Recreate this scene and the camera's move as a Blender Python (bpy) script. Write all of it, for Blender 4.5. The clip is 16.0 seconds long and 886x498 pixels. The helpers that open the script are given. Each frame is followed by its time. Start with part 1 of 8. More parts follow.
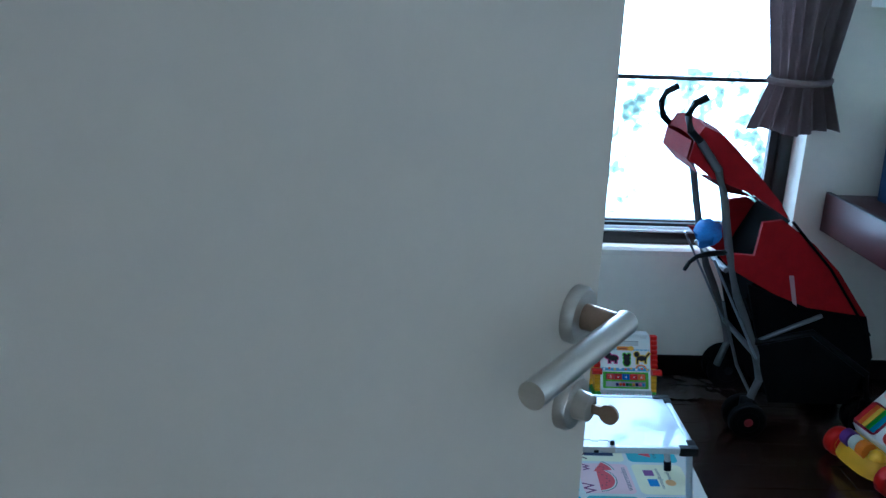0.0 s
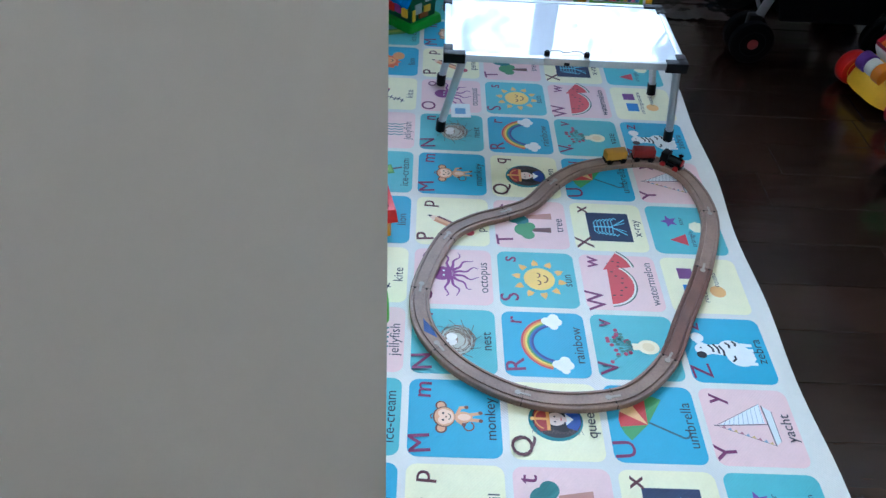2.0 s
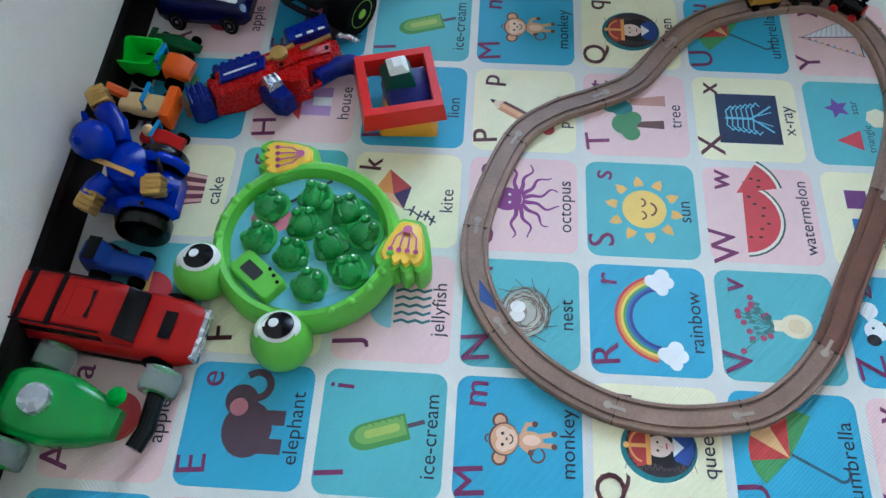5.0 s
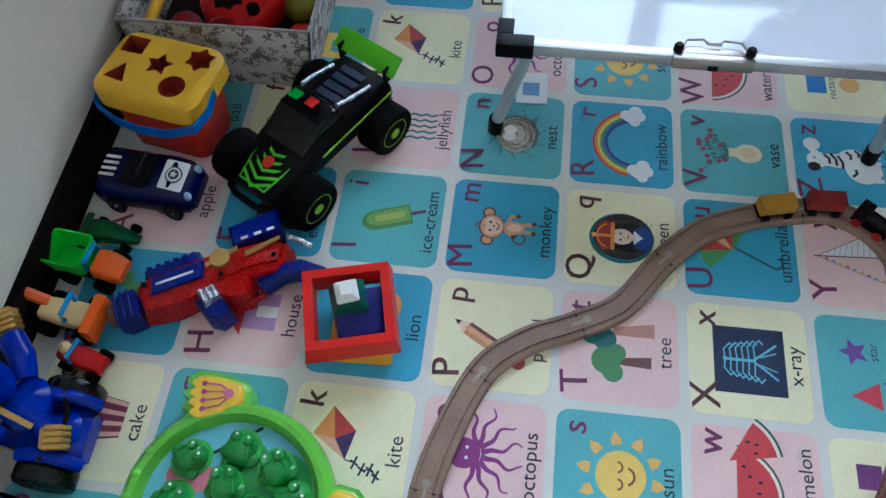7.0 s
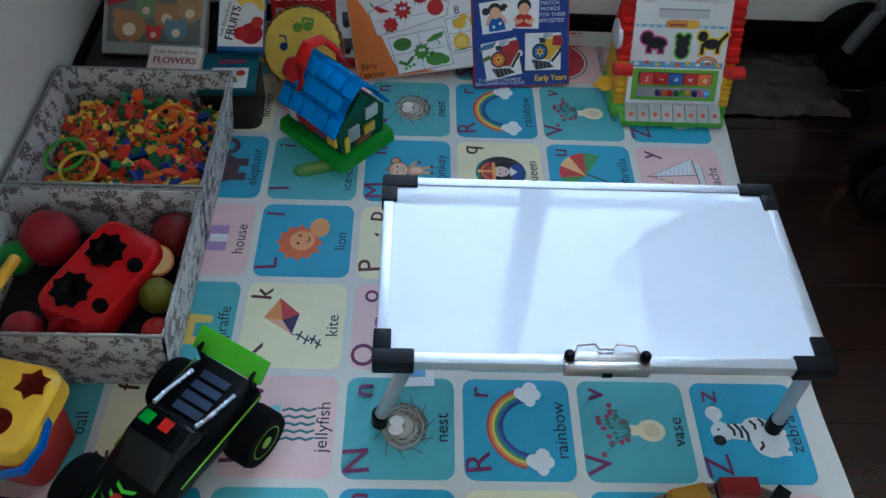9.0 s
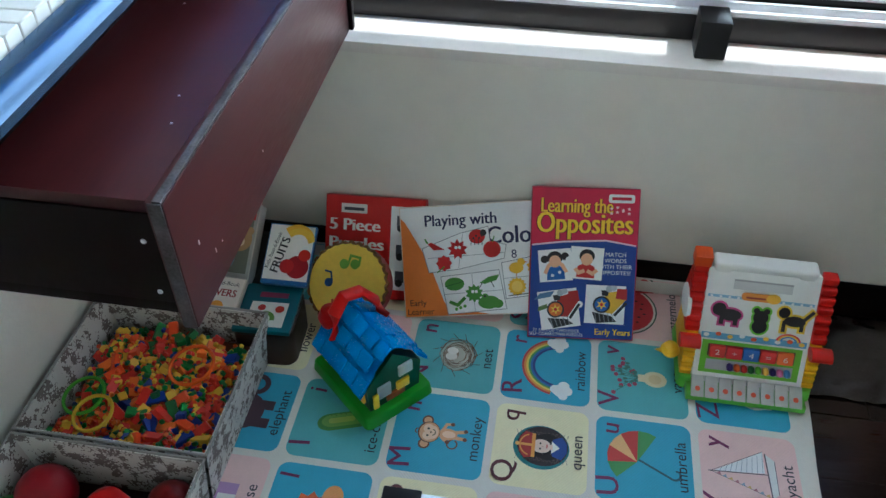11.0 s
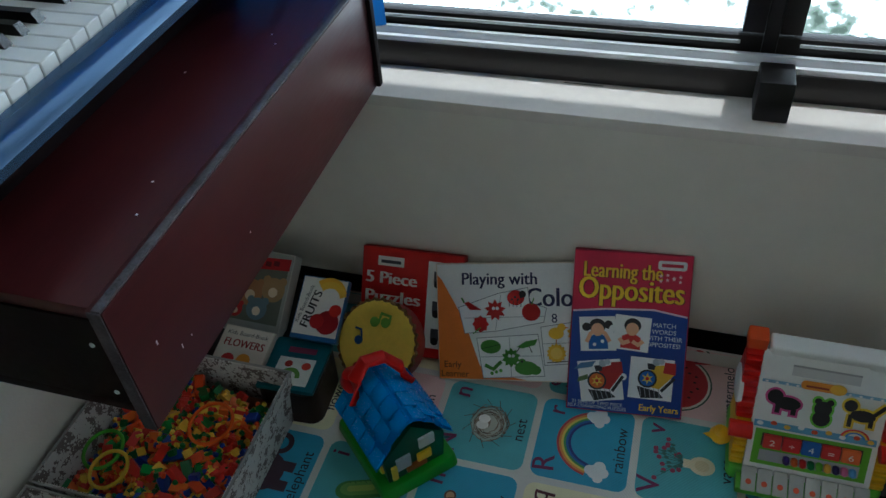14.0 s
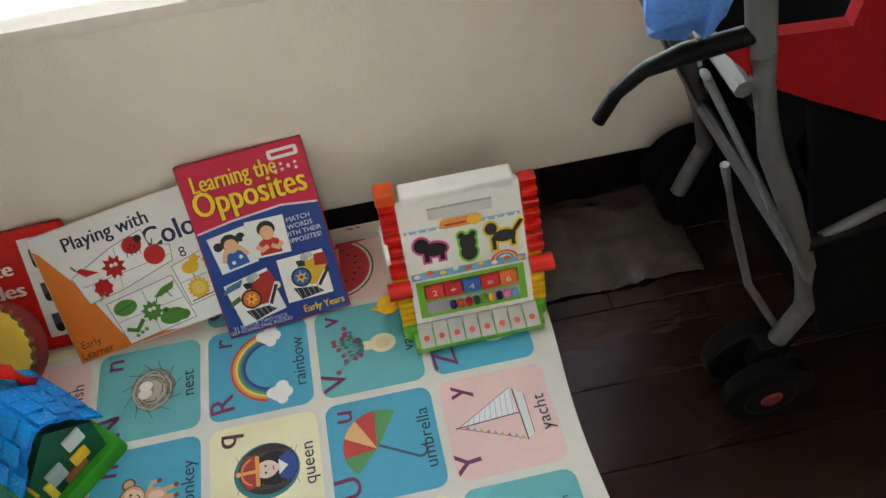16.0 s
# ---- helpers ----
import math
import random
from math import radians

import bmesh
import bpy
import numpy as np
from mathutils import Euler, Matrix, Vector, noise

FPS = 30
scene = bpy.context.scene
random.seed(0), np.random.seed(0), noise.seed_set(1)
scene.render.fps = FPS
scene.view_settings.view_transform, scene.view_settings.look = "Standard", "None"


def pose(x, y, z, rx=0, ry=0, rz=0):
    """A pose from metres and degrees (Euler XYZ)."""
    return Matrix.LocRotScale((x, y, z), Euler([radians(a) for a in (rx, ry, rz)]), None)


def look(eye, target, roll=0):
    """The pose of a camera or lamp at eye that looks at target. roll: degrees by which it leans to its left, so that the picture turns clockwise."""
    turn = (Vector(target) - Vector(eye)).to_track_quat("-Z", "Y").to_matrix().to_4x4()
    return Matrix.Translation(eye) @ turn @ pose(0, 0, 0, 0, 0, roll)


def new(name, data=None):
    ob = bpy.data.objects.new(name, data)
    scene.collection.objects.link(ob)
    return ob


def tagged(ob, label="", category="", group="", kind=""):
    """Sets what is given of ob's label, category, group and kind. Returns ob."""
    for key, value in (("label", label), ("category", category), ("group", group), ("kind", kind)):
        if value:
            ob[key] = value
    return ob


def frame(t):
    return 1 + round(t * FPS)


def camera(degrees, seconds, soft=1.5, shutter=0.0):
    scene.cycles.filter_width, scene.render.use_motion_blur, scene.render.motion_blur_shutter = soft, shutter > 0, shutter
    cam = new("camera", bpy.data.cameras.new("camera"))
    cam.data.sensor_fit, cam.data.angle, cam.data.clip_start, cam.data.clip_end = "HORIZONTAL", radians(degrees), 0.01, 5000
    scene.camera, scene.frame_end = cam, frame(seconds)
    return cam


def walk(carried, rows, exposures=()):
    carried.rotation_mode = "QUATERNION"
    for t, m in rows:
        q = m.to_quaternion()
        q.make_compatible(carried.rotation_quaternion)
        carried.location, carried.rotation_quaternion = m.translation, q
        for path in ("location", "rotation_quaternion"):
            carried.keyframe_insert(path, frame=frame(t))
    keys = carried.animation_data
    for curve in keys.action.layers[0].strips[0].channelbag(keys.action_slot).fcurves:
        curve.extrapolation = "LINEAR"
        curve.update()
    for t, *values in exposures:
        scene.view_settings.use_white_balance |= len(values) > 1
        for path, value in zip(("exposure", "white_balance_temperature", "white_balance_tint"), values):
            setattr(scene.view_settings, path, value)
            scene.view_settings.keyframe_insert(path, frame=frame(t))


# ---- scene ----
# stops, kelvin, tint along the clip
EXPOSURES = [(0.0, -0.3, 4200, 1), (0.5, -0.2, 4380, 2), (1.0, 0.03, 4620, 6), (1.5, 0.12, 4700, 7), (2.0, 0.0, 4900, 9), (3.5, -0.15, 5050, 11), (6.0, -0.1, 5250, 9), (7.0, -0.25, 5300, 11), (7.5, -0.3, 5200, 9), (8.5, -0.14, 5000, 9), (11.0, -0.05, 5350, 5), (11.5, -0.38, 5250, 3), (12.5, -0.94, 5100, 0), (13.0, -1.05, 5050, -1), (13.5, -1.2, 5000, -1), (14.0, -1.25, 5400, 3), (14.5, -0.18, 7150, 13), (15.0, 0.34, 7450, 16), (16.0, 0.46, 6550, 11)]
cam = camera(56.99, 16.0, soft=1.45)
# seconds, place in metres, Euler degrees
ROWS = [
    (0.0, 0.3600, -0.8210, 1.3440, 72.46, -1.84, -0.51),
    (0.5, 0.4086, -0.7768, 1.2642, 64.70, -0.71, -2.06),
    (1.0, 0.4654, -0.6817, 1.1939, 56.35, -0.91, -1.17),
    (1.5, 0.4968, -0.5938, 1.1141, 50.32, -2.54, -0.14),
    (2.0, 0.5014, -0.5613, 1.0819, 48.45, -2.84, 0.12),
    (2.5, 0.5222, -0.5421, 1.0753, 46.56, -2.83, -0.06),
    (3.0, 0.5262, -0.4600, 1.0557, 44.05, -4.75, -4.02),
    (3.5, 0.5132, -0.3209, 1.0190, 38.65, -2.71, -6.17),
    (3.7, 0.5120, -0.2970, 0.9826, 37.51, -1.49, -5.33),
    (5.8, 0.5164, 0.1049, 0.9399, 27.29, 0.49, 6.55),
    (6.0, 0.5177, 0.1255, 0.9344, 27.32, 0.53, 6.42),
    (6.5, 0.5543, 0.2195, 0.9625, 28.70, 1.83, 7.18),
    (7.0, 0.5808, 0.3032, 0.9802, 30.45, 1.21, 6.87),
    (7.5, 0.6061, 0.3538, 0.9799, 32.15, 0.19, 7.31),
    (8.0, 0.6012, 0.4155, 0.9832, 33.57, -1.14, 5.66),
    (8.5, 0.5832, 0.5000, 1.0017, 36.47, -2.31, 0.93),
    (8.7, 0.5818, 0.5181, 1.0100, 38.17, -2.45, -0.27),
    (10.8, 0.7026, 0.8147, 1.0970, 45.14, 0.15, 6.60),
    (11.0, 0.6972, 0.8258, 1.1215, 47.17, -0.09, 9.05),
    (11.5, 0.6748, 0.8360, 1.1585, 50.92, 0.17, 14.04),
    (12.0, 0.6670, 0.8366, 1.1719, 51.65, 0.88, 17.73),
    (12.5, 0.6866, 0.8663, 1.1783, 52.51, 0.88, 18.80),
    (13.0, 0.6825, 0.8400, 1.1962, 53.02, 1.72, 22.82),
    (13.5, 0.7121, 0.8700, 1.1831, 52.51, 2.26, 23.15),
    (14.0, 0.7920, 0.9692, 1.1401, 47.58, 3.44, 15.94),
    (14.5, 0.8133, 1.0327, 1.1057, 41.24, 5.15, 6.82),
    (15.0, 0.8475, 1.0631, 1.0531, 38.35, 7.80, 1.28),
    (15.5, 0.8853, 1.0718, 1.0305, 37.26, 8.67, -3.11),
    (16.0, 0.9506, 1.0501, 1.0171, 40.10, 4.26, -11.36),
]
walk(cam, [(r[0], pose(*r[1:])) for r in ROWS], EXPOSURES)

import colorsys

# ---- light ----
world = bpy.data.worlds.new("daylight")
scene.world = world
world.use_nodes = True
wn = world.node_tree
sky = wn.nodes.new("ShaderNodeTexSky")
sky.sky_type, sky.sun_disc = "NISHITA", False
sky.sun_elevation, sky.sun_rotation = radians(76), radians(6)
wn.links.new(sky.outputs[0], wn.nodes["Background"].inputs[0])
wn.nodes["Background"].inputs[1].default_value = 0.1
sun = new("sun", bpy.data.lights.new("sun", "SUN"))
sun.data.energy, sun.data.angle, sun.data.color = 4.5, radians(0.6), (1.0, 0.95, 0.88)
sun.matrix_world = look((0.1, 0.9, 3.9), (0.0, 0.0, 0.0))
# daylight that comes through the window's opening
sky_light = new("window_daylight", bpy.data.lights.new("window_daylight", "AREA"))
sky_light.data.shape, sky_light.data.size, sky_light.data.size_y = "RECTANGLE", 1.55, 0.82
sky_light.data.energy, sky_light.data.color = 15.0, (0.86, 0.94, 1.0)
sky_light.data.spread = radians(96)
sky_light.matrix_world = look((0.82, 2.17, 1.5), (0.82, 0.0, 1.0))
# unseen warm fill added in the hall behind the camera, standing in for the doorway's light
fill_light = new("hall_lamp", bpy.data.lights.new("hall_lamp", "AREA"))
fill_light.data.shape, fill_light.data.size, fill_light.data.size_y = "RECTANGLE", 0.4, 1.4
fill_light.data.energy, fill_light.data.color = 1.5, (1.0, 0.77, 0.52)
fill_light.matrix_world = look((0.92, -1.72, 1.35), (0.50, -0.35, 1.1))


# ---- materials ----
def lin(r, g, b):
    return tuple((c / 255 / 12.92 if c / 255 < 0.04045 else ((c / 255 + 0.055) / 1.055) ** 2.4) for c in (r, g, b))


MATS = {}


def mat(name, rgb, rough=0.5, metal=0.0, vary=0.12, scale=9.0, bump=0.0, bump_scale=120.0, coat=0.0, glass=0.0, stretch=(1, 1, 1), dark=None, rand=0.0):
    """A procedural surface: base colour broken at two scales, with fine relief. rgb in screen values."""
    if name in MATS:
        return MATS[name]
    m = MATS[name] = bpy.data.materials.new(name)
    m.use_nodes = True
    n, l = m.node_tree.nodes, m.node_tree.links
    b = n["Principled BSDF"]
    col = lin(*rgb)
    b.inputs["Roughness"].default_value, b.inputs["Metallic"].default_value = rough, metal
    b.inputs["Coat Weight"].default_value = coat
    b.inputs["Transmission Weight"].default_value = glass
    tc = n.new("ShaderNodeTexCoord")
    mp = n.new("ShaderNodeMapping")
    mp.inputs["Scale"].default_value = stretch
    l.new(tc.outputs["Object"], mp.inputs[0])
    big, small = n.new("ShaderNodeTexNoise"), n.new("ShaderNodeTexNoise")
    big.inputs["Scale"].default_value, big.inputs["Detail"].default_value = scale, 3
    small.inputs["Scale"].default_value, small.inputs["Detail"].default_value = scale * 9, 4
    mix = n.new("ShaderNodeMix")
    mix.data_type = "FLOAT"
    mix.inputs[0].default_value = 0.45
    for t in (big, small):
        l.new(mp.outputs[0], t.inputs["Vector"])
    l.new(big.outputs[0], mix.inputs[2]), l.new(small.outputs[0], mix.inputs[3])
    ramp = n.new("ShaderNodeValToRGB")
    low = lin(*dark) if dark else tuple(c * (1 - vary) for c in col)
    ramp.color_ramp.elements[0].position, ramp.color_ramp.elements[1].position = 0.3, 0.68
    ramp.color_ramp.elements[0].color, ramp.color_ramp.elements[1].color = (*low, 1), (*[min(1, c * (1 + vary * 0.5)) for c in col], 1)
    l.new(mix.outputs[0], ramp.inputs[0])
    out = ramp.outputs[0]
    if rand:
        info, hsv, mr = n.new("ShaderNodeObjectInfo"), n.new("ShaderNodeHueSaturation"), n.new("ShaderNodeMapRange")
        mr.inputs[3].default_value, mr.inputs[4].default_value = 1 - rand, 1 + rand
        l.new(info.outputs["Random"], mr.inputs[0]), l.new(mr.outputs[0], hsv.inputs["Value"]), l.new(out, hsv.inputs["Color"])
        out = hsv.outputs[0]
    l.new(out, b.inputs["Base Color"])
    rr = n.new("ShaderNodeMapRange")
    rr.inputs[3].default_value, rr.inputs[4].default_value = max(0.02, rough - 0.07), min(1, rough + 0.1)
    l.new(small.outputs[0], rr.inputs[0]), l.new(rr.outputs[0], b.inputs["Roughness"])
    if bump:
        bn, bt = n.new("ShaderNodeBump"), n.new("ShaderNodeTexNoise")
        bt.inputs["Scale"].default_value, bt.inputs["Detail"].default_value = bump_scale, 3
        l.new(mp.outputs[0], bt.inputs["Vector"])
        bn.inputs["Strength"].default_value, bn.inputs["Distance"].default_value = bump, 0.002
        l.new(bt.outputs[0], bn.inputs["Height"]), l.new(bn.outputs[0], b.inputs["Normal"])
    return m


WALL = mat("wall_paint", (237, 231, 219), 0.75, vary=0.05, scale=3, bump=0.25, bump_scale=160)
CEIL = mat("ceiling_paint", (232, 228, 220), 0.8, vary=0.04, scale=3)
SKIRT = mat("dark_skirting", (17, 12, 10), 0.45, vary=0.3, scale=14, stretch=(0.3, 0.3, 2))
PLANK = mat("dark_wood_plank", (42, 28, 20), 0.2, vary=0.4, scale=5, stretch=(0.35, 2.0, 1), bump=0.6, bump_scale=11, rand=0.3)
GROUT = mat("floor_joint", (20, 15, 13), 0.8)
DOORP = mat("door_laminate", (194, 181, 166), 0.55, vary=0.05, scale=5, bump=0.06, bump_scale=300)
STEEL = mat("brushed_steel", (190, 184, 176), 0.32, 1.0, vary=0.1, scale=40, stretch=(1, 1, 8))
BRASSY = mat("worn_steel", (150, 130, 112), 0.35, 1.0, vary=0.2, scale=30)
BRONZE = mat("bronze_aluminium", (34, 29, 28), 0.35, 0.2, vary=0.12, scale=20)
GREYAL = mat("grey_aluminium", (226, 231, 235), 0.35, 0.2, vary=0.1, scale=20)
SILL = mat("sill_stone", (236, 228, 218), 0.16, vary=0.06, scale=12)
MATW = mat("mat_foam", (228, 225, 216), 0.5, vary=0.05, scale=14, bump=0.9, bump_scale=300)
BLACKP = mat("black_plastic", (8, 8, 10), 0.42, vary=0.15)
BLACKG = mat("black_gloss", (8, 8, 10), 0.18, vary=0.1)
RUBBER = mat("black_rubber", (8, 8, 9), 0.8, vary=0.2, scale=30, bump=0.3)
WHITEP = mat("white_plastic", (236, 236, 232), 0.35, vary=0.04)
GLASS = mat("window_glass", (250, 252, 252), 0.03, glass=1.0, vary=0.01)
GLASS.node_tree.nodes["Principled BSDF"].inputs["IOR"].default_value = 1.05
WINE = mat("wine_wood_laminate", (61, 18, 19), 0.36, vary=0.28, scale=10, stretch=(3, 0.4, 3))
# same wine laminate for ends, underside and riser, with their shade in the colour
WINED = mat("wine_wood_shade", (20, 8, 9), 0.55, vary=0.2, scale=14)
WORN = mat("worn_chip_edge", (78, 74, 78), 0.6, vary=0.6, scale=40, dark=(24, 14, 15))

for m_, v_ in ((PLANK, 0.5), (SKIRT, 0.1), (BLACKP, 0.16), (BLACKG, 0.35), (RUBBER, 0.1), (WINE, 0.4), (WINED, 0.15)):
    m_.node_tree.nodes["Principled BSDF"].inputs["Specular IOR Level"].default_value = v_


# ---- mesh helpers ----
def thing(name, label="", category="", at=(0, 0, 0), rz=0, group="", kind=""):
    ob = new(name)
    ob.empty_display_size = 0.05
    ob.matrix_world = pose(*at, 0, 0, rz)
    return tagged(ob, label, category, group, kind)


def finish(name, bm, material, angle=40):
    bmesh.ops.recalc_face_normals(bm, faces=bm.faces)
    for f in bm.faces:
        f.smooth = True
    for e in bm.edges:
        e.smooth = len(e.link_faces) == 2 and e.calc_face_angle(0) < radians(angle)
    me = bpy.data.meshes.new(name)
    bm.to_mesh(me)
    bm.free()
    for m in material if isinstance(material, (list, tuple)) else [material]:
        me.materials.append(m)
    return me


def part(name, bm, material, parent=None, label="", m=None):
    ob = new(name, bm if isinstance(bm, bpy.types.Mesh) else finish(name, bm, material))
    if parent:
        ob.parent = parent
    if m is not None:
        ob.matrix_local = m
    return tagged(ob, label)


def add_box(bm, lo, hi, bevel=0.0, m=None, seg=2):
    r = bmesh.ops.create_cube(bm, size=1)["verts"]
    c = [(a + b) / 2 for a, b in zip(lo, hi)]
    s = [b - a for a, b in zip(lo, hi)]
    for v in r:
        v.co = Vector((v.co.x * s[0] + c[0], v.co.y * s[1] + c[1], v.co.z * s[2] + c[2]))
    if bevel:
        es = list({e for v in r for e in v.link_edges})
        out = bmesh.ops.bevel(bm, geom=es, offset=bevel, segments=seg, affect="EDGES", profile=0.6)
        r = list({v for f in out["faces"] for v in f.verts} | {v for v in r if v.is_valid})
    if m is not None:
        for v in r:
            v.co = m @ v.co
    return r


def box(lo, hi, bevel=0.0, m=None, seg=2):
    bm = bmesh.new()
    add_box(bm, lo, hi, bevel, m, seg)
    return bm


def add_lathe(bm, prof, n=24, m=None, sx=1.0, sy=1.0):
    """prof: (radius, z) from bottom to top."""
    rings = []
    for r, z in prof:
        rings.append([bm.verts.new((r * sx * math.cos(2 * math.pi * i / n), r * sy * math.sin(2 * math.pi * i / n), z)) for i in range(n)])
    for a, b in zip(rings, rings[1:]):
        for i in range(n):
            bm.faces.new((a[i], a[(i + 1) % n], b[(i + 1) % n], b[i]))
    if prof[0][0] > 1e-6:
        bm.faces.new(rings[0][::-1])
    if prof[-1][0] > 1e-6:
        bm.faces.new(rings[-1])
    vs = [v for r in rings for v in r]
    if m is not None:
        for v in vs:
            v.co = m @ v.co
    return vs


def lathe(prof, n=24, m=None, sx=1.0, sy=1.0):
    bm = bmesh.new()
    add_lathe(bm, prof, n, m, sx, sy)
    return bm


def add_tube(bm, pts, r, n=10, closed=False, flat=1.0):
    """A round bar along points; r may be a number or one radius per point. flat squashes it along its own up."""
    pts = [Vector(p) for p in pts]
    k = len(pts)
    rings = []
    for i, p in enumerate(pts):
        d = (pts[(i + 1) % k] - pts[i - 1]) if closed else (pts[min(i + 1, k - 1)] - pts[max(i - 1, 0)])
        d.normalize()
        up = Vector((0, 0, 1)) if abs(d.z) < 0.95 else Vector((0, 1, 0))
        a = d.cross(up).normalized()
        b = a.cross(d)
        rad = r[i] if isinstance(r, (list, tuple)) else r
        rings.append([bm.verts.new(p + a * rad * math.cos(2 * math.pi * j / n) + b * rad * flat * math.sin(2 * math.pi * j / n)) for j in range(n)])
    for i in range(k if closed else k - 1):
        a, b = rings[i], rings[(i + 1) % k]
        for j in range(n):
            bm.faces.new((a[j], a[(j + 1) % n], b[(j + 1) % n], b[j]))
    if not closed:
        bm.faces.new(rings[0][::-1]), bm.faces.new(rings[-1])


def tube(pts, r, n=10, closed=False, flat=1.0):
    bm = bmesh.new()
    add_tube(bm, pts, r, n, closed, flat)
    return bm


def add_prism(bm, outline, z0, z1, m=None, top=1.0, bevel=0.0):
    """An outline (x, y) pulled up from z0 to z1; top scales the upper outline about its middle."""
    cx, cy = sum(p[0] for p in outline) / len(outline), sum(p[1] for p in outline) / len(outline)
    lo = [bm.verts.new((x, y, z0)) for x, y in outline]
    levels = [lo]
    if bevel:
        k = 1 - bevel / max(1e-6, max(abs(p[0] - cx) + abs(p[1] - cy) for p in outline)) * 1.6
        levels.append([bm.verts.new((cx + (x - cx) * top, cy + (y - cy) * top, z1 - bevel)) for x, y in outline])
        levels.append([bm.verts.new((cx + (x - cx) * top * (0.35 + 0.65 * k), cy + (y - cy) * top * (0.35 + 0.65 * k), z1 - bevel * 0.3)) for x, y in outline])
        levels.append([bm.verts.new((cx + (x - cx) * top * k, cy + (y - cy) * top * k, z1)) for x, y in outline])
    else:
        levels.append([bm.verts.new((cx + (x - cx) * top, cy + (y - cy) * top, z1)) for x, y in outline])
    n = len(outline)
    for a, b in zip(levels, levels[1:]):
        for i in range(n):
            bm.faces.new((a[i], a[(i + 1) % n], b[(i + 1) % n], b[i]))
    bm.faces.new(lo[::-1]), bm.faces.new(levels[-1])
    vs = [v for l in levels for v in l]
    if m is not None:
        for v in vs:
            v.co = m @ v.co
    return vs


def prism(outline, z0, z1, m=None, top=1.0, bevel=0.0):
    bm = bmesh.new()
    add_prism(bm, outline, z0, z1, m, top, bevel)
    return bm


def rrect(w, h, r, k=5, cx=0.0, cy=0.0):
    out = []
    for sx, sy, a0 in ((1, 1, 0), (-1, 1, 90), (-1, -1, 180), (1, -1, 270)):
        for i in range(k):
            a = radians(a0 + 90 * i / (k - 1))
            out.append((cx + sx * (w / 2 - r) + r * math.cos(a), cy + sy * (h / 2 - r) + r * math.sin(a)))
    return out


def disc(r, k=20, cx=0.0, cy=0.0, ry=None):
    return [(cx + r * math.cos(2 * math.pi * i / k), cy + (ry or r) * math.sin(2 * math.pi * i / k)) for i in range(k)]


def star(n, r1, r2, cx=0.0, cy=0.0, a0=90):
    return [(cx + (r1 if i % 2 == 0 else r2) * math.cos(radians(a0 + 180 * i / n)), cy + (r1 if i % 2 == 0 else r2) * math.sin(radians(a0 + 180 * i / n))) for i in range(2 * n)]


GLYPHS = {}


def glyphs(text):
    """Vertices and faces of a word in the built-in font, centred, one unit high letters."""
    if text not in GLYPHS:
        cu = bpy.data.curves.new("word", "FONT")
        cu.body, cu.align_x, cu.align_y, cu.size, cu.resolution_u = text, "CENTER", "CENTER", 1.0, 3
        ob = new("word", cu)
        me = bpy.data.meshes.new_from_object(ob)
        GLYPHS[text] = ([tuple(v.co)[:2] for v in me.vertices], [tuple(p.vertices) for p in me.polygons])
        bpy.data.objects.remove(ob), bpy.data.curves.remove(cu), bpy.data.meshes.remove(me)
    return GLYPHS[text]


def ribbed(m):
    """Fine slanting ribs pressed into the foam."""
    n, l = m.node_tree.nodes, m.node_tree.links
    bump, tc = [k for k in n if k.type == "BUMP"][0], [k for k in n if k.type == "TEX_COORD"][0]
    wv = n.new("ShaderNodeTexWave")
    wv.bands_direction, wv.inputs["Scale"].default_value, wv.inputs["Distortion"].default_value = "DIAGONAL", 120, 0.6
    l.new(tc.outputs["Object"], wv.inputs["Vector"]), l.new(wv.outputs["Fac"], bump.inputs["Height"])
    bump.inputs["Strength"].default_value, bump.inputs["Distance"].default_value = 0.45, 0.0006


INKS = {}


def ink(rgb, rough=0.5):
    key = (*rgb, rough)
    if key not in INKS:
        if rough < 0.45:
            hue, sat, val = colorsys.rgb_to_hsv(*[c / 255 for c in rgb])
            rgb = tuple(round(255 * c) for c in colorsys.hsv_to_rgb(hue, min(1, sat * 1.12), val))
        INKS[key] = mat("ink_%d_%d_%d_%d" % (*rgb, int(rough * 100)), rgb, rough, vary=0.06, scale=30, bump=0.7 if rough > 0.45 else 0.0, bump_scale=300)
        if rough > 0.45:
            ribbed(INKS[key])
        else:
            INKS[key].node_tree.nodes["Principled BSDF"].inputs["Specular IOR Level"].default_value = 0.38
    return INKS[key]


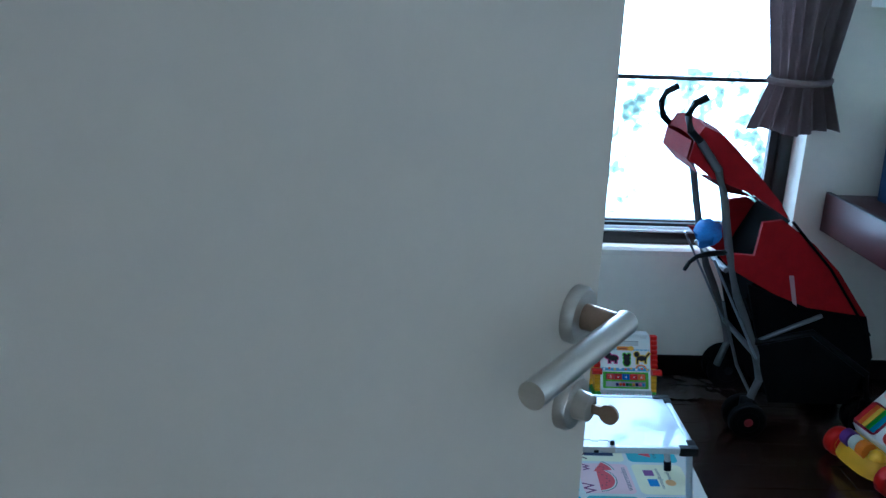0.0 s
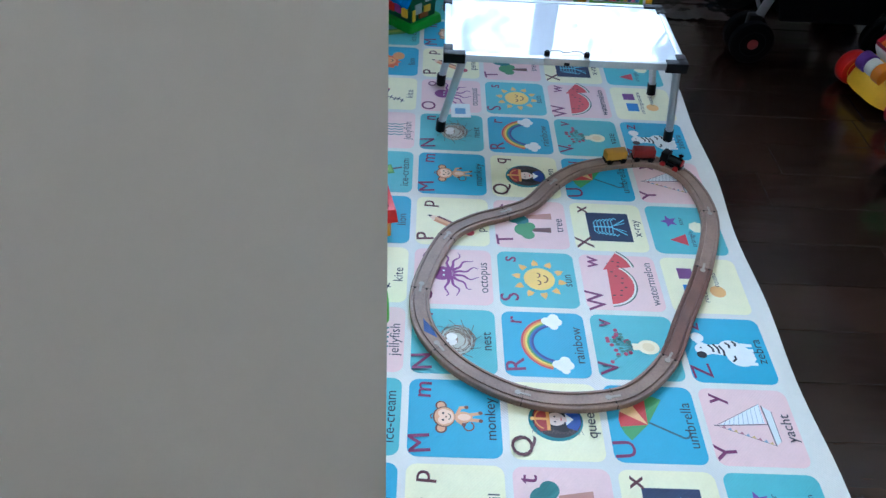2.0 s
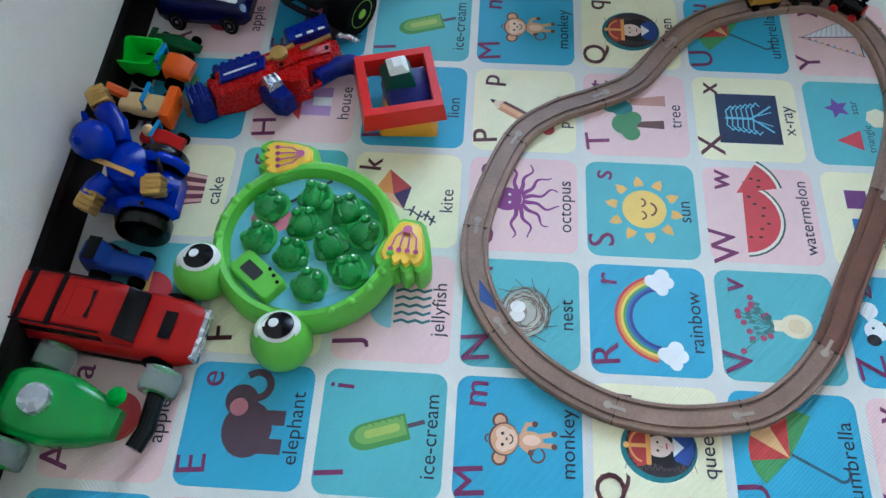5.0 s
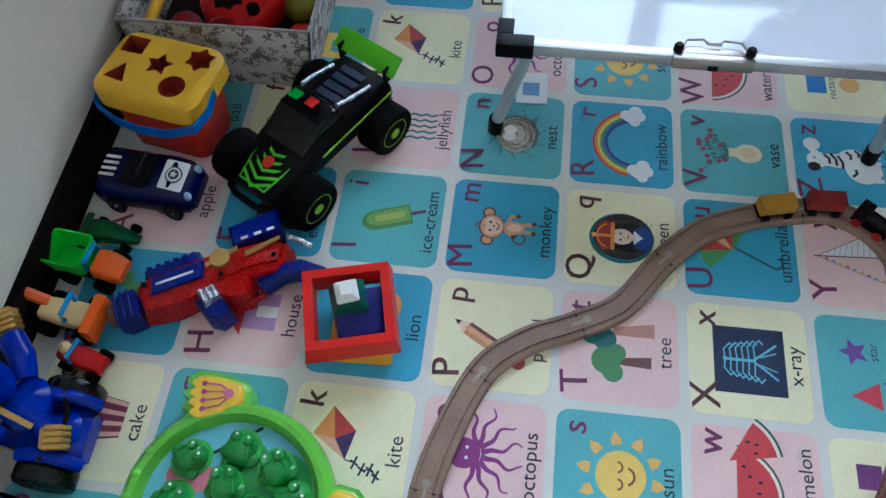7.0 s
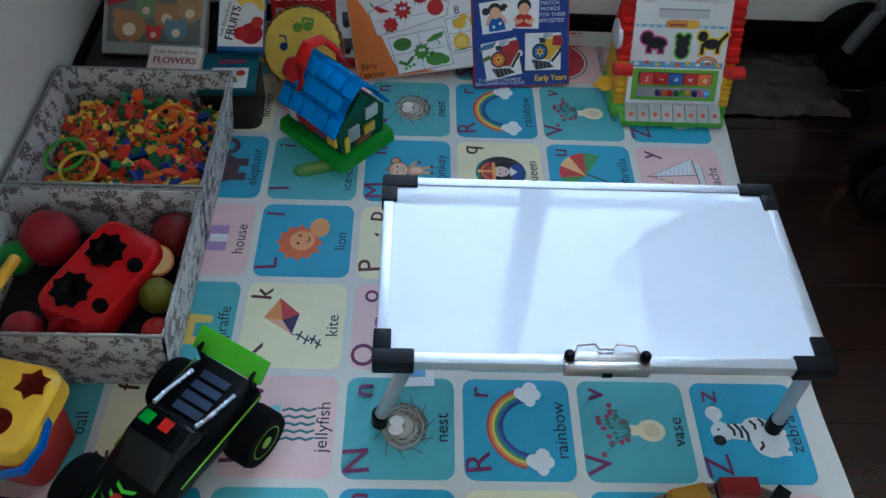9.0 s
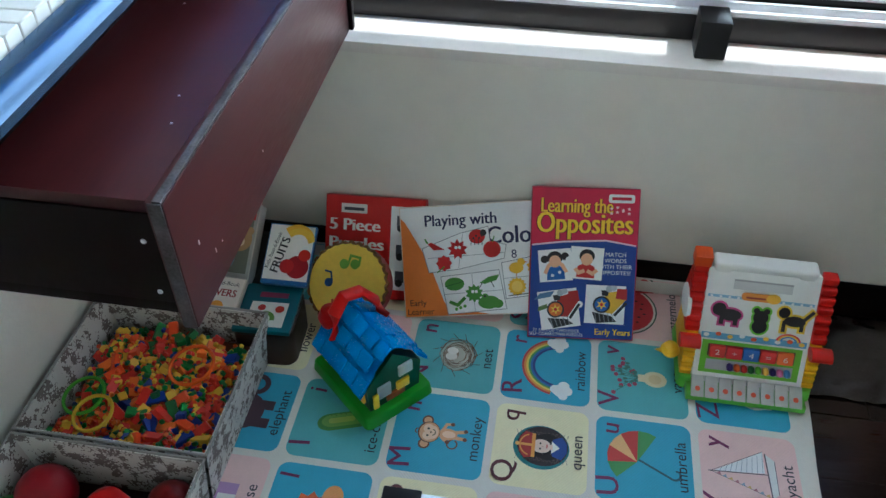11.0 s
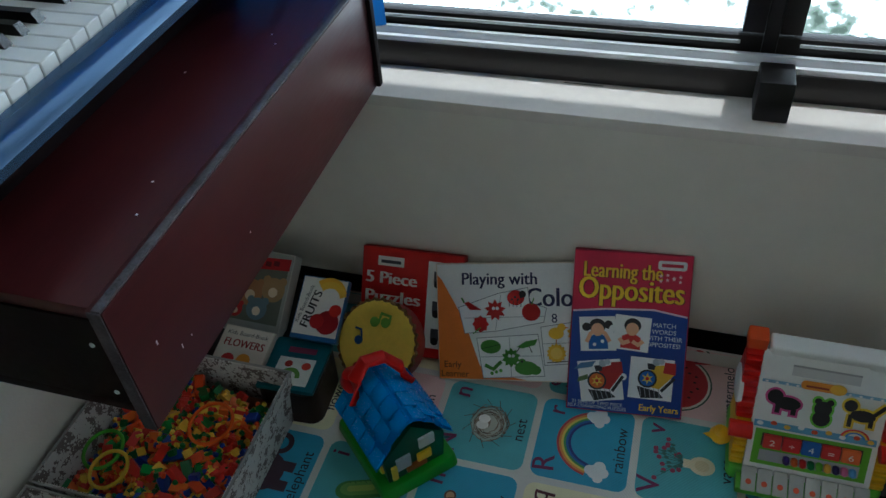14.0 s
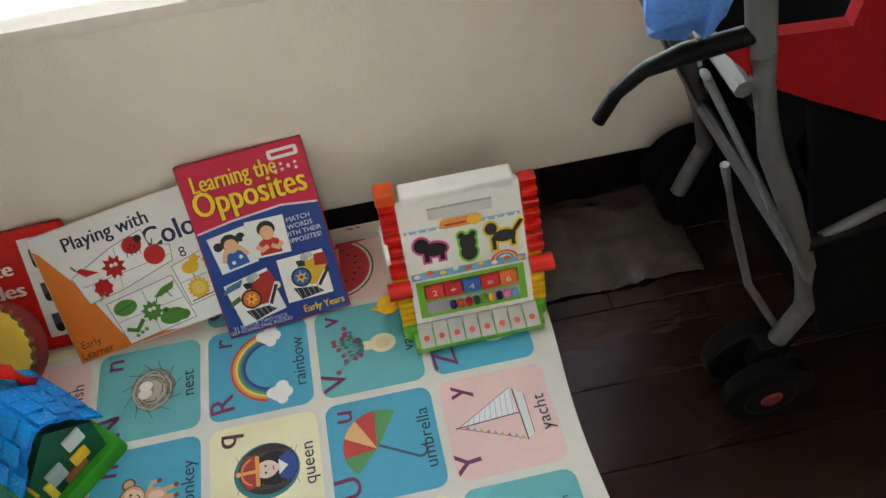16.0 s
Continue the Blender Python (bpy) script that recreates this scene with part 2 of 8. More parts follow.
class Print:
    """A printed picture: flat patches, each laid a hair above the one before, in the plane u (right), v (up)."""

    def __init__(self, step=0.00012, rough=0.5):
        self.v, self.f, self.mi, self.mats, self.z, self.step, self.rough = [], [], [], [], 0.0, step, rough

    def slot(self, rgb):
        m = ink(rgb, self.rough)
        if m not in self.mats:
            self.mats.append(m)
        return self.mats.index(m)

    def poly(self, pts, rgb):
        self.z += self.step
        n = len(self.v)
        self.v += [(p[0], p[1], self.z) for p in pts]
        area = sum(a[0] * b[1] - b[0] * a[1] for a, b in zip(pts, list(pts[1:]) + [pts[0]]))
        ids = list(range(n, n + len(pts)))
        self.f.append(ids if area > 0 else ids[::-1])
        self.mi.append(self.slot(rgb))
        return self

    def circle(self, cx, cy, r, rgb, ry=None, k=20):
        return self.poly(disc(r, k, cx, cy, ry), rgb)

    def rect(self, x0, y0, x1, y1, rgb):
        return self.poly([(x0, y0), (x1, y0), (x1, y1), (x0, y1)], rgb)

    def line(self, pts, w, rgb):
        """A stroke as one strip with mitred bends."""
        self.z += self.step
        sl = self.slot(rgb)
        q = [Vector(a[:2]) for k, a in enumerate(pts) if k == 0 or (Vector(a[:2]) - Vector(pts[k - 1][:2])).length > 1e-6]
        if len(q) < 2:
            return self
        d = [(b - a).normalized() for a, b in zip(q, q[1:])]
        ws = list(w) if isinstance(w, (list, tuple)) else [w] * len(q)
        q[0], q[-1] = q[0] - d[0] * ws[0] * 0.3, q[-1] + d[-1] * ws[-1] * 0.3
        n = len(self.v)
        for k, a in enumerate(q):
            e, f = d[max(k - 1, 0)], d[min(k, len(d) - 1)]
            m = Vector((-e.y - f.y, e.x + f.x))
            m = m.normalized() if m.length > 0.05 else Vector((-e.y, e.x))
            m *= ws[k] / 2 / max(0.5, m.dot(Vector((-e.y, e.x))))
            self.v += [(a.x - m.x, a.y - m.y, self.z), (a.x + m.x, a.y + m.y, self.z)]
        for k in range(len(q) - 1):
            self.f.append([n + 2 * k, n + 2 * k + 2, n + 2 * k + 3, n + 2 * k + 1])
            self.mi.append(sl)
        return self

    def arc(self, cx, cy, r, a0, a1, w, rgb, k=14, ry=None):
        return self.line([(cx + r * math.cos(radians(a0 + (a1 - a0) * i / k)), cy + (ry or r) * math.sin(radians(a0 + (a1 - a0) * i / k))) for i in range(k + 1)], w, rgb)

    def text(self, s, cx, cy, size, rgb, turn=0, wide=None, bold=0.0):
        self.z += self.step
        vs, fs = glyphs(s)
        n, sl = len(self.v), self.slot(rgb)
        k = size
        kx = size
        if wide:
            span = max(v[0] for v in vs) - min(v[0] for v in vs)
            kx = wide / span
        c, si = math.cos(radians(turn)), math.sin(radians(turn))
        for dx in ((0,) if not bold else (-bold, bold)):
            n = len(self.v)
            self.v += [(cx + (x * kx + dx) * c - y * k * si, cy + (x * kx + dx) * si + y * k * c, self.z + (self.step * 0.5 if dx > 0 else 0)) for x, y in vs]
            self.f += [[i + n for i in f] for f in fs]
            self.mi += [sl] * len(fs)
        return self

    def mesh(self, name):
        me = bpy.data.meshes.new(name)
        me.from_pydata(self.v, [], self.f)
        for m in self.mats:
            me.materials.append(m)
        me.polygons.foreach_set("material_index", self.mi)
        me.update()
        return me


# ---- the room ----
XW, YN, YS, XE, ZC = -0.045, 1.98, -0.97, 2.25, 2.6
WIN = (0.0, 1.66, 0.475, 1.95)
T = 0.2


def wall(name, boxes, label):
    bm = bmesh.new()
    for lo, hi in boxes:
        add_box(bm, lo, hi)
    ob = part(name, bm, WALL)
    return tagged(ob, label, "wall", kind="structure")


wall("wall_west", [((XW - T, YS - T, -0.01), (XW, YN + T, ZC))], "cream painted plaster wall beside the toys")
wall("wall_east", [((XE, YS - T, -0.01), (XE + T, YN + T, ZC))], "cream painted plaster wall")
wall("wall_north", [((XW, YN, -0.01), (XE, YN + T, WIN[2] - 0.02)), ((XW, YN, WIN[3]), (XE, YN + T, ZC)), ((XW, YN, WIN[2] - 0.02), (WIN[0], YN + T, WIN[3])), ((WIN[1], YN, WIN[2] - 0.02), (XE, YN + T, WIN[3]))], "cream painted plaster wall below the window")
DX0, DX1 = 0.03, 0.9
wall("wall_south", [((XW, YS - T, -0.01), (DX0, YS, ZC)), ((DX1, YS - T, -0.01), (XE, YS, ZC)), ((DX0, YS - T, 2.08), (DX1, YS, ZC))], "cream painted plaster wall with the doorway")
wall("wall_hall", [((-0.6, -2.3, -0.01), (-0.5, YS - T, ZC)), ((1.5, -2.3, -0.01), (1.6, YS - T, ZC)), ((-0.5, -2.3, -0.01), (1.5, -2.2, ZC))], "cream painted wall of the hall")
tagged(part("ceiling", box((-0.6, -2.3, ZC), (XE + T, YN + T, ZC + 0.1)), CEIL), "white painted ceiling", "ceiling", kind="structure")
for nm, lo, hi in (("skirting_west", (XW, YS, -0.008), (XW + 0.012, YN, 0.068)), ("skirting_north", (XW + 0.012, YN - 0.012, -0.008), (XE, YN, 0.068))):
    tagged(part(nm, box(lo, hi, 0.003), SKIRT), "dark stained wooden skirting board", "skirting", kind="structure")

# window: stone sill, frame, panes
# aluminium rails coloured near white: the sun's glare is in the base colour
RAILW = mat("glare_track", (240, 243, 246), 0.3, vary=0.06, scale=30)
ws = thing("window_1", "dark bronze aluminium sliding window, bright outside", "window", kind="structure")
part("window_sill", box((WIN[0], YN - 0.004, WIN[2] - 0.02), (WIN[1], YN + T, WIN[2]), 0.003), SILL, ws, "pale polished stone sill")
FY = YN + 0.10
fb = bmesh.new()
for lo, hi in (((WIN[0], FY - 0.014, WIN[2]), (WIN[1], FY + 0.07, WIN[2] + 0.043)), ((WIN[0], FY, WIN[3] - 0.05), (WIN[1], FY + 0.07, WIN[3])), ((WIN[0], FY, WIN[2] + 0.05), (WIN[0] + 0.05, FY + 0.07, WIN[3] - 0.05)), ((WIN[1] - 0.05, FY, WIN[2] + 0.05), (WIN[1], FY + 0.07, WIN[3] - 0.05))):
    add_box(fb, lo, hi, 0.003)
part("window_frame", fb, BRONZE, ws)
part("sill_crack", box((0.631, 2.0615, WIN[2]), (0.691, 2.0630, WIN[2] + 0.0006)), mat("dark_crack", (70, 60, 54), 0.7), ws, "short dark crack in the sill")
part("mullion", box((0.905, YN + 0.028, WIN[2]), (0.952, FY - 0.0145, WIN[2] + 0.062), 0.003), BRONZE, ws, "short dark post on the sill")
part("stile_cover", box((0.9055, FY + 0.013, 0.528), (0.9245, FY + 0.0395, 1.898)), BRONZE, ws)
part("meeting_stile", box((0.898, FY + 0.0405, 0.567), (0.932, FY + 0.052, 1.848), 0.002), BRONZE, ws)
part("transom", box((WIN[0] + 0.05, FY + 0.02, 1.07), (WIN[1] - 0.05, FY + 0.05, 1.085), 0.002), BRONZE, ws)
for x0, x1 in ((0.05, 0.905), (0.925, WIN[1] - 0.05)):
    sash = bmesh.new()
    for lo, hi in (((x0, FY + 0.012, 0.527), (x1, FY + 0.04, 0.560)), ((x0, FY + 0.012, 1.85), (x1, FY + 0.04, 1.90)), ((x0, FY + 0.012, 0.565), (x0 + 0.03, FY + 0.04, 1.85)), ((x1 - 0.03, FY + 0.012, 0.565), (x1, FY + 0.04, 1.85))):
        add_box(sash, lo, hi, 0.002)
    sh = part("sash", sash, BRONZE, ws)
    pane = part("pane", box((x0 + 0.03, FY + 0.024, 0.565), (x1 - 0.03, FY + 0.028, 1.85)), GLASS, sh)
    pane.visible_shadow = False
    part("glazing_bead", box((x0 + 0.03, FY + 0.0085, 0.549), (x1 - 0.03, FY + 0.0118, 0.5535)), GREYAL, sh)
for y0, z1 in ((FY - 0.011, 0.527), (FY + 0.000, 0.538)):
    part("track_rail", box((0.05, y0, 0.518), (WIN[1] - 0.05, y0 + 0.008, z1), 0.001), RAILW, ws, "aluminium track rail, whitened as sun glare")
for y0 in (FY - 0.004, FY + 0.0075):
    part("track_groove", box((0.05, y0, 0.518), (WIN[1] - 0.05, y0 + 0.004, 0.5195)), BLACKP, ws)

# bright distance outside, overexposed, with pale foliage
bd = bpy.data.materials.new("bright_distance")
bd.use_nodes = True
bn, bl = bd.node_tree.nodes, bd.node_tree.links
bn.remove(bn["Principled BSDF"])
em, tc, n1, n2, rp = bn.new("ShaderNodeEmission"), bn.new("ShaderNodeTexCoord"), bn.new("ShaderNodeTexNoise"), bn.new("ShaderNodeTexNoise"), bn.new("ShaderNodeValToRGB")
n1.inputs["Scale"].default_value, n1.inputs["Detail"].default_value = 0.42, 1
n2.inputs["Scale"].default_value, n2.inputs["Detail"].default_value = 5.0, 8
mx = bn.new("ShaderNodeMix")
mx.data_type, mx.inputs[0].default_value = "FLOAT", 0.52
mp_ = bn.new("ShaderNodeMapping")
mp_.inputs["Location"].default_value = (-1.6, 0.0, 0.6)
bl.new(tc.outputs["Object"], mp_.inputs[0]), bl.new(mp_.outputs[0], n1.inputs[0]), bl.new(tc.outputs["Object"], n2.inputs[0]), bl.new(n1.outputs[0], mx.inputs[2]), bl.new(n2.outputs[0], mx.inputs[3])
rp.color_ramp.elements[0].position, rp.color_ramp.elements[1].position = 0.36, 0.472
rp.color_ramp.elements[0].color, rp.color_ramp.elements[1].color = (0.050, 0.066, 0.052, 1), (0.95, 1.0, 1.0, 1)
e_ = rp.color_ramp.elements.new(0.428)
e_.color = (0.15, 0.18, 0.15, 1)
bl.new(mx.outputs[0], rp.inputs[0]), bl.new(rp.outputs[0], em.inputs[0]), bl.new(em.outputs[0], bn["Material Output"].inputs[0])
em.inputs[1].default_value = 9.0
bk = part("backdrop", box((-14, 11.9, -9), (16, 12.0, 7)), bd)
tagged(bk, "bright overexposed daylight with pale foliage outside", "backdrop", kind="structure")
bk.visible_shadow = False

# added slab, out of view, that blocks the sun beyond the sill
tagged(part("window_hood", box((-0.3, YN + T, 2.02), (1.95, YN + T + 0.19, 2.1), 0.004), WALL), "unseen slab added outside to keep the sun on the sill", "sun hood", kind="structure")

# ---- the door, standing open ----
HINGE, EDGE = Vector((0.0205, -0.886)), Vector((0.487, -0.256))
ang = math.degrees(math.atan2(EDGE.y - HINGE.y, EDGE.x - HINGE.x))
DW = (EDGE - HINGE).length
door = thing("door_1", "open cream laminate door with a steel lever handle", "door", (HINGE.x, HINGE.y, 0), ang, kind="structure")
part("leaf", box((0, 0, 0.006), (DW, 0.035, 2.06), 0.002), DOORP, door)
def handle_set():
    """Lever on a round rose above a key rose, on the side that faces the hall (local -y)."""
    x, zl, zk = DW - 0.040, 1.131, 1.063
    hd = part("handle", lathe([(0.021, 0), (0.021, 0.006), (0.0188, 0.009), (0.010, 0.0095)], 28, pose(x, 0, zl, 90, 0, 0)), STEEL, door, "satin steel lever handle")
    part("spindle", lathe([(0.010, 0.0), (0.0085, 0.032)], 18, pose(x, 0, zl, 90, 0, 0)), BRASSY, hd)
    part("lever", tube([(x + 0.009, -0.036, zl), (x - 0.120, -0.036, zl - 0.004)], 0.0088, 22), STEEL, hd)
    ky = part("key_rose", lathe([(0.021, 0), (0.021, 0.006), (0.0188, 0.009), (0.011, 0.0095), (0.010, 0.02), (0.007, 0.021)], 28, pose(x, 0, zk, 90, 0, 0)), STEEL, door)
    k = bmesh.new()
    add_prism(k, disc(0.0075, 16, 0, 0.0), -0.0012, 0.0012, pose(x, -0.034, zk, 0, 90, 0))
    add_box(k, (x - 0.0012, -0.03, zk - 0.003), (x + 0.0012, -0.018, zk + 0.004))
    part("key", k, BRASSY, ky, "brass key left in the lock")


handle_set()

# ---- play mat ----
PX, PY = 0.1635, 0.16678
MY1 = YN - 0.016
mat_ob = thing("play_mat", "padded alphabet play mat with printed picture squares", "play mat", (0, 0, 0))
mb = bmesh.new()
xa, xb, ya = -0.030, 7 * PX + 0.028, 0.035
NX, NY = 24, 60
grid = {}
rng = random.Random(5)
for i in range(NX + 1):
    for j in range(NY + 3):
        x = xa + (xb - xa) * i / NX
        y = ya + (MY1 - ya) * min(j, NY) / NY
        z = 0.0 if j <= NY else (0.014, 0.036)[j - NY - 1]
        if i == NX and 0 < j < NY:
            x += 0.004 * math.sin(j * 0.5) + 0.003 * math.sin(j * 0.21 + 1)
        grid[i, j] = mb.verts.new((x, y, z))
for i in range(NX):
    for j in range(NY + 2):
        mb.faces.new((grid[i, j], grid[i + 1, j], grid[i + 1, j + 1], grid[i, j + 1]))
ext = bmesh.ops.extrude_face_region(mb, geom=list(mb.faces))
for v in ext["geom"]:
    if isinstance(v, bmesh.types.BMVert):
        v.co.z -= 0.0078
        v.co.y -= 0.004 if v.co.y > MY1 - 0.001 and v.co.z > 0 else 0
ribbed(MATW)
part("foam_sheet", mb, MATW, mat_ob)

BLUE, TEAL, PINK, CREAM = (74, 172, 206), (104, 186, 194), (240, 205, 202), (246, 240, 200)
PLUM, BROWN, NAVY, RED, YEL, GRN, DGRN, ORG, WHT, BLK = (122, 40, 92), (92, 38, 40), (42, 46, 74), (204, 62, 66), (243, 205, 96), (96, 160, 92), (40, 120, 116), (228, 150, 74), (240, 240, 236), (40, 36, 36)
TAN, PUR = (226, 178, 138), (128, 62, 128)


def d_apple(p):
    p.circle(0, -0.02, 0.15, RED, 0.14).line([(0, 0.1), (0.03, 0.18)], 0.02, BROWN).circle(0.07, 0.14, 0.06, GRN, 0.03)


def d_ball(p):
    p.circle(0, 0, 0.16, RED).poly([(0, 0)] + [(0.16 * math.cos(radians(a)), 0.16 * math.sin(radians(a))) for a in range(0, 61, 10)], YEL).poly([(0, 0)] + [(0.16 * math.cos(radians(a)), 0.16 * math.sin(radians(a))) for a in range(180, 241, 10)], YEL)


def d_cake(p):
    p.poly([(-0.15, 0.02), (0.15, 0.02), (0.11, -0.2), (-0.11, -0.2)], (120, 48, 70))
    for i in range(4):
        p.poly([(-0.13 + i * 0.08, 0.02), (-0.095 + i * 0.08, 0.02), (-0.075 + i * 0.06, -0.2), (-0.10 + i * 0.06, -0.2)], (236, 190, 170))
    p.circle(0, 0.07, 0.17, TEAL, 0.08).circle(0.02, 0.17, 0.04, RED)


def d_dino(p):
    p.circle(0, 0, 0.13, GRN, 0.1).circle(0.14, 0.1, 0.06, GRN).rect(-0.1, -0.2, -0.05, -0.05, GRN).rect(0.04, -0.2, 0.09, -0.05, GRN)


def d_elephant(p):
    c = (86, 62, 74)
    p.circle(-0.03, 0.0, 0.17, c, 0.15).rect(-0.17, -0.22, -0.08, -0.02, c).rect(0.0, -0.22, 0.09, -0.02, c).circle(0.14, 0.06, 0.1, c)
    p.arc(0.24, -0.02, 0.08, 150, 400, 0.045, c).circle(0.1, 0.07, 0.055, (196, 120, 130))


def d_flower(p):
    for i in range(6):
        p.circle(0.09 * math.cos(i * 1.047), 0.04 + 0.09 * math.sin(i * 1.047), 0.055, RED)
    p.circle(0, 0.04, 0.05, YEL).line([(0, -0.05), (0.01, -0.25)], 0.025, GRN)


def d_giraffe(p):
    p.poly([(-0.2, -0.2), (-0.18, 0.05), (0.02, 0.06), (0.1, 0.2), (0.17, 0.18), (0.08, -0.02), (0.06, -0.2), (0.0, -0.2), (0, -0.08), (-0.12, -0.08), (-0.14, -0.2)], YEL)


def d_house(p):
    p.rect(-0.13, -0.18, 0.13, 0.04, (190, 150, 200)).poly([(-0.18, 0.04), (0.18, 0.04), (0, 0.2)], RED).rect(-0.04, -0.18, 0.04, -0.04, WHT)


def d_icecream(p):
    """A popsicle with its stick down, leaning a little."""
    lean = lambda q: (q[0] * 0.95 - q[1] * 0.30 - 0.01, q[1] * 0.95 + q[0] * 0.30 + 0.02)
    p.line([lean((0, -0.2)), lean((0, -0.33))], 0.034, (92, 70, 86))
    body = [(-0.1, -0.21), (0.1, -0.21), (0.1, 0.1)] + [(0.1 * math.cos(radians(a)), 0.1 + 0.13 * math.sin(radians(a))) for a in range(15, 180, 15)] + [(-0.1, 0.1)]
    p.poly([lean(q) for q in body], (84, 148, 70)).poly([lean((0.72 * x + 0.012, 0.86 * y - 0.012)) for x, y in body], (128, 176, 84)).poly([lean(q) for q in rrect(0.062, 0.27, 0.03, 5, 0.012, -0.02)], (176, 196, 92))
    for k in range(6):
        p.line([lean((0.066 + 0.01 * (k % 2), -0.17 + 0.05 * k)), lean((0.09, -0.155 + 0.05 * k))], 0.006, (60, 116, 58))


def d_jelly(p):
    p.poly([(0.17 * math.cos(radians(a)), 0.02 + 0.17 * math.sin(radians(a))) for a in range(0, 181, 15)], (150, 205, 215))
    for i in range(5):
        p.line([(-0.12 + i * 0.06 + 0.018 * (k % 2), 0.0 - k * 0.05) for k in range(6)], 0.02, (60, 120, 120))


def d_kite(p):
    p.poly([(0.2, 0.1), (0.02, 0.2), (0.0, 0.06)], ORG).poly([(0.2, 0.1), (0.0, 0.06), (0.06, -0.06)], (196, 70, 66)).poly([(0.02, 0.2), (-0.12, -0.02), (0.0, 0.06)], (232, 176, 140)).poly([(0.0, 0.06), (-0.12, -0.02), (0.06, -0.06)], (72, 50, 104))
    p.line([(-0.12, -0.02), (-0.13, -0.08), (-0.17, -0.13), (-0.16, -0.19), (-0.21, -0.23)], 0.008, NAVY)
    for k, (x, y) in enumerate(((-0.13, -0.08), (-0.165, -0.13), (-0.162, -0.18), (-0.20, -0.22))):
        p.line([(x - 0.035, y + 0.012), (x + 0.035, y - 0.012)], 0.013, NAVY).line([(x - 0.012, y - 0.022), (x + 0.012, y + 0.022)], 0.011, NAVY)


def d_lion(p):
    p.poly(star(12, 0.19, 0.15, -0.03, 0.05), (226, 110, 62)).circle(-0.01, 0.03, 0.10, (240, 170, 110)).circle(0.13, -0.1, 0.1, (236, 160, 96), 0.08)
    p.circle(-0.04, 0.06, 0.012, BLK).circle(0.04, 0.05, 0.012, BLK).arc(0, 0.0, 0.03, 200, 340, 0.01, BLK)


def d_monkey(p):
    """A monkey that sits upright, its long tail curled beside it."""
    c, d, e = (226, 170, 128), (118, 74, 58), (244, 208, 178)
    p.arc(-0.105, -0.13, 0.05, 60, 330, 0.015, d).line([(-0.03, -0.15), (-0.08, -0.09)], 0.015, d)
    for sx in (-1, 1):
        p.circle(sx * 0.135, 0.145, 0.058, d).circle(sx * 0.135, 0.145, 0.041, c)
    p.line([(0.045, -0.02), (0.115, -0.05), (0.12, -0.10)], 0.032, c).line([(-0.045, -0.02), (-0.085, -0.07)], 0.032, c)
    p.line([(0.03, -0.14), (0.05, -0.24)], 0.038, c).line([(-0.03, -0.14), (-0.035, -0.24)], 0.038, c)
    p.circle(0.0, -0.075, 0.066, c, 0.095).circle(0.0, -0.085, 0.04, e, 0.066)
    for q in ((0.12, -0.11), (-0.09, -0.08), (0.055, -0.25), (-0.04, -0.25)):
        p.circle(q[0], q[1], 0.022, d)
    p.circle(0, 0.115, 0.122, d, 0.112).circle(0, 0.11, 0.112, c, 0.102).circle(-0.04, 0.12, 0.052, e, 0.055).circle(0.04, 0.12, 0.052, e, 0.055).circle(0, 0.075, 0.075, e, 0.055)
    p.circle(-0.04, 0.125, 0.012, BLK).circle(0.04, 0.125, 0.012, BLK).circle(0, 0.095, 0.012, d, 0.008).arc(0, 0.085, 0.035, 200, 340, 0.009, BLK).arc(0.0, 0.22, 0.03, 20, 150, 0.012, d)


def d_nest(p):
    r2 = random.Random(7)
    p.circle(0, -0.02, 0.185, (176, 190, 178), 0.165).circle(0, -0.02, 0.16, (196, 196, 180), 0.14)
    for i in range(70):
        a = r2.uniform(0, 6.28)
        r = r2.uniform(0.09, 0.21)
        b = a + r2.uniform(0.8, 1.7)
        p.line([(r * math.cos(a), -0.02 + 0.9 * r * math.sin(a)), (r * 1.03 * math.cos((a + b) / 2), -0.02 + 0.93 * r * math.sin((a + b) / 2)), (r * math.cos(b), -0.02 + 0.9 * r * math.sin(b))], 0.005, (142, 116, 96) if i % 3 else (100, 84, 74))
    for i in range(11):
        a = i * 0.58
        p.line([(0.18 * math.cos(a), -0.02 + 0.16 * math.sin(a)), (0.27 * math.cos(a + 0.3), -0.02 + 0.25 * math.sin(a + 0.3))], 0.006, (84, 74, 66))
    p.circle(0.0, 0.035, 0.085, (158, 140, 120), 0.07).circle(-0.03, 0.035, 0.048, (240, 236, 228), 0.058).circle(0.04, 0.03, 0.046, (248, 244, 238), 0.056)


def d_octopus(p):
    p.circle(0.02, 0.13, 0.105, (142, 52, 130), 0.115)
    for i in range(8):
        a = radians(172 + i * 28)
        x, y = 0.02 + 0.07 * math.cos(a), 0.05 + 0.05 * math.sin(a)
        f = lambda t: (x + t * 0.27 * math.cos(a) + 0.035 * math.sin(t * 9 + i * 1.7) * t * -math.sin(a), y + t * 0.27 * math.sin(a) + 0.035 * math.sin(t * 9 + i * 1.7) * t * math.cos(a))
        p.line([f(k / 12) for k in range(13)], [0.038 - 0.0024 * k for k in range(13)], (142, 52, 130))
    p.circle(-0.01, 0.11, 0.012, WHT).circle(0.06, 0.11, 0.012, WHT)


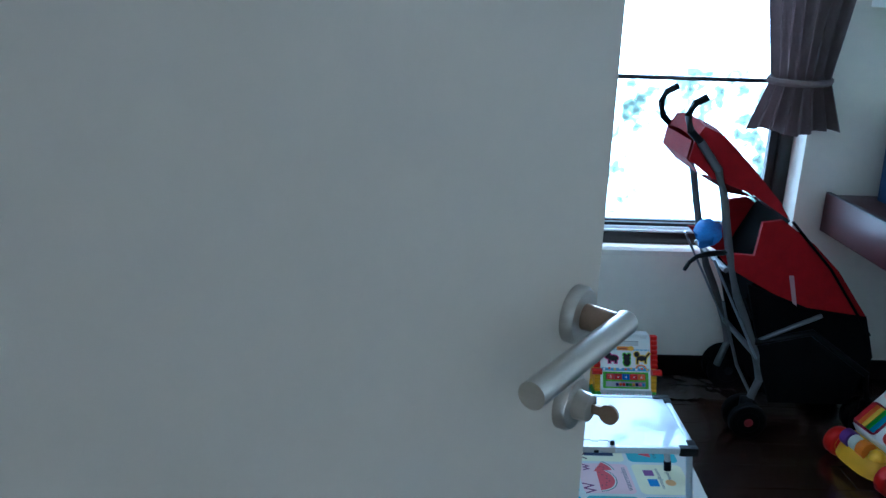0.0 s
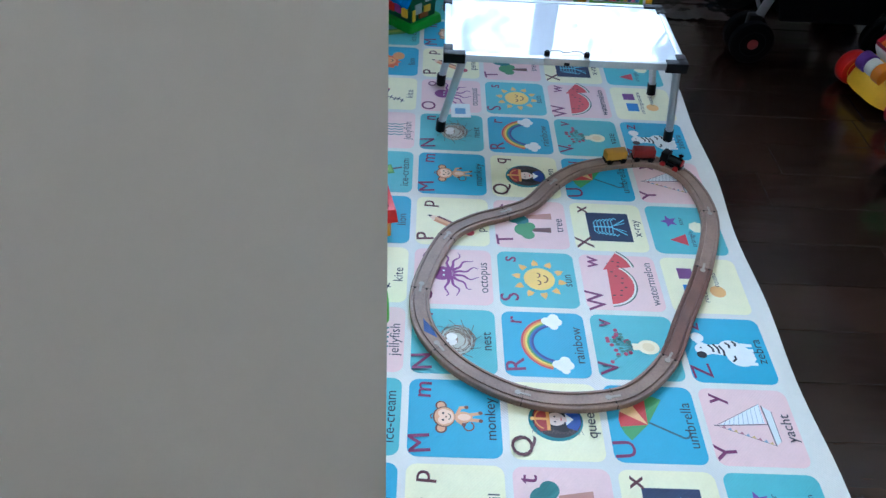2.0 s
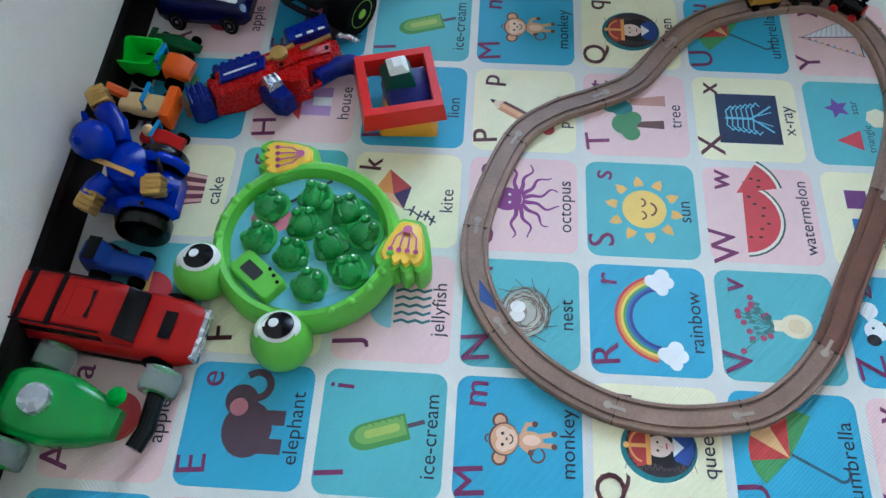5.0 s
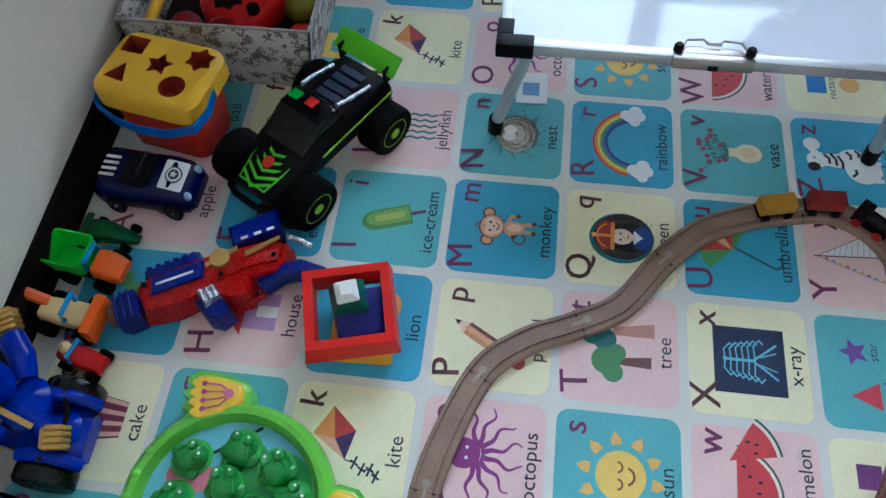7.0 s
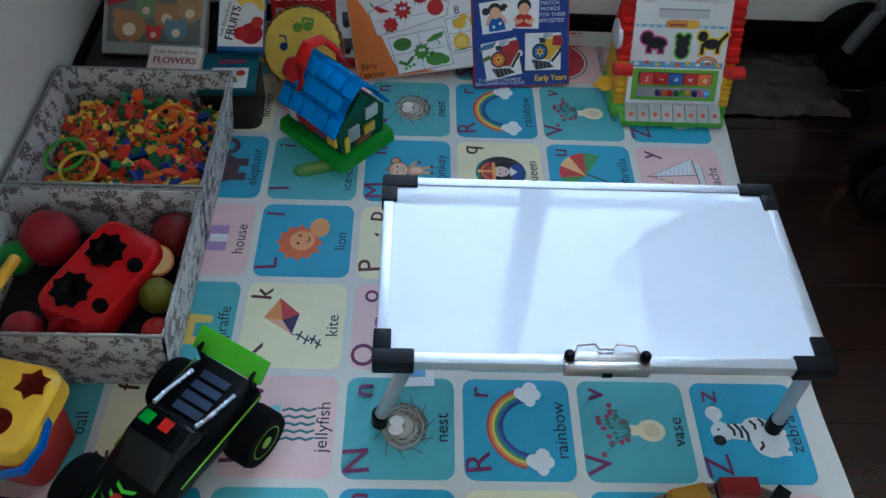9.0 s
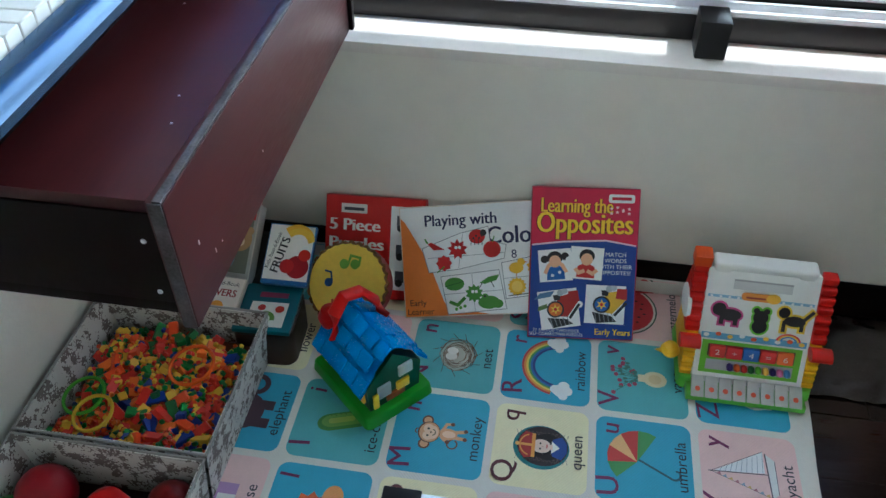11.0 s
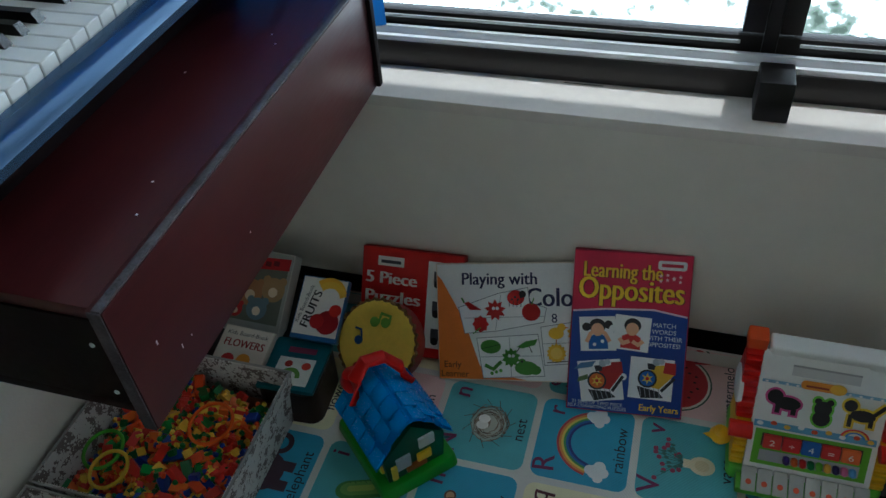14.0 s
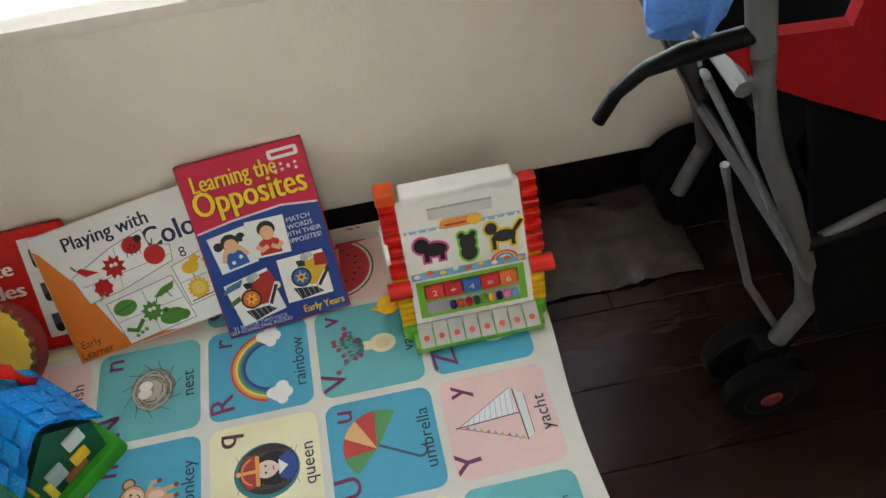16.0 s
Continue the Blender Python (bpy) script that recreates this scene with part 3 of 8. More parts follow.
def d_pencil(p):
    """A pencil drawn aslant, its tip up."""
    m = lambda a, b: (0.10 - 0.30 * a + 0.80 * b, 0.32 - 0.50 * a - 0.56 * b)
    p.poly([m(0.2, -0.06), m(0.2, 0.06), m(0.95, 0.06), m(0.95, -0.06)], (218, 148, 102)).poly([m(0.16, -0.02), m(0.16, 0.025), m(0.95, 0.025), m(0.95, -0.02)], (232, 178, 130)).poly([m(0.17, 0.03), m(0.2, 0.06), m(0.95, 0.06), m(0.95, 0.03)], (112, 58, 50))
    p.poly([m(0.0, 0.0), m(0.2, -0.06), m(0.17, 0.0), m(0.2, 0.06)], (240, 214, 180)).poly([m(-0.02, 0.0), m(0.07, -0.024), m(0.07, 0.024)], BLK)
    p.poly([m(0.95, -0.062), m(0.95, 0.062), m(1.02, 0.062), m(1.02, -0.062)], (206, 200, 196)).circle(*m(1.05, 0.0), 0.058, (190, 76, 88))


def d_queen(p):
    p.circle(0, 0, 0.245, (40, 128, 134), 0.275, 32).circle(0.015, -0.012, 0.222, (52, 40, 44), 0.250, 32)
    for i in range(-5, 6):
        p.line([(-0.16, i * 0.04 - 0.06), (0.17, i * 0.04 + 0.05)], 0.004, (112, 92, 90))
        p.line([(-0.16, i * 0.04 + 0.05), (0.17, i * 0.04 - 0.06)], 0.004, (112, 92, 90))
    p.circle(0.01, 0.02, 0.125, (30, 22, 24), 0.13).circle(-0.08, -0.06, 0.06, (30, 22, 24), 0.09).circle(0.10, -0.06, 0.06, (30, 22, 24), 0.09)
    p.poly([(-0.12, -0.20), (-0.09, -0.11), (0.0, -0.09), (0.10, -0.11), (0.14, -0.20), (0.06, -0.25), (-0.04, -0.25)], (44, 78, 160)).poly([(-0.06, -0.10), (0.08, -0.10), (0.01, -0.18)], WHT).rect(-0.02, -0.11, 0.04, -0.04, (236, 206, 190))
    p.circle(0.01, 0.0, 0.078, (232, 208, 194), 0.095).circle(-0.02, 0.01, 0.010, (40, 36, 40)).circle(0.04, 0.01, 0.010, (40, 36, 40)).line([(-0.005, -0.055), (0.03, -0.055)], 0.012, (200, 70, 80)).line([(0.01, 0.0), (0.005, -0.025)], 0.006, (200, 160, 150))
    p.poly([(-0.12, 0.07), (0.14, 0.07), (0.16, 0.16), (0.09, 0.21), (0.01, 0.225), (-0.07, 0.21), (-0.14, 0.16)], (176, 52, 46)).rect(-0.125, 0.06, 0.145, 0.095, (232, 160, 74)).line([(0.01, 0.09), (0.01, 0.22)], 0.028, (232, 170, 84)).arc(0.01, 0.09, 0.12, 20, 160, 0.016, (226, 150, 70)).circle(0.01, 0.235, 0.022, (240, 190, 100))


def d_rainbow(p):
    for i, c in enumerate(((206, 74, 70), (232, 150, 70), (240, 214, 96), (96, 164, 96), (60, 110, 180), (52, 66, 140))):
        p.arc(0.01, -0.12, 0.335 - i * 0.021, 12, 166, 0.023, c, 26, 0.36 - i * 0.021)
    for x, y in ((-0.27, -0.13), (0.29, -0.07)):
        for dx, dy, r in ((0, 0, 0.07), (-0.06, -0.03, 0.045), (0.055, -0.035, 0.055), (0.01, 0.045, 0.05), (0.0, -0.07, 0.05)):
            p.circle(x + dx, y + dy, r, (244, 244, 242))


def d_sun(p):
    for i in range(10):
        a = i * 36 + 8
        p.poly([(0.188 * math.cos(radians(a - 10)), 0.188 * math.sin(radians(a - 10)) - 0.01), (0.188 * math.cos(radians(a + 10)), 0.188 * math.sin(radians(a + 10)) - 0.01), (0.225 * math.cos(radians(a + 8)), 0.225 * math.sin(radians(a + 8)) - 0.01), (0.268 * math.cos(radians(a)), 0.268 * math.sin(radians(a)) - 0.01), (0.225 * math.cos(radians(a - 8)), 0.225 * math.sin(radians(a - 8)) - 0.01)], (240, 190, 100))
    p.circle(0, -0.01, 0.15, (245, 208, 104)).arc(-0.05, 0.01, 0.03, 190, 350, 0.012, (120, 70, 50)).arc(0.05, 0.01, 0.03, 190, 350, 0.012, (120, 70, 50)).arc(0, -0.04, 0.05, 200, 340, 0.014, (120, 70, 50))


def d_tree(p):
    p.poly([(0.06, 0.02), (0.11, 0.02), (0.15, -0.22), (0.06, -0.22)], (196, 140, 124)).poly([(-0.12, 0.0), (-0.08, 0.0), (-0.06, -0.2), (-0.13, -0.2)], (110, 70, 64))
    for x, y, r in ((0.08, 0.13, 0.09), (0.15, 0.08, 0.07), (0.03, 0.07, 0.07)):
        p.circle(x, y, r, (40, 116, 116))
    for x, y, r in ((-0.1, 0.06, 0.085), (-0.17, 0.02, 0.06), (-0.05, 0.0, 0.055)):
        p.circle(x, y, r, (84, 146, 92))


def d_umbrella(p):
    cs = ((84, 158, 90), (206, 66, 62), (236, 190, 130), (206, 66, 62), (84, 158, 90))
    for i in range(5):
        a0, a1 = 12 + i * 33, 12 + (i + 1) * 33
        p.poly([(-0.05 + 0.0, 0.0)] + [(-0.02 + 0.2 * math.cos(radians(a)), 0.0 + 0.2 * math.sin(radians(a))) for a in (a0, (a0 + a1) / 2, a1)], cs[i])
    p.line([(-0.03, 0.0), (0.02, -0.2)], 0.014, (52, 92, 110)).arc(0.055, -0.2, 0.035, 180, 350, 0.014, (52, 92, 110))


def d_vase(p):
    r2 = random.Random(3)
    p.circle(0, -0.13, 0.075, (240, 226, 190), 0.09).rect(-0.035, -0.06, 0.035, 0.0, (240, 226, 190)).circle(0, -0.13, 0.045, (230, 210, 165), 0.05)
    for i in range(15):
        x, y = r2.uniform(-0.17, 0.17), r2.uniform(0.02, 0.22)
        p.line([(0, 0), (x * 0.6, y * 0.6), (x, y)], 0.005, (74, 128, 120)).circle(x, y, 0.018, (170, 70, 100))
        p.circle(x * 0.7 + 0.01, y * 0.7, 0.011, (74, 128, 120), 0.018)


def d_melon(p):
    """A large and a smaller slice, rinds down."""
    for ax, ay, r, a0, a1 in ((-0.04, 0.19, 0.37, 184, 352), (0.20, 0.20, 0.40, 280, 328)):
        f = lambda k: [(ax, ay)] * (a1 - a0 < 90) + [(ax + r * k * math.cos(radians(a0 + (a1 - a0) * i / 14)), ay + r * k * math.sin(radians(a0 + (a1 - a0) * i / 14))) for i in range(15)]
        p.poly(f(1.0), (66, 92, 74)).poly(f(0.955), (240, 230, 216)).poly(f(0.89), (208, 64, 70))
        for k in range(8 if a1 - a0 > 90 else 3):
            a = radians(a0 + (a1 - a0) * (k + 0.8) / (8.6 if a1 - a0 > 90 else 3.6))
            p.circle(ax + r * (0.52 + 0.1 * (k % 2)) * math.cos(a), ay + r * (0.52 + 0.1 * (k % 2)) * math.sin(a), 0.011, BLK, 0.018)


def d_xray(p):
    """A pale rib cage and hips on a dark plate."""
    b = (126, 200, 224)
    p.rect(-0.25, -0.25, 0.25, 0.25, (26, 44, 82)).line([(0.0, 0.18), (0.0, -0.02)], 0.022, b)
    for k in range(6):
        y = 0.17 - k * 0.042
        for s in (-1, 1):
            p.line([(0.0, y), (s * (0.07 + 0.008 * k), y + 0.008), (s * (0.12 + 0.008 * k), y - 0.035), (s * (0.10 + 0.006 * k), y - 0.06)], 0.011, b)
    for s in (-1, 1):
        p.line([(0.0, -0.02), (s * 0.05, -0.09), (s * 0.13, -0.19)], 0.016, b).line([(s * 0.03, -0.08), (s * 0.07, -0.19)], 0.010, b)


def d_yacht(p):
    """A sailing boat: striped sail, line of pennants, pale hull."""
    ln = (92, 78, 88)
    p.poly([(-0.22, -0.17), (0.26, -0.15), (0.19, -0.235), (-0.17, -0.235)], (232, 232, 230)).line([(-0.22, -0.17), (0.26, -0.15)], 0.012, ln).line([(-0.17, -0.235), (0.19, -0.235)], 0.006, ln)
    p.poly([(0.04, -0.13), (0.28, -0.13), (0.0, 0.36)], (240, 240, 242)).line([(0.03, -0.16), (0.0, 0.40)], 0.010, ln).line([(0.28, -0.13), (0.0, 0.38), (-0.22, -0.17)], 0.005, ln)
    for k in range(9):
        t = k / 9
        p.line([(0.035 - 0.03 * t, -0.11 + 0.46 * t), (0.035 + 0.22 * (1 - t), -0.125 + 0.44 * t)], 0.004, (140, 150, 168))
        x, y = -0.02 - 0.2 * t, 0.33 - 0.49 * t
        p.poly([(x, y), (x - 0.018, y - 0.045), (x + 0.022, y - 0.036)], ((186, 120, 132), (150, 170, 190), (214, 176, 120))[k % 3])


def d_zebra(p):
    """A young zebra with lowered head, dark muzzle and few stripes."""
    w, k = (242, 242, 240), (40, 38, 44)
    p.circle(-0.08, -0.13, 0.15, w, 0.16).circle(0.02, -0.05, 0.12, w, 0.14).poly([(0.08, 0.06), (-0.08, 0.04), (-0.06, 0.22), (0.06, 0.26)], w).circle(0.0, 0.26, 0.085, w, 0.1).poly([(0.05, 0.3), (0.14, 0.36), (0.09, 0.24)], w).circle(0.17, 0.30, 0.07, w, 0.075)
    p.circle(-0.08, 0.30, 0.048, k, 0.056).circle(0.02, 0.29, 0.011, k)
    for x0, y0, x1, y1 in ((0.06, 0.20, -0.03, 0.16), (0.07, 0.14, -0.05, 0.10), (0.05, 0.08, -0.08, 0.05), (0.10, 0.0, 0.03, -0.03), (-0.16, -0.03, -0.09, -0.06), (0.12, -0.08, 0.06, -0.10)):
        p.line([(x0, y0), ((x0 + x1) / 2, (y0 + y1) / 2 - 0.02), (x1, y1)], 0.024, k)
    for x in (-0.19, -0.11, 0.0, 0.07):
        p.poly([(x - 0.025, -0.16), (x + 0.03, -0.16), (x + 0.02, -0.29), (x - 0.02, -0.29)], w)


def d_shapes_a(p):
    p.rect(-0.22, 0.08, 0.0, 0.26, (44, 126, 196)).rect(0.1, 0.1, 0.28, 0.28, (122, 62, 130)).circle(-0.1, -0.14, 0.095, (238, 186, 110))
    for s, x, y in (("rectangle", -0.1, 0.03), ("square", 0.2, 0.03), ("round", 0.1, -0.15)):
        p.text(s, x, y, 0.1, NAVY)


def d_shapes_b(p):
    p.poly([(-0.3, -0.0 + 0.02), (-0.08, 0.02), (-0.2, 0.24)], (206, 62, 76)).poly(star(5, 0.12, 0.055, 0.16, 0.18), (112, 72, 160)).poly(disc(0.11, 7, 0.06, -0.16), (246, 240, 206))
    for s, x, y in (("triangle", -0.17, -0.05), ("star", 0.17, 0.03), ("heptagon", 0.07, -0.32)):
        p.text(s, x, y, 0.1, NAVY)


CARDS = [
    [("A", "apple", PINK, d_apple), ("B", "ball", TEAL, d_ball), ("C", "cake", CREAM, d_cake), ("D", "dino", BLUE, d_dino)],
    [("E", "elephant", BLUE, d_elephant), ("F", "flower", CREAM, d_flower), ("G", "giraffe", TEAL, d_giraffe), ("H", "house", PINK, d_house)],
    [("I", "ice-cream", TEAL, d_icecream), ("J", "jellyfish", PINK, d_jelly), ("K", "kite", CREAM, d_kite), ("L", "lion", BLUE, d_lion)],
    [("M", "monkey", BLUE, d_monkey), ("N", "nest", TEAL, d_nest), ("O", "octopus", PINK, d_octopus), ("P", "pencil", CREAM, d_pencil)],
    [("Q", "queen", CREAM, d_queen), ("R", "rainbow", BLUE, d_rainbow), ("S", "sun", TEAL, d_sun), ("T", "tree", PINK, d_tree)],
    [("U", "umbrella", BLUE, d_umbrella), ("V", "vase", TEAL, d_vase), ("W", "watermelon", PINK, d_melon), ("X", "x-ray", CREAM, d_xray)],
    [("Y", "yacht", PINK, d_yacht), ("Z", "zebra", BLUE, d_zebra), ("", "", CREAM, d_shapes_a), ("", "", TEAL, d_shapes_b)],
]
CARD_MESH = {}
TURNS = {'umbrella': (-42, 0.04, 0.02), 'kite': (0, 0.04, 0.04), 'vase': (0, 0.0, 0.05), 'tree': (0, 0.02, 0.03), 'octopus': (0, 0.02, 0.0)}
for c in range(7):
    for k in range(4):
        big, word, tone, draw = CARDS[c][k]
        p = Print(0.0009)
        p.poly(rrect(0.925, 0.925, 0.1), tone)
        n0 = len(p.v)
        draw(p)
        grow = 1.0 if not big or word in ('monkey', 'ice-cream', 'pencil', 'watermelon', 'zebra', 'yacht', 'queen') else 1.1 if word in ('rainbow', 'jellyfish', 'octopus', 'x-ray', 'nest') else 1.6 if word == 'umbrella' else 1.36 if word in ('vase', 'tree') else 1.24
        turn, dx, dy = TURNS.get(word, (0, 0, 0))
        ct, st_ = math.cos(radians(turn)) * grow, math.sin(radians(turn)) * grow
        p.v[n0:] = [(x * ct - y * st_ + dx, x * st_ + y * ct + dy - (0.01 if big else 0), z) for x, y, z in p.v[n0:]]
        if big:
            letter_ink = BROWN if tone == CREAM else PLUM
            p.text(big, -0.31, 0.335, 0.31, letter_ink, 5, bold=0.003).text(big.lower(), 0.33, 0.32, 0.28, letter_ink, -4, bold=0.003)
            p.text(word, -0.01, -0.36, 0.158 if len(word) < 10 else 0.148, (34, 34, 52))
        p.v = [(v[0] * PX, v[1] * PX, v[2] * 0.03) for v in p.v]
        CARD_MESH[c, k] = p.mesh("printed_card")
for c in range(7):
    for r in range(12):
        k = (r - 1) % 4
        ob = part("printed_card", CARD_MESH[c, k], None, mat_ob)
        if r == 11:
            # the far row is bent up against the skirting
            lim = (MY1 - 0.0025 - (r + 0.5) * PY) * PX / PY
            bent = bmesh.new()
            bent.from_mesh(CARD_MESH[c, k])
            bmesh.ops.bisect_plane(bent, geom=list(bent.verts) + list(bent.edges) + list(bent.faces), plane_co=(lim, 0, 0), plane_no=(1, 0, 0))
            for v in bent.verts:
                if v.co.x > lim:
                    v.co.z, v.co.x = v.co.z + min(v.co.x - lim, 0.034), lim - v.co.z
            me = bpy.data.meshes.new("printed_card")
            bent.to_mesh(me)
            bent.free()
            for m in CARD_MESH[c, k].materials:
                me.materials.append(m)
            ob.data = me
        ob.matrix_local = pose((c + 0.5) * PX, (r + 0.5) * PY, 0.0001, 0, 0, 90) @ Matrix.Diagonal((PY / PX, 1, 1, 1))

# ---- folding whiteboard table ----
TB = dict(x0=0.545, x1=1.078, y0=1.048, y1=1.344, z=0.223)
WB = mat("whiteboard_gloss", (212, 217, 226), 0.14, vary=0.03, scale=8, coat=0.3)
ALU = mat("table_aluminium", (205, 208, 210), 0.35, 0.7, vary=0.1, scale=30)
wbn = WB.node_tree
wbn.links.remove(wbn.nodes["Principled BSDF"].inputs["Roughness"].links[0])
wbn.nodes["Principled BSDF"].inputs["Roughness"].default_value = 0.05
table = thing("folding_table", "low folding whiteboard table, silver rim and black corners", "table", (TB["x0"], TB["y0"], 0))
w, d, h = TB["x1"] - TB["x0"], TB["y1"] - TB["y0"], TB["z"]
part("tabletop", box((0.012, 0.012, h - 0.012), (w - 0.012, d - 0.012, h - 0.001)), WB, table, "glossy white writing surface")
for lo, hi in (((0, 0, h - 0.016), (w, 0.014, h + 0.001)), ((0, d - 0.014, h - 0.016), (w, d, h + 0.001)), ((0, 0.014, h - 0.016), (0.014, d - 0.014, h + 0.001)), ((w - 0.014, 0.014, h - 0.016), (w, d - 0.014, h + 0.001))):
    part("rim", box(lo, hi, 0.002), ALU, table)
for sx in (0, 1):
    for sy in (0, 1):
        b = bmesh.new()
        x0, x1 = (-0.003, 0.045) if sx == 0 else (w - 0.045, w + 0.003)
        y0, y1 = (-0.003, 0.018) if sy == 0 else (d - 0.018, d + 0.003)
        add_box(b, (x0, y0, h - 0.02), (x1, y1, h + 0.003), 0.002)
        x0, x1 = (-0.003, 0.018) if sx == 0 else (w - 0.018, w + 0.003)
        y0, y1 = (0.018, 0.045) if sy == 0 else (d - 0.045, d - 0.018)
        add_box(b, (x0, y0, h - 0.02), (x1, y1, h + 0.003), 0.002)
        part("corner", b, BLACKP, table)
        lx, ly = (0.012 if sx == 0 else w - 0.012), (0.02 if sy == 0 else d - 0.02)
        fx, fy = (0.0 if sx == 0 else w + 0.016), (0.042 if sy == 0 else d - 0.042)
        leg = part("leg", tube([(lx + (0.03 if sx == 0 else -0.002), ly, h - 0.018), (fx, fy, 0.014)], 0.0092, 12), ALU, table)
        part("foot", tube([(fx + (lx - fx) * 0.1, fy + (ly - fy) * 0.1, 0.03), (fx, fy, 0.001)], 0.0115, 12), BLACKP, leg)
clip = part("clip", box((w / 2 - 0.050, -0.008, h - 0.012), (w / 2 + 0.050, 0.003, h + 0.006), 0.003), STEEL, table, "chrome paper clip")
part("clip_jaw", box((w / 2 - 0.048, 0.003, h + 0.0012), (w / 2 + 0.048, 0.017, h + 0.0045), 0.001), STEEL, clip)
part("clip_arm", tube([(w / 2 - 0.042, 0.004, h + 0.007), (w / 2 - 0.034, 0.022, h + 0.009), (w / 2 - 0.012, 0.025, h + 0.008), (w / 2 - 0.008, 0.018, h + 0.008), (w / 2 + 0.008, 0.018, h + 0.008), (w / 2 + 0.012, 0.025, h + 0.008), (w / 2 + 0.034, 0.022, h + 0.009), (w / 2 + 0.042, 0.004, h + 0.007)], 0.0016, 8), STEEL, clip)
part("clip_notch", box((w / 2 - 0.006, -0.0095, h - 0.010), (w / 2 + 0.006, -0.0078, h - 0.003)), BLACKP, clip)
for x in (-0.044, 0.044):
    part("clip_end", lathe([(0.0062, 0), (0.0062, 0.008), (0.004, 0.011)], 12, pose(w / 2 + x, 0.008, h + 0.0045)), BLACKP, clip)

# ---- wall shelf box and keyboard ----
shelf = thing("wall_cabinet", "dark wine laminate wall-hung box cabinet with chipped pale edge", "cabinet", (0, 0, 0))
BX = dict(x1=0.378, y0=1.322, y1=1.932, z0=0.53, z1=0.676)
part("top_panel", box((XW + 0.002, BX["y0"] + 0.002, BX["z1"] - 0.018), (BX["x1"] - 0.018, BX["y1"], BX["z1"] - 0.004), 0.001), WINE, shelf)
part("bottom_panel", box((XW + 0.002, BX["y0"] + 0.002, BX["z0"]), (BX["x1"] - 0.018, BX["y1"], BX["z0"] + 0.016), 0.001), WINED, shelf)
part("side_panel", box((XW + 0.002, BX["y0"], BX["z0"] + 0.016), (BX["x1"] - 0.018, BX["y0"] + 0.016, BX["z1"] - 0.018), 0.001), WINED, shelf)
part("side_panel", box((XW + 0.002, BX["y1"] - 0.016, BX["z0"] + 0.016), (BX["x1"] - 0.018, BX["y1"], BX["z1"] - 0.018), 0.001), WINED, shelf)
fr = part("front_panel", box((BX["x1"] - 0.018, BX["y0"] - 0.004, BX["z0"] - 0.012), (BX["x1"] - 0.001, BX["y1"], BX["z1"] - 0.001), 0.001), WINE, shelf)
part("edge_band", box((BX["x1"] - 0.011, BX["y0"] - 0.0045, BX["z1"] - 0.001), (BX["x1"] - 0.002, BX["y1"], BX["z1"] + 0.002), 0.001), WORN, fr, "worn pale chipped edge strip")
part("edge_band", box((BX["x1"] - 0.015, BX["y0"] - 0.006, BX["z0"] - 0.012), (BX["x1"] - 0.002, BX["y0"] - 0.0045, BX["z1"]), 0.0005), WORN, fr, "worn pale chipped edge strip")
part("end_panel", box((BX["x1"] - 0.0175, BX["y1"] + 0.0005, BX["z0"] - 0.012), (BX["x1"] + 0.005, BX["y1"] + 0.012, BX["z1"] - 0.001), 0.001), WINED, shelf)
for x, z in ((0.345, 0.625), (0.345, 0.56), (0.1, 0.6)):
    part("screw", lathe([(0.003, 0), (0.0025, 0.0012)], 10, pose(x, BX["y0"] + 0.0002, z, 90, 0, 0)), GREYAL, shelf)

rng = random.Random(4)
for k in range(4):
    y, z = rng.uniform(1.34, 1.60), rng.uniform(0.545, 0.665)
    part("paint_chip", box((BX["x1"] - 0.0012, y, z), (BX["x1"] - 0.0006, y + rng.uniform(0.001, 0.002), z + rng.uniform(0.0015, 0.006))), GREYAL, fr)
for k in range(5):
    x, y = rng.uniform(0.2, 0.35), rng.uniform(1.4, 1.85)
    part("dust_speck", box((x, y, BX["z1"] - 0.0041), (x + 0.0022, y + 0.0022, BX["z1"] - 0.0034)), GREYAL, shelf)
part("back_panel", box((XW + 0.002, 1.02, 0.676), (-0.032, 1.932, 0.905), 0.002), WINE, shelf)
KB = dict(y0=1.050, y1=1.962, xk=0.241, z=0.790)
KX0, KY0, KW = 0.085, 1.095, 0.0235
kb = thing("electronic_keyboard", "black electronic piano keyboard with white keys", "keyboard", (0, 0, 0))
NAVYG = mat("keyboard_body", (66, 88, 114), 0.22, 0.65, vary=0.04, scale=4)
NAVYG.node_tree.links.remove(NAVYG.node_tree.nodes["Principled BSDF"].inputs["Roughness"].links[0])
KEYT = mat("key_top_black", (5, 5, 6), 0.4, vary=0.1)
KEYT.node_tree.nodes["Principled BSDF"].inputs["Specular IOR Level"].default_value = 0.2
KEYBLK = mat("key_tip_black", (10, 11, 13), 0.16, vary=0.05)
KEYBLK.node_tree.nodes["Principled BSDF"].inputs["Specular IOR Level"].default_value = 1.0
PANEL = mat("keyboard_panel", (6, 8, 11), 0.5, vary=0.15)
PANEL.node_tree.nodes["Principled BSDF"].inputs["Specular IOR Level"].default_value = 0.1
PF, PB = (0.068, 0.806), (-0.018, 0.838)
prof = [(PB[0] - 0.012, 0.744), (0.260, 0.744), (0.274, 0.750), (0.277, 0.762), (0.272, 0.771), (0.260, 0.7765), (0.244, 0.778), (0.243, 0.758), (KX0, 0.758), (KX0 - 0.002, 0.800), PF, PB, (PB[0] - 0.010, 0.835)]
b = bmesh.new()
a0 = [b.verts.new((x, KB["y0"], z)) for x, z in prof]
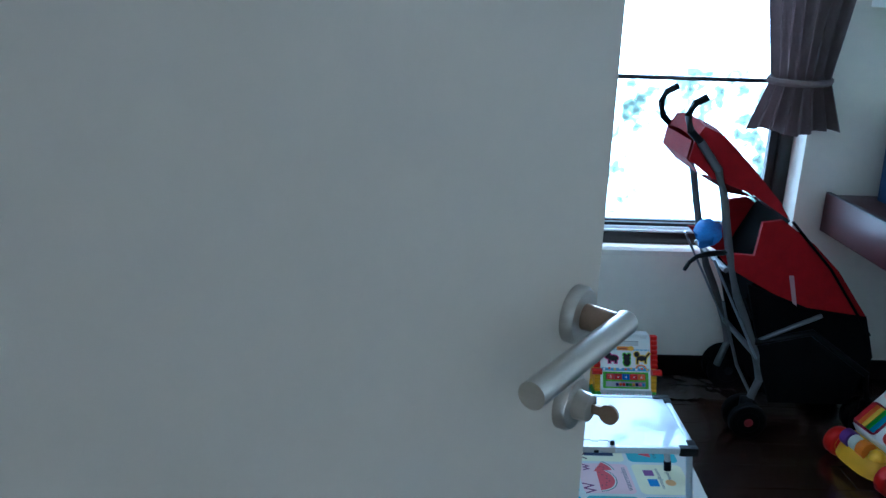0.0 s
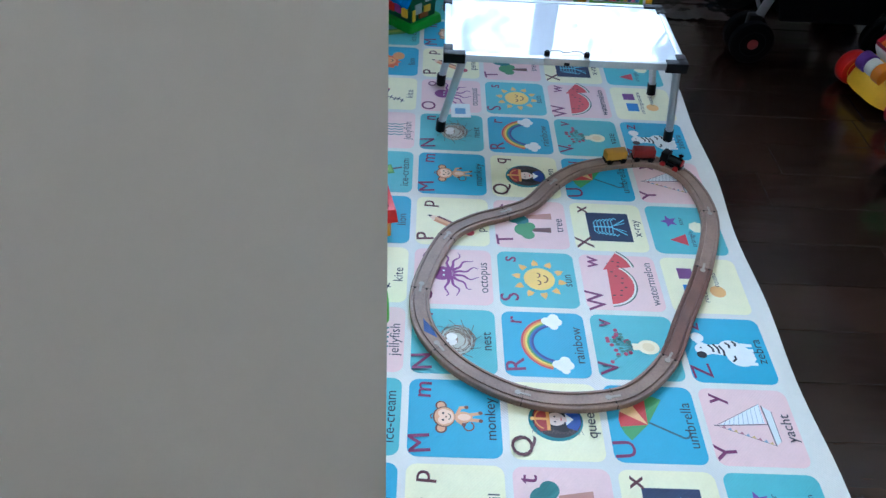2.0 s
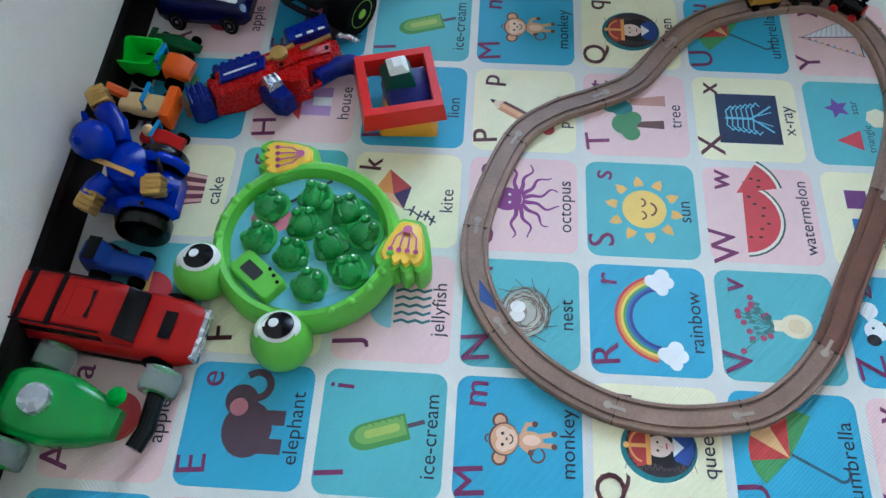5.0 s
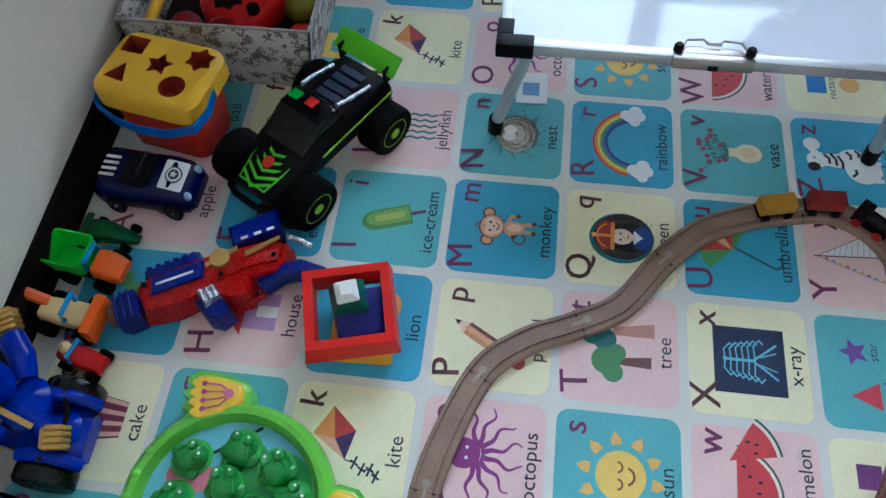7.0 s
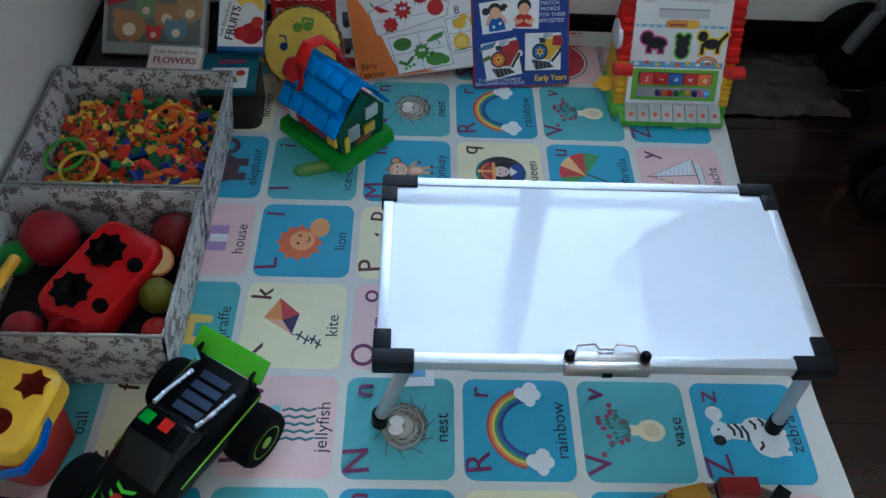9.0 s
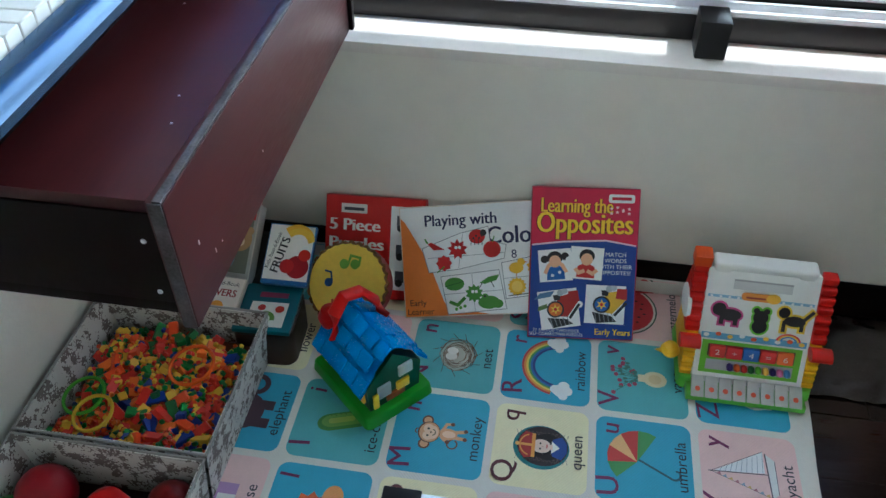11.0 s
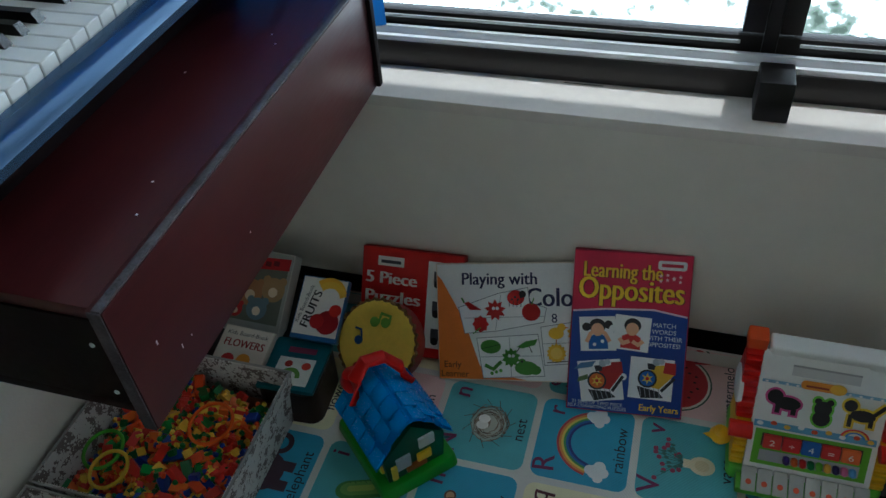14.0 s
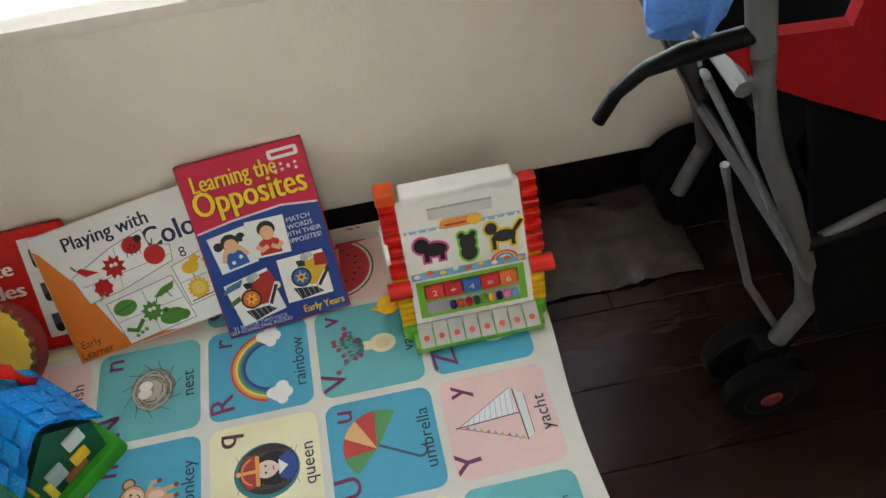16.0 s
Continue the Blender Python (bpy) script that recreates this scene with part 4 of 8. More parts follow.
a1 = [b.verts.new((x, KB["y1"], z)) for x, z in prof]
for i in range(len(prof)):
    b.faces.new((a0[i], a0[(i + 1) % len(prof)], a1[(i + 1) % len(prof)], a1[i]))
b.faces.new(a0), b.faces.new(a1[::-1])
body = part("body", b, NAVYG, kb, "glossy blue-black keyboard body")
for i in range(36):
    y = KY0 + i * KW
    part("white_key", box((KX0, y + 0.0006, 0.768), (KB["xk"], y + KW - 0.0006, KB["z"]), 0.0012, seg=1), WHITEP, kb)
for i in range(35):
    if i % 7 in (0, 1, 3, 4, 5):
        y = KY0 + (i + 1) * KW + {0: -0.002, 1: 0.002, 3: -0.002, 4: 0.0, 5: 0.002}[i % 7]
        bb = bmesh.new()
        va = [bb.verts.new(q) for q in ((KX0, y - 0.0058, 0.789), (0.192, y - 0.0058, 0.789), (0.192, y + 0.0058, 0.789), (KX0, y + 0.0058, 0.789), (KX0, y - 0.0045, 0.8005), (0.1852, y - 0.0048, 0.8010), (0.1852, y + 0.0048, 0.8010), (KX0, y + 0.0045, 0.8005))]
        for f in ((0, 3, 2, 1), (4, 5, 6, 7), (0, 1, 5, 4), (1, 2, 6, 5), (2, 3, 7, 6), (3, 0, 4, 7)):
            bb.faces.new([va[k] for k in f])
        bb.faces.ensure_lookup_table()
        bb.faces[3].material_index = 1
        part("black_key", bb, [KEYT, KEYBLK], kb)
for y0, y1 in ((KB["y0"], KY0 - 0.001), (KY0 + 36 * KW + 0.001, KB["y1"])):
    part("end_cap", box((KX0 - 0.002, y0, 0.758), (0.262, y1, 0.794), 0.005), mat("end_cap_navy", (12, 18, 28), 0.35), kb)
part("label_strip", prism([(PF[0] - 0.0005, 1.06), (KX0 - 0.001, 1.06), (KX0 - 0.001, 1.955), (PF[0] - 0.0005, 1.955)], 0.8065, 0.8078), mat("pale_blue_strip", (96, 138, 186), 0.35), kb, "pale blue strip with tiny printed marks")


def on_panel(y0, y1, u0, u1, lift, material, name, label=""):
    """A flat piece on the sloping control panel, u from its front (0) to its back (1)."""
    P = lambda u: (PF[0] + (PB[0] - PF[0]) * u, PF[1] + (PB[1] - PF[1]) * u)
    bm = bmesh.new()
    (xa_, za_), (xb_, zb_) = P(u0), P(u1)
    nx, nz = (zb_ - za_), (xa_ - xb_)
    k_ = math.hypot(nx, nz)
    nx, nz = nx / k_ * lift, nz / k_ * lift
    vs = []
    for k in (0, 1):
        vs.append([bm.verts.new(q) for q in ((xa_ + k * nx, y0, za_ + k * nz), (xa_ + k * nx, y1, za_ + k * nz), (xb_ + k * nx, y1, zb_ + k * nz), (xb_ + k * nx, y0, zb_ + k * nz))])
    for i in range(4):
        bm.faces.new((vs[0][i], vs[0][(i + 1) % 4], vs[1][(i + 1) % 4], vs[1][i]))
    bm.faces.new(vs[1]), bm.faces.new(vs[0][::-1])
    return part(name, bm, material, kb, label)

SILV0 = mat("slider_silver", (180, 184, 190), 0.3, 0.5)
LCD = mat("keyboard_display", (70, 76, 78), 0.2, vary=0.05)
on_panel(1.06, 1.955, 0.02, 0.96, 0.0015, PANEL, "control_panel", "dark control panel with small buttons")
on_panel(1.545, 1.64, 0.12, 0.52, 0.003, LCD, "display", "grey display window")
on_panel(1.535, 1.65, 0.62, 0.65, 0.003, GREYAL, "trim_line")
on_panel(1.05, 1.962, 0.965, 1.0, 0.003, mat("pale_blue_strip", (96, 138, 186), 0.35), "back_trim")
rng = random.Random(2)
for i in range(34):
    y0 = rng.choice((rng.uniform(1.30, 1.52), rng.uniform(1.68, 1.93)))
    u = rng.choice((0.2, 0.38, 0.55, 0.72))
    on_panel(y0, y0 + 0.010, u, u + 0.06, 0.0035, mat("panel_button", (24, 31, 36), 0.4), "button")
for i in range(12):
    y0 = 1.22 + 0.022 * i
    on_panel(y0, y0 + 0.014, 0.70, 0.88, 0.0019, mat("panel_print", (30, 38, 44), 0.4), "list_print")
part("dial", lathe([(0.014, 0), (0.013, 0.005), (0, 0.006)], 22, pose(0.03, 1.375, 0.8215, 0, -20, 0)), BLACKG, kb)
for y0 in (1.20, 1.25):
    on_panel(y0, y0 + 0.008, 0.2, 0.6, 0.003, BLACKG, "slider")
    on_panel(y0 + 0.001, y0 + 0.007, 0.25, 0.33, 0.008, SILV0, "slider_knob")
for i in range(36):
    part("strip_mark", box((0.072, KY0 + 0.006 + i * KW, 0.8078), (0.072 + rng.uniform(0.003, 0.007), KY0 + 0.006 + i * KW + rng.uniform(0.003, 0.008), 0.8083)), WHITEP, kb)
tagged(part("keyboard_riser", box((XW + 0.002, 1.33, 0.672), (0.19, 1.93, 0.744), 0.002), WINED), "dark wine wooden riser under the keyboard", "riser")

# ---- boxes and books by the window wall ----
def frame_of(o, u, v):
    """A pose whose x runs along u, y along v and z out of the cover, from its lower left corner."""
    u, v = Vector(u).normalized(), Vector(v)
    v = (v - u * v.dot(u)).normalized()
    n = u.cross(v)
    return Matrix(((u.x, v.x, n.x, o[0]), (u.y, v.y, n.y, o[1]), (u.z, v.z, n.z, o[2]), (0, 0, 0, 1)))


def carton(name, label, category, m, w, h, t, side_rgb, cover, bevel=0.0015):
    """A flat box or thick book: a body with its printed cover on the front."""
    ob = thing(name, label, category)
    ob.matrix_world = m
    part("body", box((0, 0, -t), (w, h, 0), bevel), ink(side_rgb, 0.4), ob)
    p = Print(0.00004, 0.38)
    cover(p, w, h)
    p.v = [(x, y, z + 0.0006) for x, y, z in p.v]
    part("cover", p.mesh("cover"), None, ob, "printed picture cover")
    return ob


def cov_opp(p, w, h):
    p.rect(0.002, 0.002, w - 0.002, h - 0.002, (34, 72, 150)).poly([(0.002, h * 0.62), (w * 0.3, h * 0.645), (w * 0.7, h * 0.66), (w - 0.002, h * 0.63), (w - 0.002, h - 0.002), (0.002, h - 0.002)], (206, 40, 84))
    p.line([(0.004, h * 0.622), (w * 0.3, h * 0.647), (w * 0.7, h * 0.662), (w - 0.004, h * 0.632)], 0.003, (236, 214, 226))
    p.text("Learning the", w * 0.42, h * 0.878, 0.036, (96, 26, 40), 0, w * 0.66, 0.0022).text("Opposites", w * 0.5, h * 0.763, 0.052, (96, 26, 40), 0, w * 0.88, 0.0028)
    p.text("Learning the", w * 0.42, h * 0.88, 0.036, (246, 206, 70), 0, w * 0.66, 0.0008).text("Opposites", w * 0.5, h * 0.765, 0.052, (250, 214, 60), 0, w * 0.88, 0.0012)
    p.poly(rrect(w * 0.24, h * 0.055, 0.004, 4, w * 0.83, h * 0.935), (240, 236, 236)).rect(w * 0.74, h * 0.925, w * 0.92, h * 0.945, (196, 40, 70))
    for i in range(8):
        p.poly(star(5, 0.0035, 0.0015, w * (0.74 + 0.03 * (i % 4) * 1.8), h * (0.84 + 0.022 * (i // 4) + 0.008 * (i % 3))), (245, 220, 225))
    for s, y in (("MATCH", 0.57), ("WORDS", 0.53), ("WITH THEIR", 0.49), ("OPPOSITES!", 0.45)):
        p.text(s, w * 0.8, h * y, 0.0105, (232, 236, 244))
    for cx, cy, a, kind in ((0.24, 0.49, 6, 0), (0.53, 0.51, -3, 1), (0.29, 0.2, 9, 2), (0.72, 0.24, -1, 3)):
        s = 0.029 if kind < 2 else 0.035
        R = lambda x, y: (w * cx + x * math.cos(radians(a)) - y * math.sin(radians(a)), h * cy + x * math.sin(radians(a)) + y * math.cos(radians(a)))
        D = lambda r, x, y, c, ry=None: p.poly([R(*q) for q in disc(r, 16, x, y, ry)], c)
        p.poly([R(-s, -s), R(s, -s), R(s, s), R(-s, s)], (244, 244, 244))
        D(0.006, -s - 0.002 if kind == 1 else s + 0.002, 0.004, (244, 244, 244) if kind in (1, 2) else (34, 72, 150))
        if kind < 2:
            cloth = ((44, 104, 178), (204, 58, 52))[kind]
            p.poly([R(-0.016, -0.026), R(0.016, -0.026), R(0.015, -0.006), R(0.006, -0.001), R(-0.006, -0.001), R(-0.015, -0.006)], cloth)
            D(0.0135, 0, 0.013, (34, 28, 30), 0.0125)
            if kind == 0:
                D(0.007, -0.018, 0.012, (34, 28, 30)), D(0.007, 0.018, 0.015, (34, 28, 30))
                D(0.003, -0.006, -0.018, (236, 236, 240)), D(0.003, 0.007, -0.013, (236, 236, 240))
            D(0.0105, 0, 0.007, (236, 188, 152), 0.011)
            for sx in (-1, 1):
                p.line([R(sx * 0.018, -0.012), R(sx * 0.012, 0.0 if kind == 0 else -0.018), R(sx * 0.004, 0.006 if kind == 0 else -0.014)], 0.0065, (236, 188, 152))
        else:
            face, boiler = ((222, 126, 52), (176, 52, 44)) if kind == 2 else ((58, 116, 190), (226, 186, 60))
            p.poly([R(-0.012, -0.012), R(0.014, -0.016), R(0.036, 0.010), R(0.034, 0.028), R(0.002, 0.022)], boiler).poly([R(0.018, 0.012), R(0.038, 0.010), R(0.037, 0.030), R(0.02, 0.030)], (172, 44, 46))
            p.poly([R(-0.022, -0.014), R(0.012, -0.020), R(0.022, -0.030), R(-0.014, -0.034)], (40, 42, 46))
            for k in range(5):
                p.line([R(-0.017 + 0.0075 * k, -0.016), R(-0.014 + 0.0075 * k, -0.031)], 0.0012, (150, 154, 160))
            D(0.0155, -0.006, 0.0, (44, 48, 52)), D(0.0125, -0.006, 0.0, face)
            p.poly([R(*q) for q in star(6, 0.010, 0.0042, -0.006, 0.0)], (244, 208, 92)), D(0.003, -0.006, 0.0, (200, 60, 50))
            p.poly([R(-0.006, 0.016), R(0.004, 0.016), R(0.006, 0.026), R(-0.008, 0.026)], (48, 52, 58))
            D(0.006, 0.006, 0.029, (176, 184, 190)), D(0.005, 0.014, 0.031, (190, 198, 202))
            p.line([R(0.018, -0.018), R(0.036, 0.004)], 0.005, (44, 46, 50))
            if kind == 2:
                p.poly([R(-0.042, 0.022), R(-0.012, 0.024), R(-0.004, 0.034), R(-0.03, 0.032)], (96, 130, 168)).poly([R(-0.038, 0.000), R(-0.02, 0.004), R(-0.02, 0.012), R(-0.036, 0.008)], (96, 120, 70))
    p.text("Early Years", w * 0.8, h * 0.055, 0.016, (246, 206, 70), 0, w * 0.33, 0.0004).text("21 SETS OF TWO PIECE", w * 0.27, h * 0.055, 0.008, (236, 236, 240)).text("SELF-CORRECTING PUZZLES", w * 0.27, h * 0.03, 0.0075, (236, 236, 240))


carton("puzzle_box", "blue and pink cardboard puzzle box leaning on the wall", "puzzle box", frame_of((0.696, 1.812, 0.002), (0.18, 0.014, 0.006), (-0.040, 0.150, 0.226)), 0.188, 0.272, 0.034, (176, 34, 72), cov_opp)


def cov_col(p, w, h):
    p.rect(0.002, 0.002, w - 0.002, h - 0.002, (240, 240, 240)).poly([(0.002, 0.002), (w * 0.6, 0.002), (w * 0.32, h * 0.08), (0.075, h * 0.13), (0.05, h * 0.5), (0.01, h * 0.86), (0.002, h * 0.9)], (232, 140, 66))
    p.text("Playing with", w * 0.43, h * 0.86, 0.03, (40, 44, 84), 0, w * 0.5, 0.0006).text("Colours", w * 0.86, h * 0.7, 0.045, (40, 44, 84), 0, w * 0.5, 0.0010)
    p.text("8", w * 0.79, h * 0.53, 0.022, (40, 44, 84)).text("Early", 0.026, h * 0.13, 0.016, (70, 44, 40)).text("Learner", 0.03, h * 0.05, 0.016, (70, 44, 40))
    panels = (((0.15, 0.62), (0.42, 0.74), (0.62, 0.79), (0.63, 0.66), (0.74, 0.62), (0.72, 0.50), (0.40, 0.42), (0.19, 0.40)), ((0.27, 0.36), (0.68, 0.40), (0.72, 0.05), (0.31, 0.02)), ((0.70, 0.46), (0.99, 0.52), (0.99, 0.17), (0.72, 0.14)))
    for q in panels:
        q = [(w * x, h * y) for x, y in q]
        p.poly(q, (246, 246, 246)).line(q + q[:1], 0.0012, (150, 150, 156))
    for a, b in (((0.40, 0.43), (0.44, 0.73)), ((0.19, 0.53), (0.72, 0.55)), ((0.29, 0.2), (0.70, 0.22)), ((0.5, 0.04), (0.49, 0.37)), ((0.71, 0.32), (0.99, 0.34))):
        p.line([(w * a[0], h * a[1]), (w * b[0], h * b[1])], 0.0009, (160, 160, 166))
    RD, GN, YL, DK = (196, 42, 44), (88, 146, 62), (232, 190, 56), (48, 44, 46)
    X = lambda f: w * f
    Y = lambda f: h * f
    p.poly([(X(0.19), Y(0.66)), (X(0.22), Y(0.67)), (X(0.31), Y(0.60)), (X(0.23), Y(0.60))], RD).line([(X(0.19), Y(0.665)), (X(0.175), Y(0.70))], 0.003, GN)
    p.poly(star(9, 0.019, 0.012, X(0.40), Y(0.60)), RD).circle(X(0.39), Y(0.615), 0.003, (244, 244, 244)).circle(X(0.415), Y(0.615), 0.003, (244, 244, 244))
    p.circle(X(0.54), Y(0.705), 0.015, RD, 0.013).circle(X(0.585), Y(0.735), 0.006, DK)
    for k in range(4):
        p.circle(X(0.515 + 0.02 * k), Y(0.69 + 0.02 * (k % 2)), 0.002, DK).line([(X(0.50 + 0.025 * k), Y(0.68)), (X(0.495 + 0.026 * k), Y(0.63))], 0.0012, DK)
    p.poly(star(8, 0.015, 0.012, X(0.30), Y(0.48)), RD).line([(X(0.30), Y(0.45)), (X(0.25), Y(0.40))], 0.002, GN)
    p.circle(X(0.64), Y(0.585), 0.016, RD, 0.015).line([(X(0.645), Y(0.65)), (X(0.66), Y(0.70))], 0.002, GN)
    p.circle(X(0.365), Y(0.29), 0.018, GN, 0.012).line([(X(0.30), Y(0.27)), (X(0.43), Y(0.31))], 0.0012, (52, 96, 44))
    p.poly(star(10, 0.017, 0.012, X(0.50), Y(0.20)), GN).circle(X(0.49), Y(0.215), 0.003, (244, 244, 244)).circle(X(0.515), Y(0.215), 0.003, (244, 244, 244))
    p.poly([(X(0.54), Y(0.29)), (X(0.60), Y(0.34)), (X(0.68), Y(0.36)), (X(0.66), Y(0.31)), (X(0.58), Y(0.28))], GN).line([(X(0.56), Y(0.29)), (X(0.54), Y(0.25))], 0.0014, DK).line([(X(0.62), Y(0.30)), (X(0.64), Y(0.25))], 0.0014, DK)
    p.circle(X(0.60), Y(0.115), 0.020, GN, 0.012).circle(X(0.575), Y(0.165), 0.006, GN).circle(X(0.66), Y(0.10), 0.010, GN, 0.008).circle(X(0.573), Y(0.17), 0.002, DK)
    p.line([(X(0.33), Y(0.13)), (X(0.38), Y(0.10)), (X(0.43), Y(0.16))], 0.006, GN)
    for k in range(3):
        p.circle(X(0.37 + 0.03 * k), Y(0.065 + 0.012 * k), 0.003, (110, 170, 80))
    p.circle(X(0.80), Y(0.41), 0.013, YL, 0.010).circle(X(0.835), Y(0.46), 0.007, YL).poly([(X(0.86), Y(0.465)), (X(0.88), Y(0.46)), (X(0.86), Y(0.45))], (222, 130, 50)).line([(X(0.80), Y(0.36)), (X(0.80), Y(0.33))], 0.0015, (200, 130, 50))
    p.poly(star(9, 0.016, 0.012, X(0.93), Y(0.42)), YL).poly(star(14, 0.017, 0.014, X(0.80), Y(0.245)), YL).circle(X(0.80), Y(0.245), 0.010, (240, 210, 110)).line([(X(0.74), Y(0.165)), (X(0.97), Y(0.19))], 0.0014, DK)


carton("puzzle_box", "white and orange cardboard puzzle box leaning on the wall", "puzzle box", frame_of((0.470, 1.822, 0.002), (0.98, 0.07, 0.15), (-0.044, 0.122, 0.145)), 0.262, 0.204, 0.036, (226, 214, 200), cov_col)


def cov_puz(p, w, h):
    p.rect(0.002, 0.002, w - 0.002, h - 0.002, (204, 44, 40)).text("5 Piece", w * 0.30, h * 0.71, 0.031, (244, 240, 236), 0, w * 0.5, 0.0014).text("Puzzles", w * 0.32, h * 0.53, 0.031, (244, 240, 236), 0, w * 0.54, 0.0014)
    p.rect(w * 0.16, h * 0.83, w * 0.42, h * 0.92, (236, 232, 228)).rect(w * 0.19, h * 0.855, w * 0.39, h * 0.885, (70, 70, 80)).rect(w * 0.66, h * 0.1, w - 0.003, h * 0.92, (238, 238, 236))
    for y in (0.78, 0.5, 0.24):
        p.rect(w * 0.72, h * (y - 0.06), w * 0.94, h * (y + 0.05), (88, 90, 96)).circle(w * 0.76, h * (y - 0.07), 0.007, (40, 40, 44)).circle(w * 0.9, h * (y - 0.07), 0.007, (40, 40, 44))


carton("puzzle_box", "red cardboard puzzle box standing behind the toy drum", "puzzle box", frame_of((0.304, 1.858, 0.002), (1, 0.0, 0.045), (-0.02, 0.105, 0.155)), 0.19, 0.192, 0.034, (186, 36, 34), cov_puz)


def cov_teddy(p, w, h):
    p.rect(0.002, 0.002, w - 0.002, h - 0.002, (168, 168, 162)).rect(0.008, h * 0.14, w - 0.008, h * 0.8, (112, 116, 104)).poly([(0.006, h * 0.72), (w * 0.5, h * 0.9), (w - 0.006, h * 0.94), (w - 0.006, h * 0.8), (w * 0.5, h * 0.76), (0.006, h * 0.58)], (186, 52, 56))
    for i in range(9):
        p.rect(w * (0.13 + i * 0.083), h * (0.69 + i * 0.018), w * (0.19 + i * 0.083), h * (0.75 + i * 0.018), (110, 40, 44))
    for fx, fy, r, c in ((0.26, 0.34, 0.030, (168, 128, 86)), (0.62, 0.48, 0.024, (176, 132, 92)), (0.85, 0.55, 0.022, (176, 146, 106)), (0.5, 0.26, 0.014, (196, 60, 60)), (0.72, 0.3, 0.02, (120, 140, 150)), (0.42, 0.56, 0.018, (128, 150, 110))):
        p.circle(w * fx, h * fy, r, c).circle(w * fx - r * 0.7, h * fy + r * 0.75, r * 0.35, c).circle(w * fx + r * 0.7, h * fy + r * 0.75, r * 0.35, c).circle(w * fx, h * fy - r * 0.2, r * 0.4, (232, 214, 186))


carton("picture_book", "thick pale picture book with a red title band", "book", frame_of((0.008, 1.785, 0.082), (1, -0.02, 0.0), (-0.02, 0.09, 0.07)), 0.185, 0.15, 0.03, (200, 196, 190), cov_teddy)
carton("storage_carton", "dark cardboard carton under the picture books", "carton", pose(-0.02, 1.74, 0.072), 0.215, 0.2, 0.071, (46, 42, 44), lambda p, w, h: p.rect(0.01, 0.01, w - 0.01, h - 0.01, (38, 34, 36)))


def cov_fruits(p, w, h):
    p.rect(0.002, 0.002, w - 0.002, h - 0.002, (236, 232, 226)).rect(0.002, 0.002, w - 0.002, h * 0.07, (60, 110, 160)).text("FRUITS", w * 0.33, h * 0.48, 0.022, (44, 40, 44), 78, None, 0.0006).text("Kids Board-Book", w * 0.16, h * 0.55, 0.010, (60, 60, 64), 78)
    p.arc(w * 0.62, h * 0.72, 0.026, 20, 130, 0.013, (238, 190, 70)).arc(w * 0.66, h * 0.68, 0.024, 20, 130, 0.012, (240, 200, 84)).circle(w * 0.72, h * 0.3, 0.021, (150, 36, 44)).circle(w * 0.5, h * 0.3, 0.013, (176, 50, 50)).circle(w * 0.84, h * 0.5, 0.011, (196, 60, 50))


carton("board_book", "small white board book with printed fruit", "book", frame_of((0.220, 1.778, 0.100), (1, 0.02, 0.0), (0.03, 0.09, 0.05)), 0.085, 0.112, 0.014, (60, 110, 160), cov_fruits)


def cov_flowers(p, w, h):
    p.rect(0.002, 0.002, w - 0.002, h - 0.002, (232, 222, 210)).text("FLOWERS", w * 0.5, h * 0.62, 0.02, (150, 44, 44), 0, w * 0.78, 0.0005).text("Kids Board-Book", w * 0.5, h * 0.84, 0.011, (70, 60, 60))
    p.circle(w * 0.3, h * 0.25, 0.012, (196, 60, 60)).circle(w * 0.6, h * 0.28, 0.013, (226, 160, 70)).circle(w * 0.45, h * 0.15, 0.009, (90, 130, 70))


carton("board_book", "small cream board book with printed flowers", "book", frame_of((0.104, 1.692, 0.088), (1, -0.03, 0.0), (0.03, 0.09, 0.025)), 0.095, 0.085, 0.012, (206, 196, 180), cov_flowers)
tin = thing("book_tin", "teal picture book in an open brown tin", "tin", (0.247, 1.735, 0), 3)
part("tin_body", prism(rrect(0.104, 0.112, 0.02), 0.0, 0.076, top=1.02), mat("brown_tin", (58, 40, 32), 0.35, 0.3, vary=0.25), tin)
p = Print(0.0003, 0.4)
p.poly(rrect(0.1, 0.108, 0.008), (28, 104, 116)).rect(-0.03, -0.045, 0.035, 0.012, (232, 230, 222)).circle(-0.01, -0.002, 0.007, (190, 60, 50)).circle(0.022, -0.004, 0.008, (200, 70, 50)).arc(0.0, -0.028, 0.014, 0, 180, 0.008, (110, 150, 70)).rect(-0.02, 0.022, 0.03, 0.034, (140, 60, 90))
part("book_cover", box((-0.05, -0.054, 0.076), (0.05, 0.054, 0.085), 0.002), ink((28, 104, 116), 0.4), tin)
ob = part("cover_print", p.mesh("cover_print"), None, tin, m=pose(0, 0, 0.0855))

# toy drum with a braided rim
drum = thing("toy_drum", "yellow-headed toy drum with red side and braided rim", "drum")
drum.matrix_world = Matrix.Translation((0.372, 1.802, 0.096)) @ pose(0, 0, 0, 46, 0, -12) @ Matrix.Diagonal((1.1, 1.1, 1.1, 1))
part("shell", lathe([(0.060, -0.045), (0.064, -0.04), (0.066, -0.004), (0.066, 0.0)], 32), mat("drum_red", (150, 36, 40), 0.45, vary=0.4, scale=30), drum)
part("head", lathe([(0.066, 0.0), (0.064, 0.003), (0.02, 0.0035), (0.0, 0.0035)], 32), mat("drum_yellow", (232, 196, 70), 0.5, vary=0.12, scale=18), drum, "yellow drum head with small printed notes")
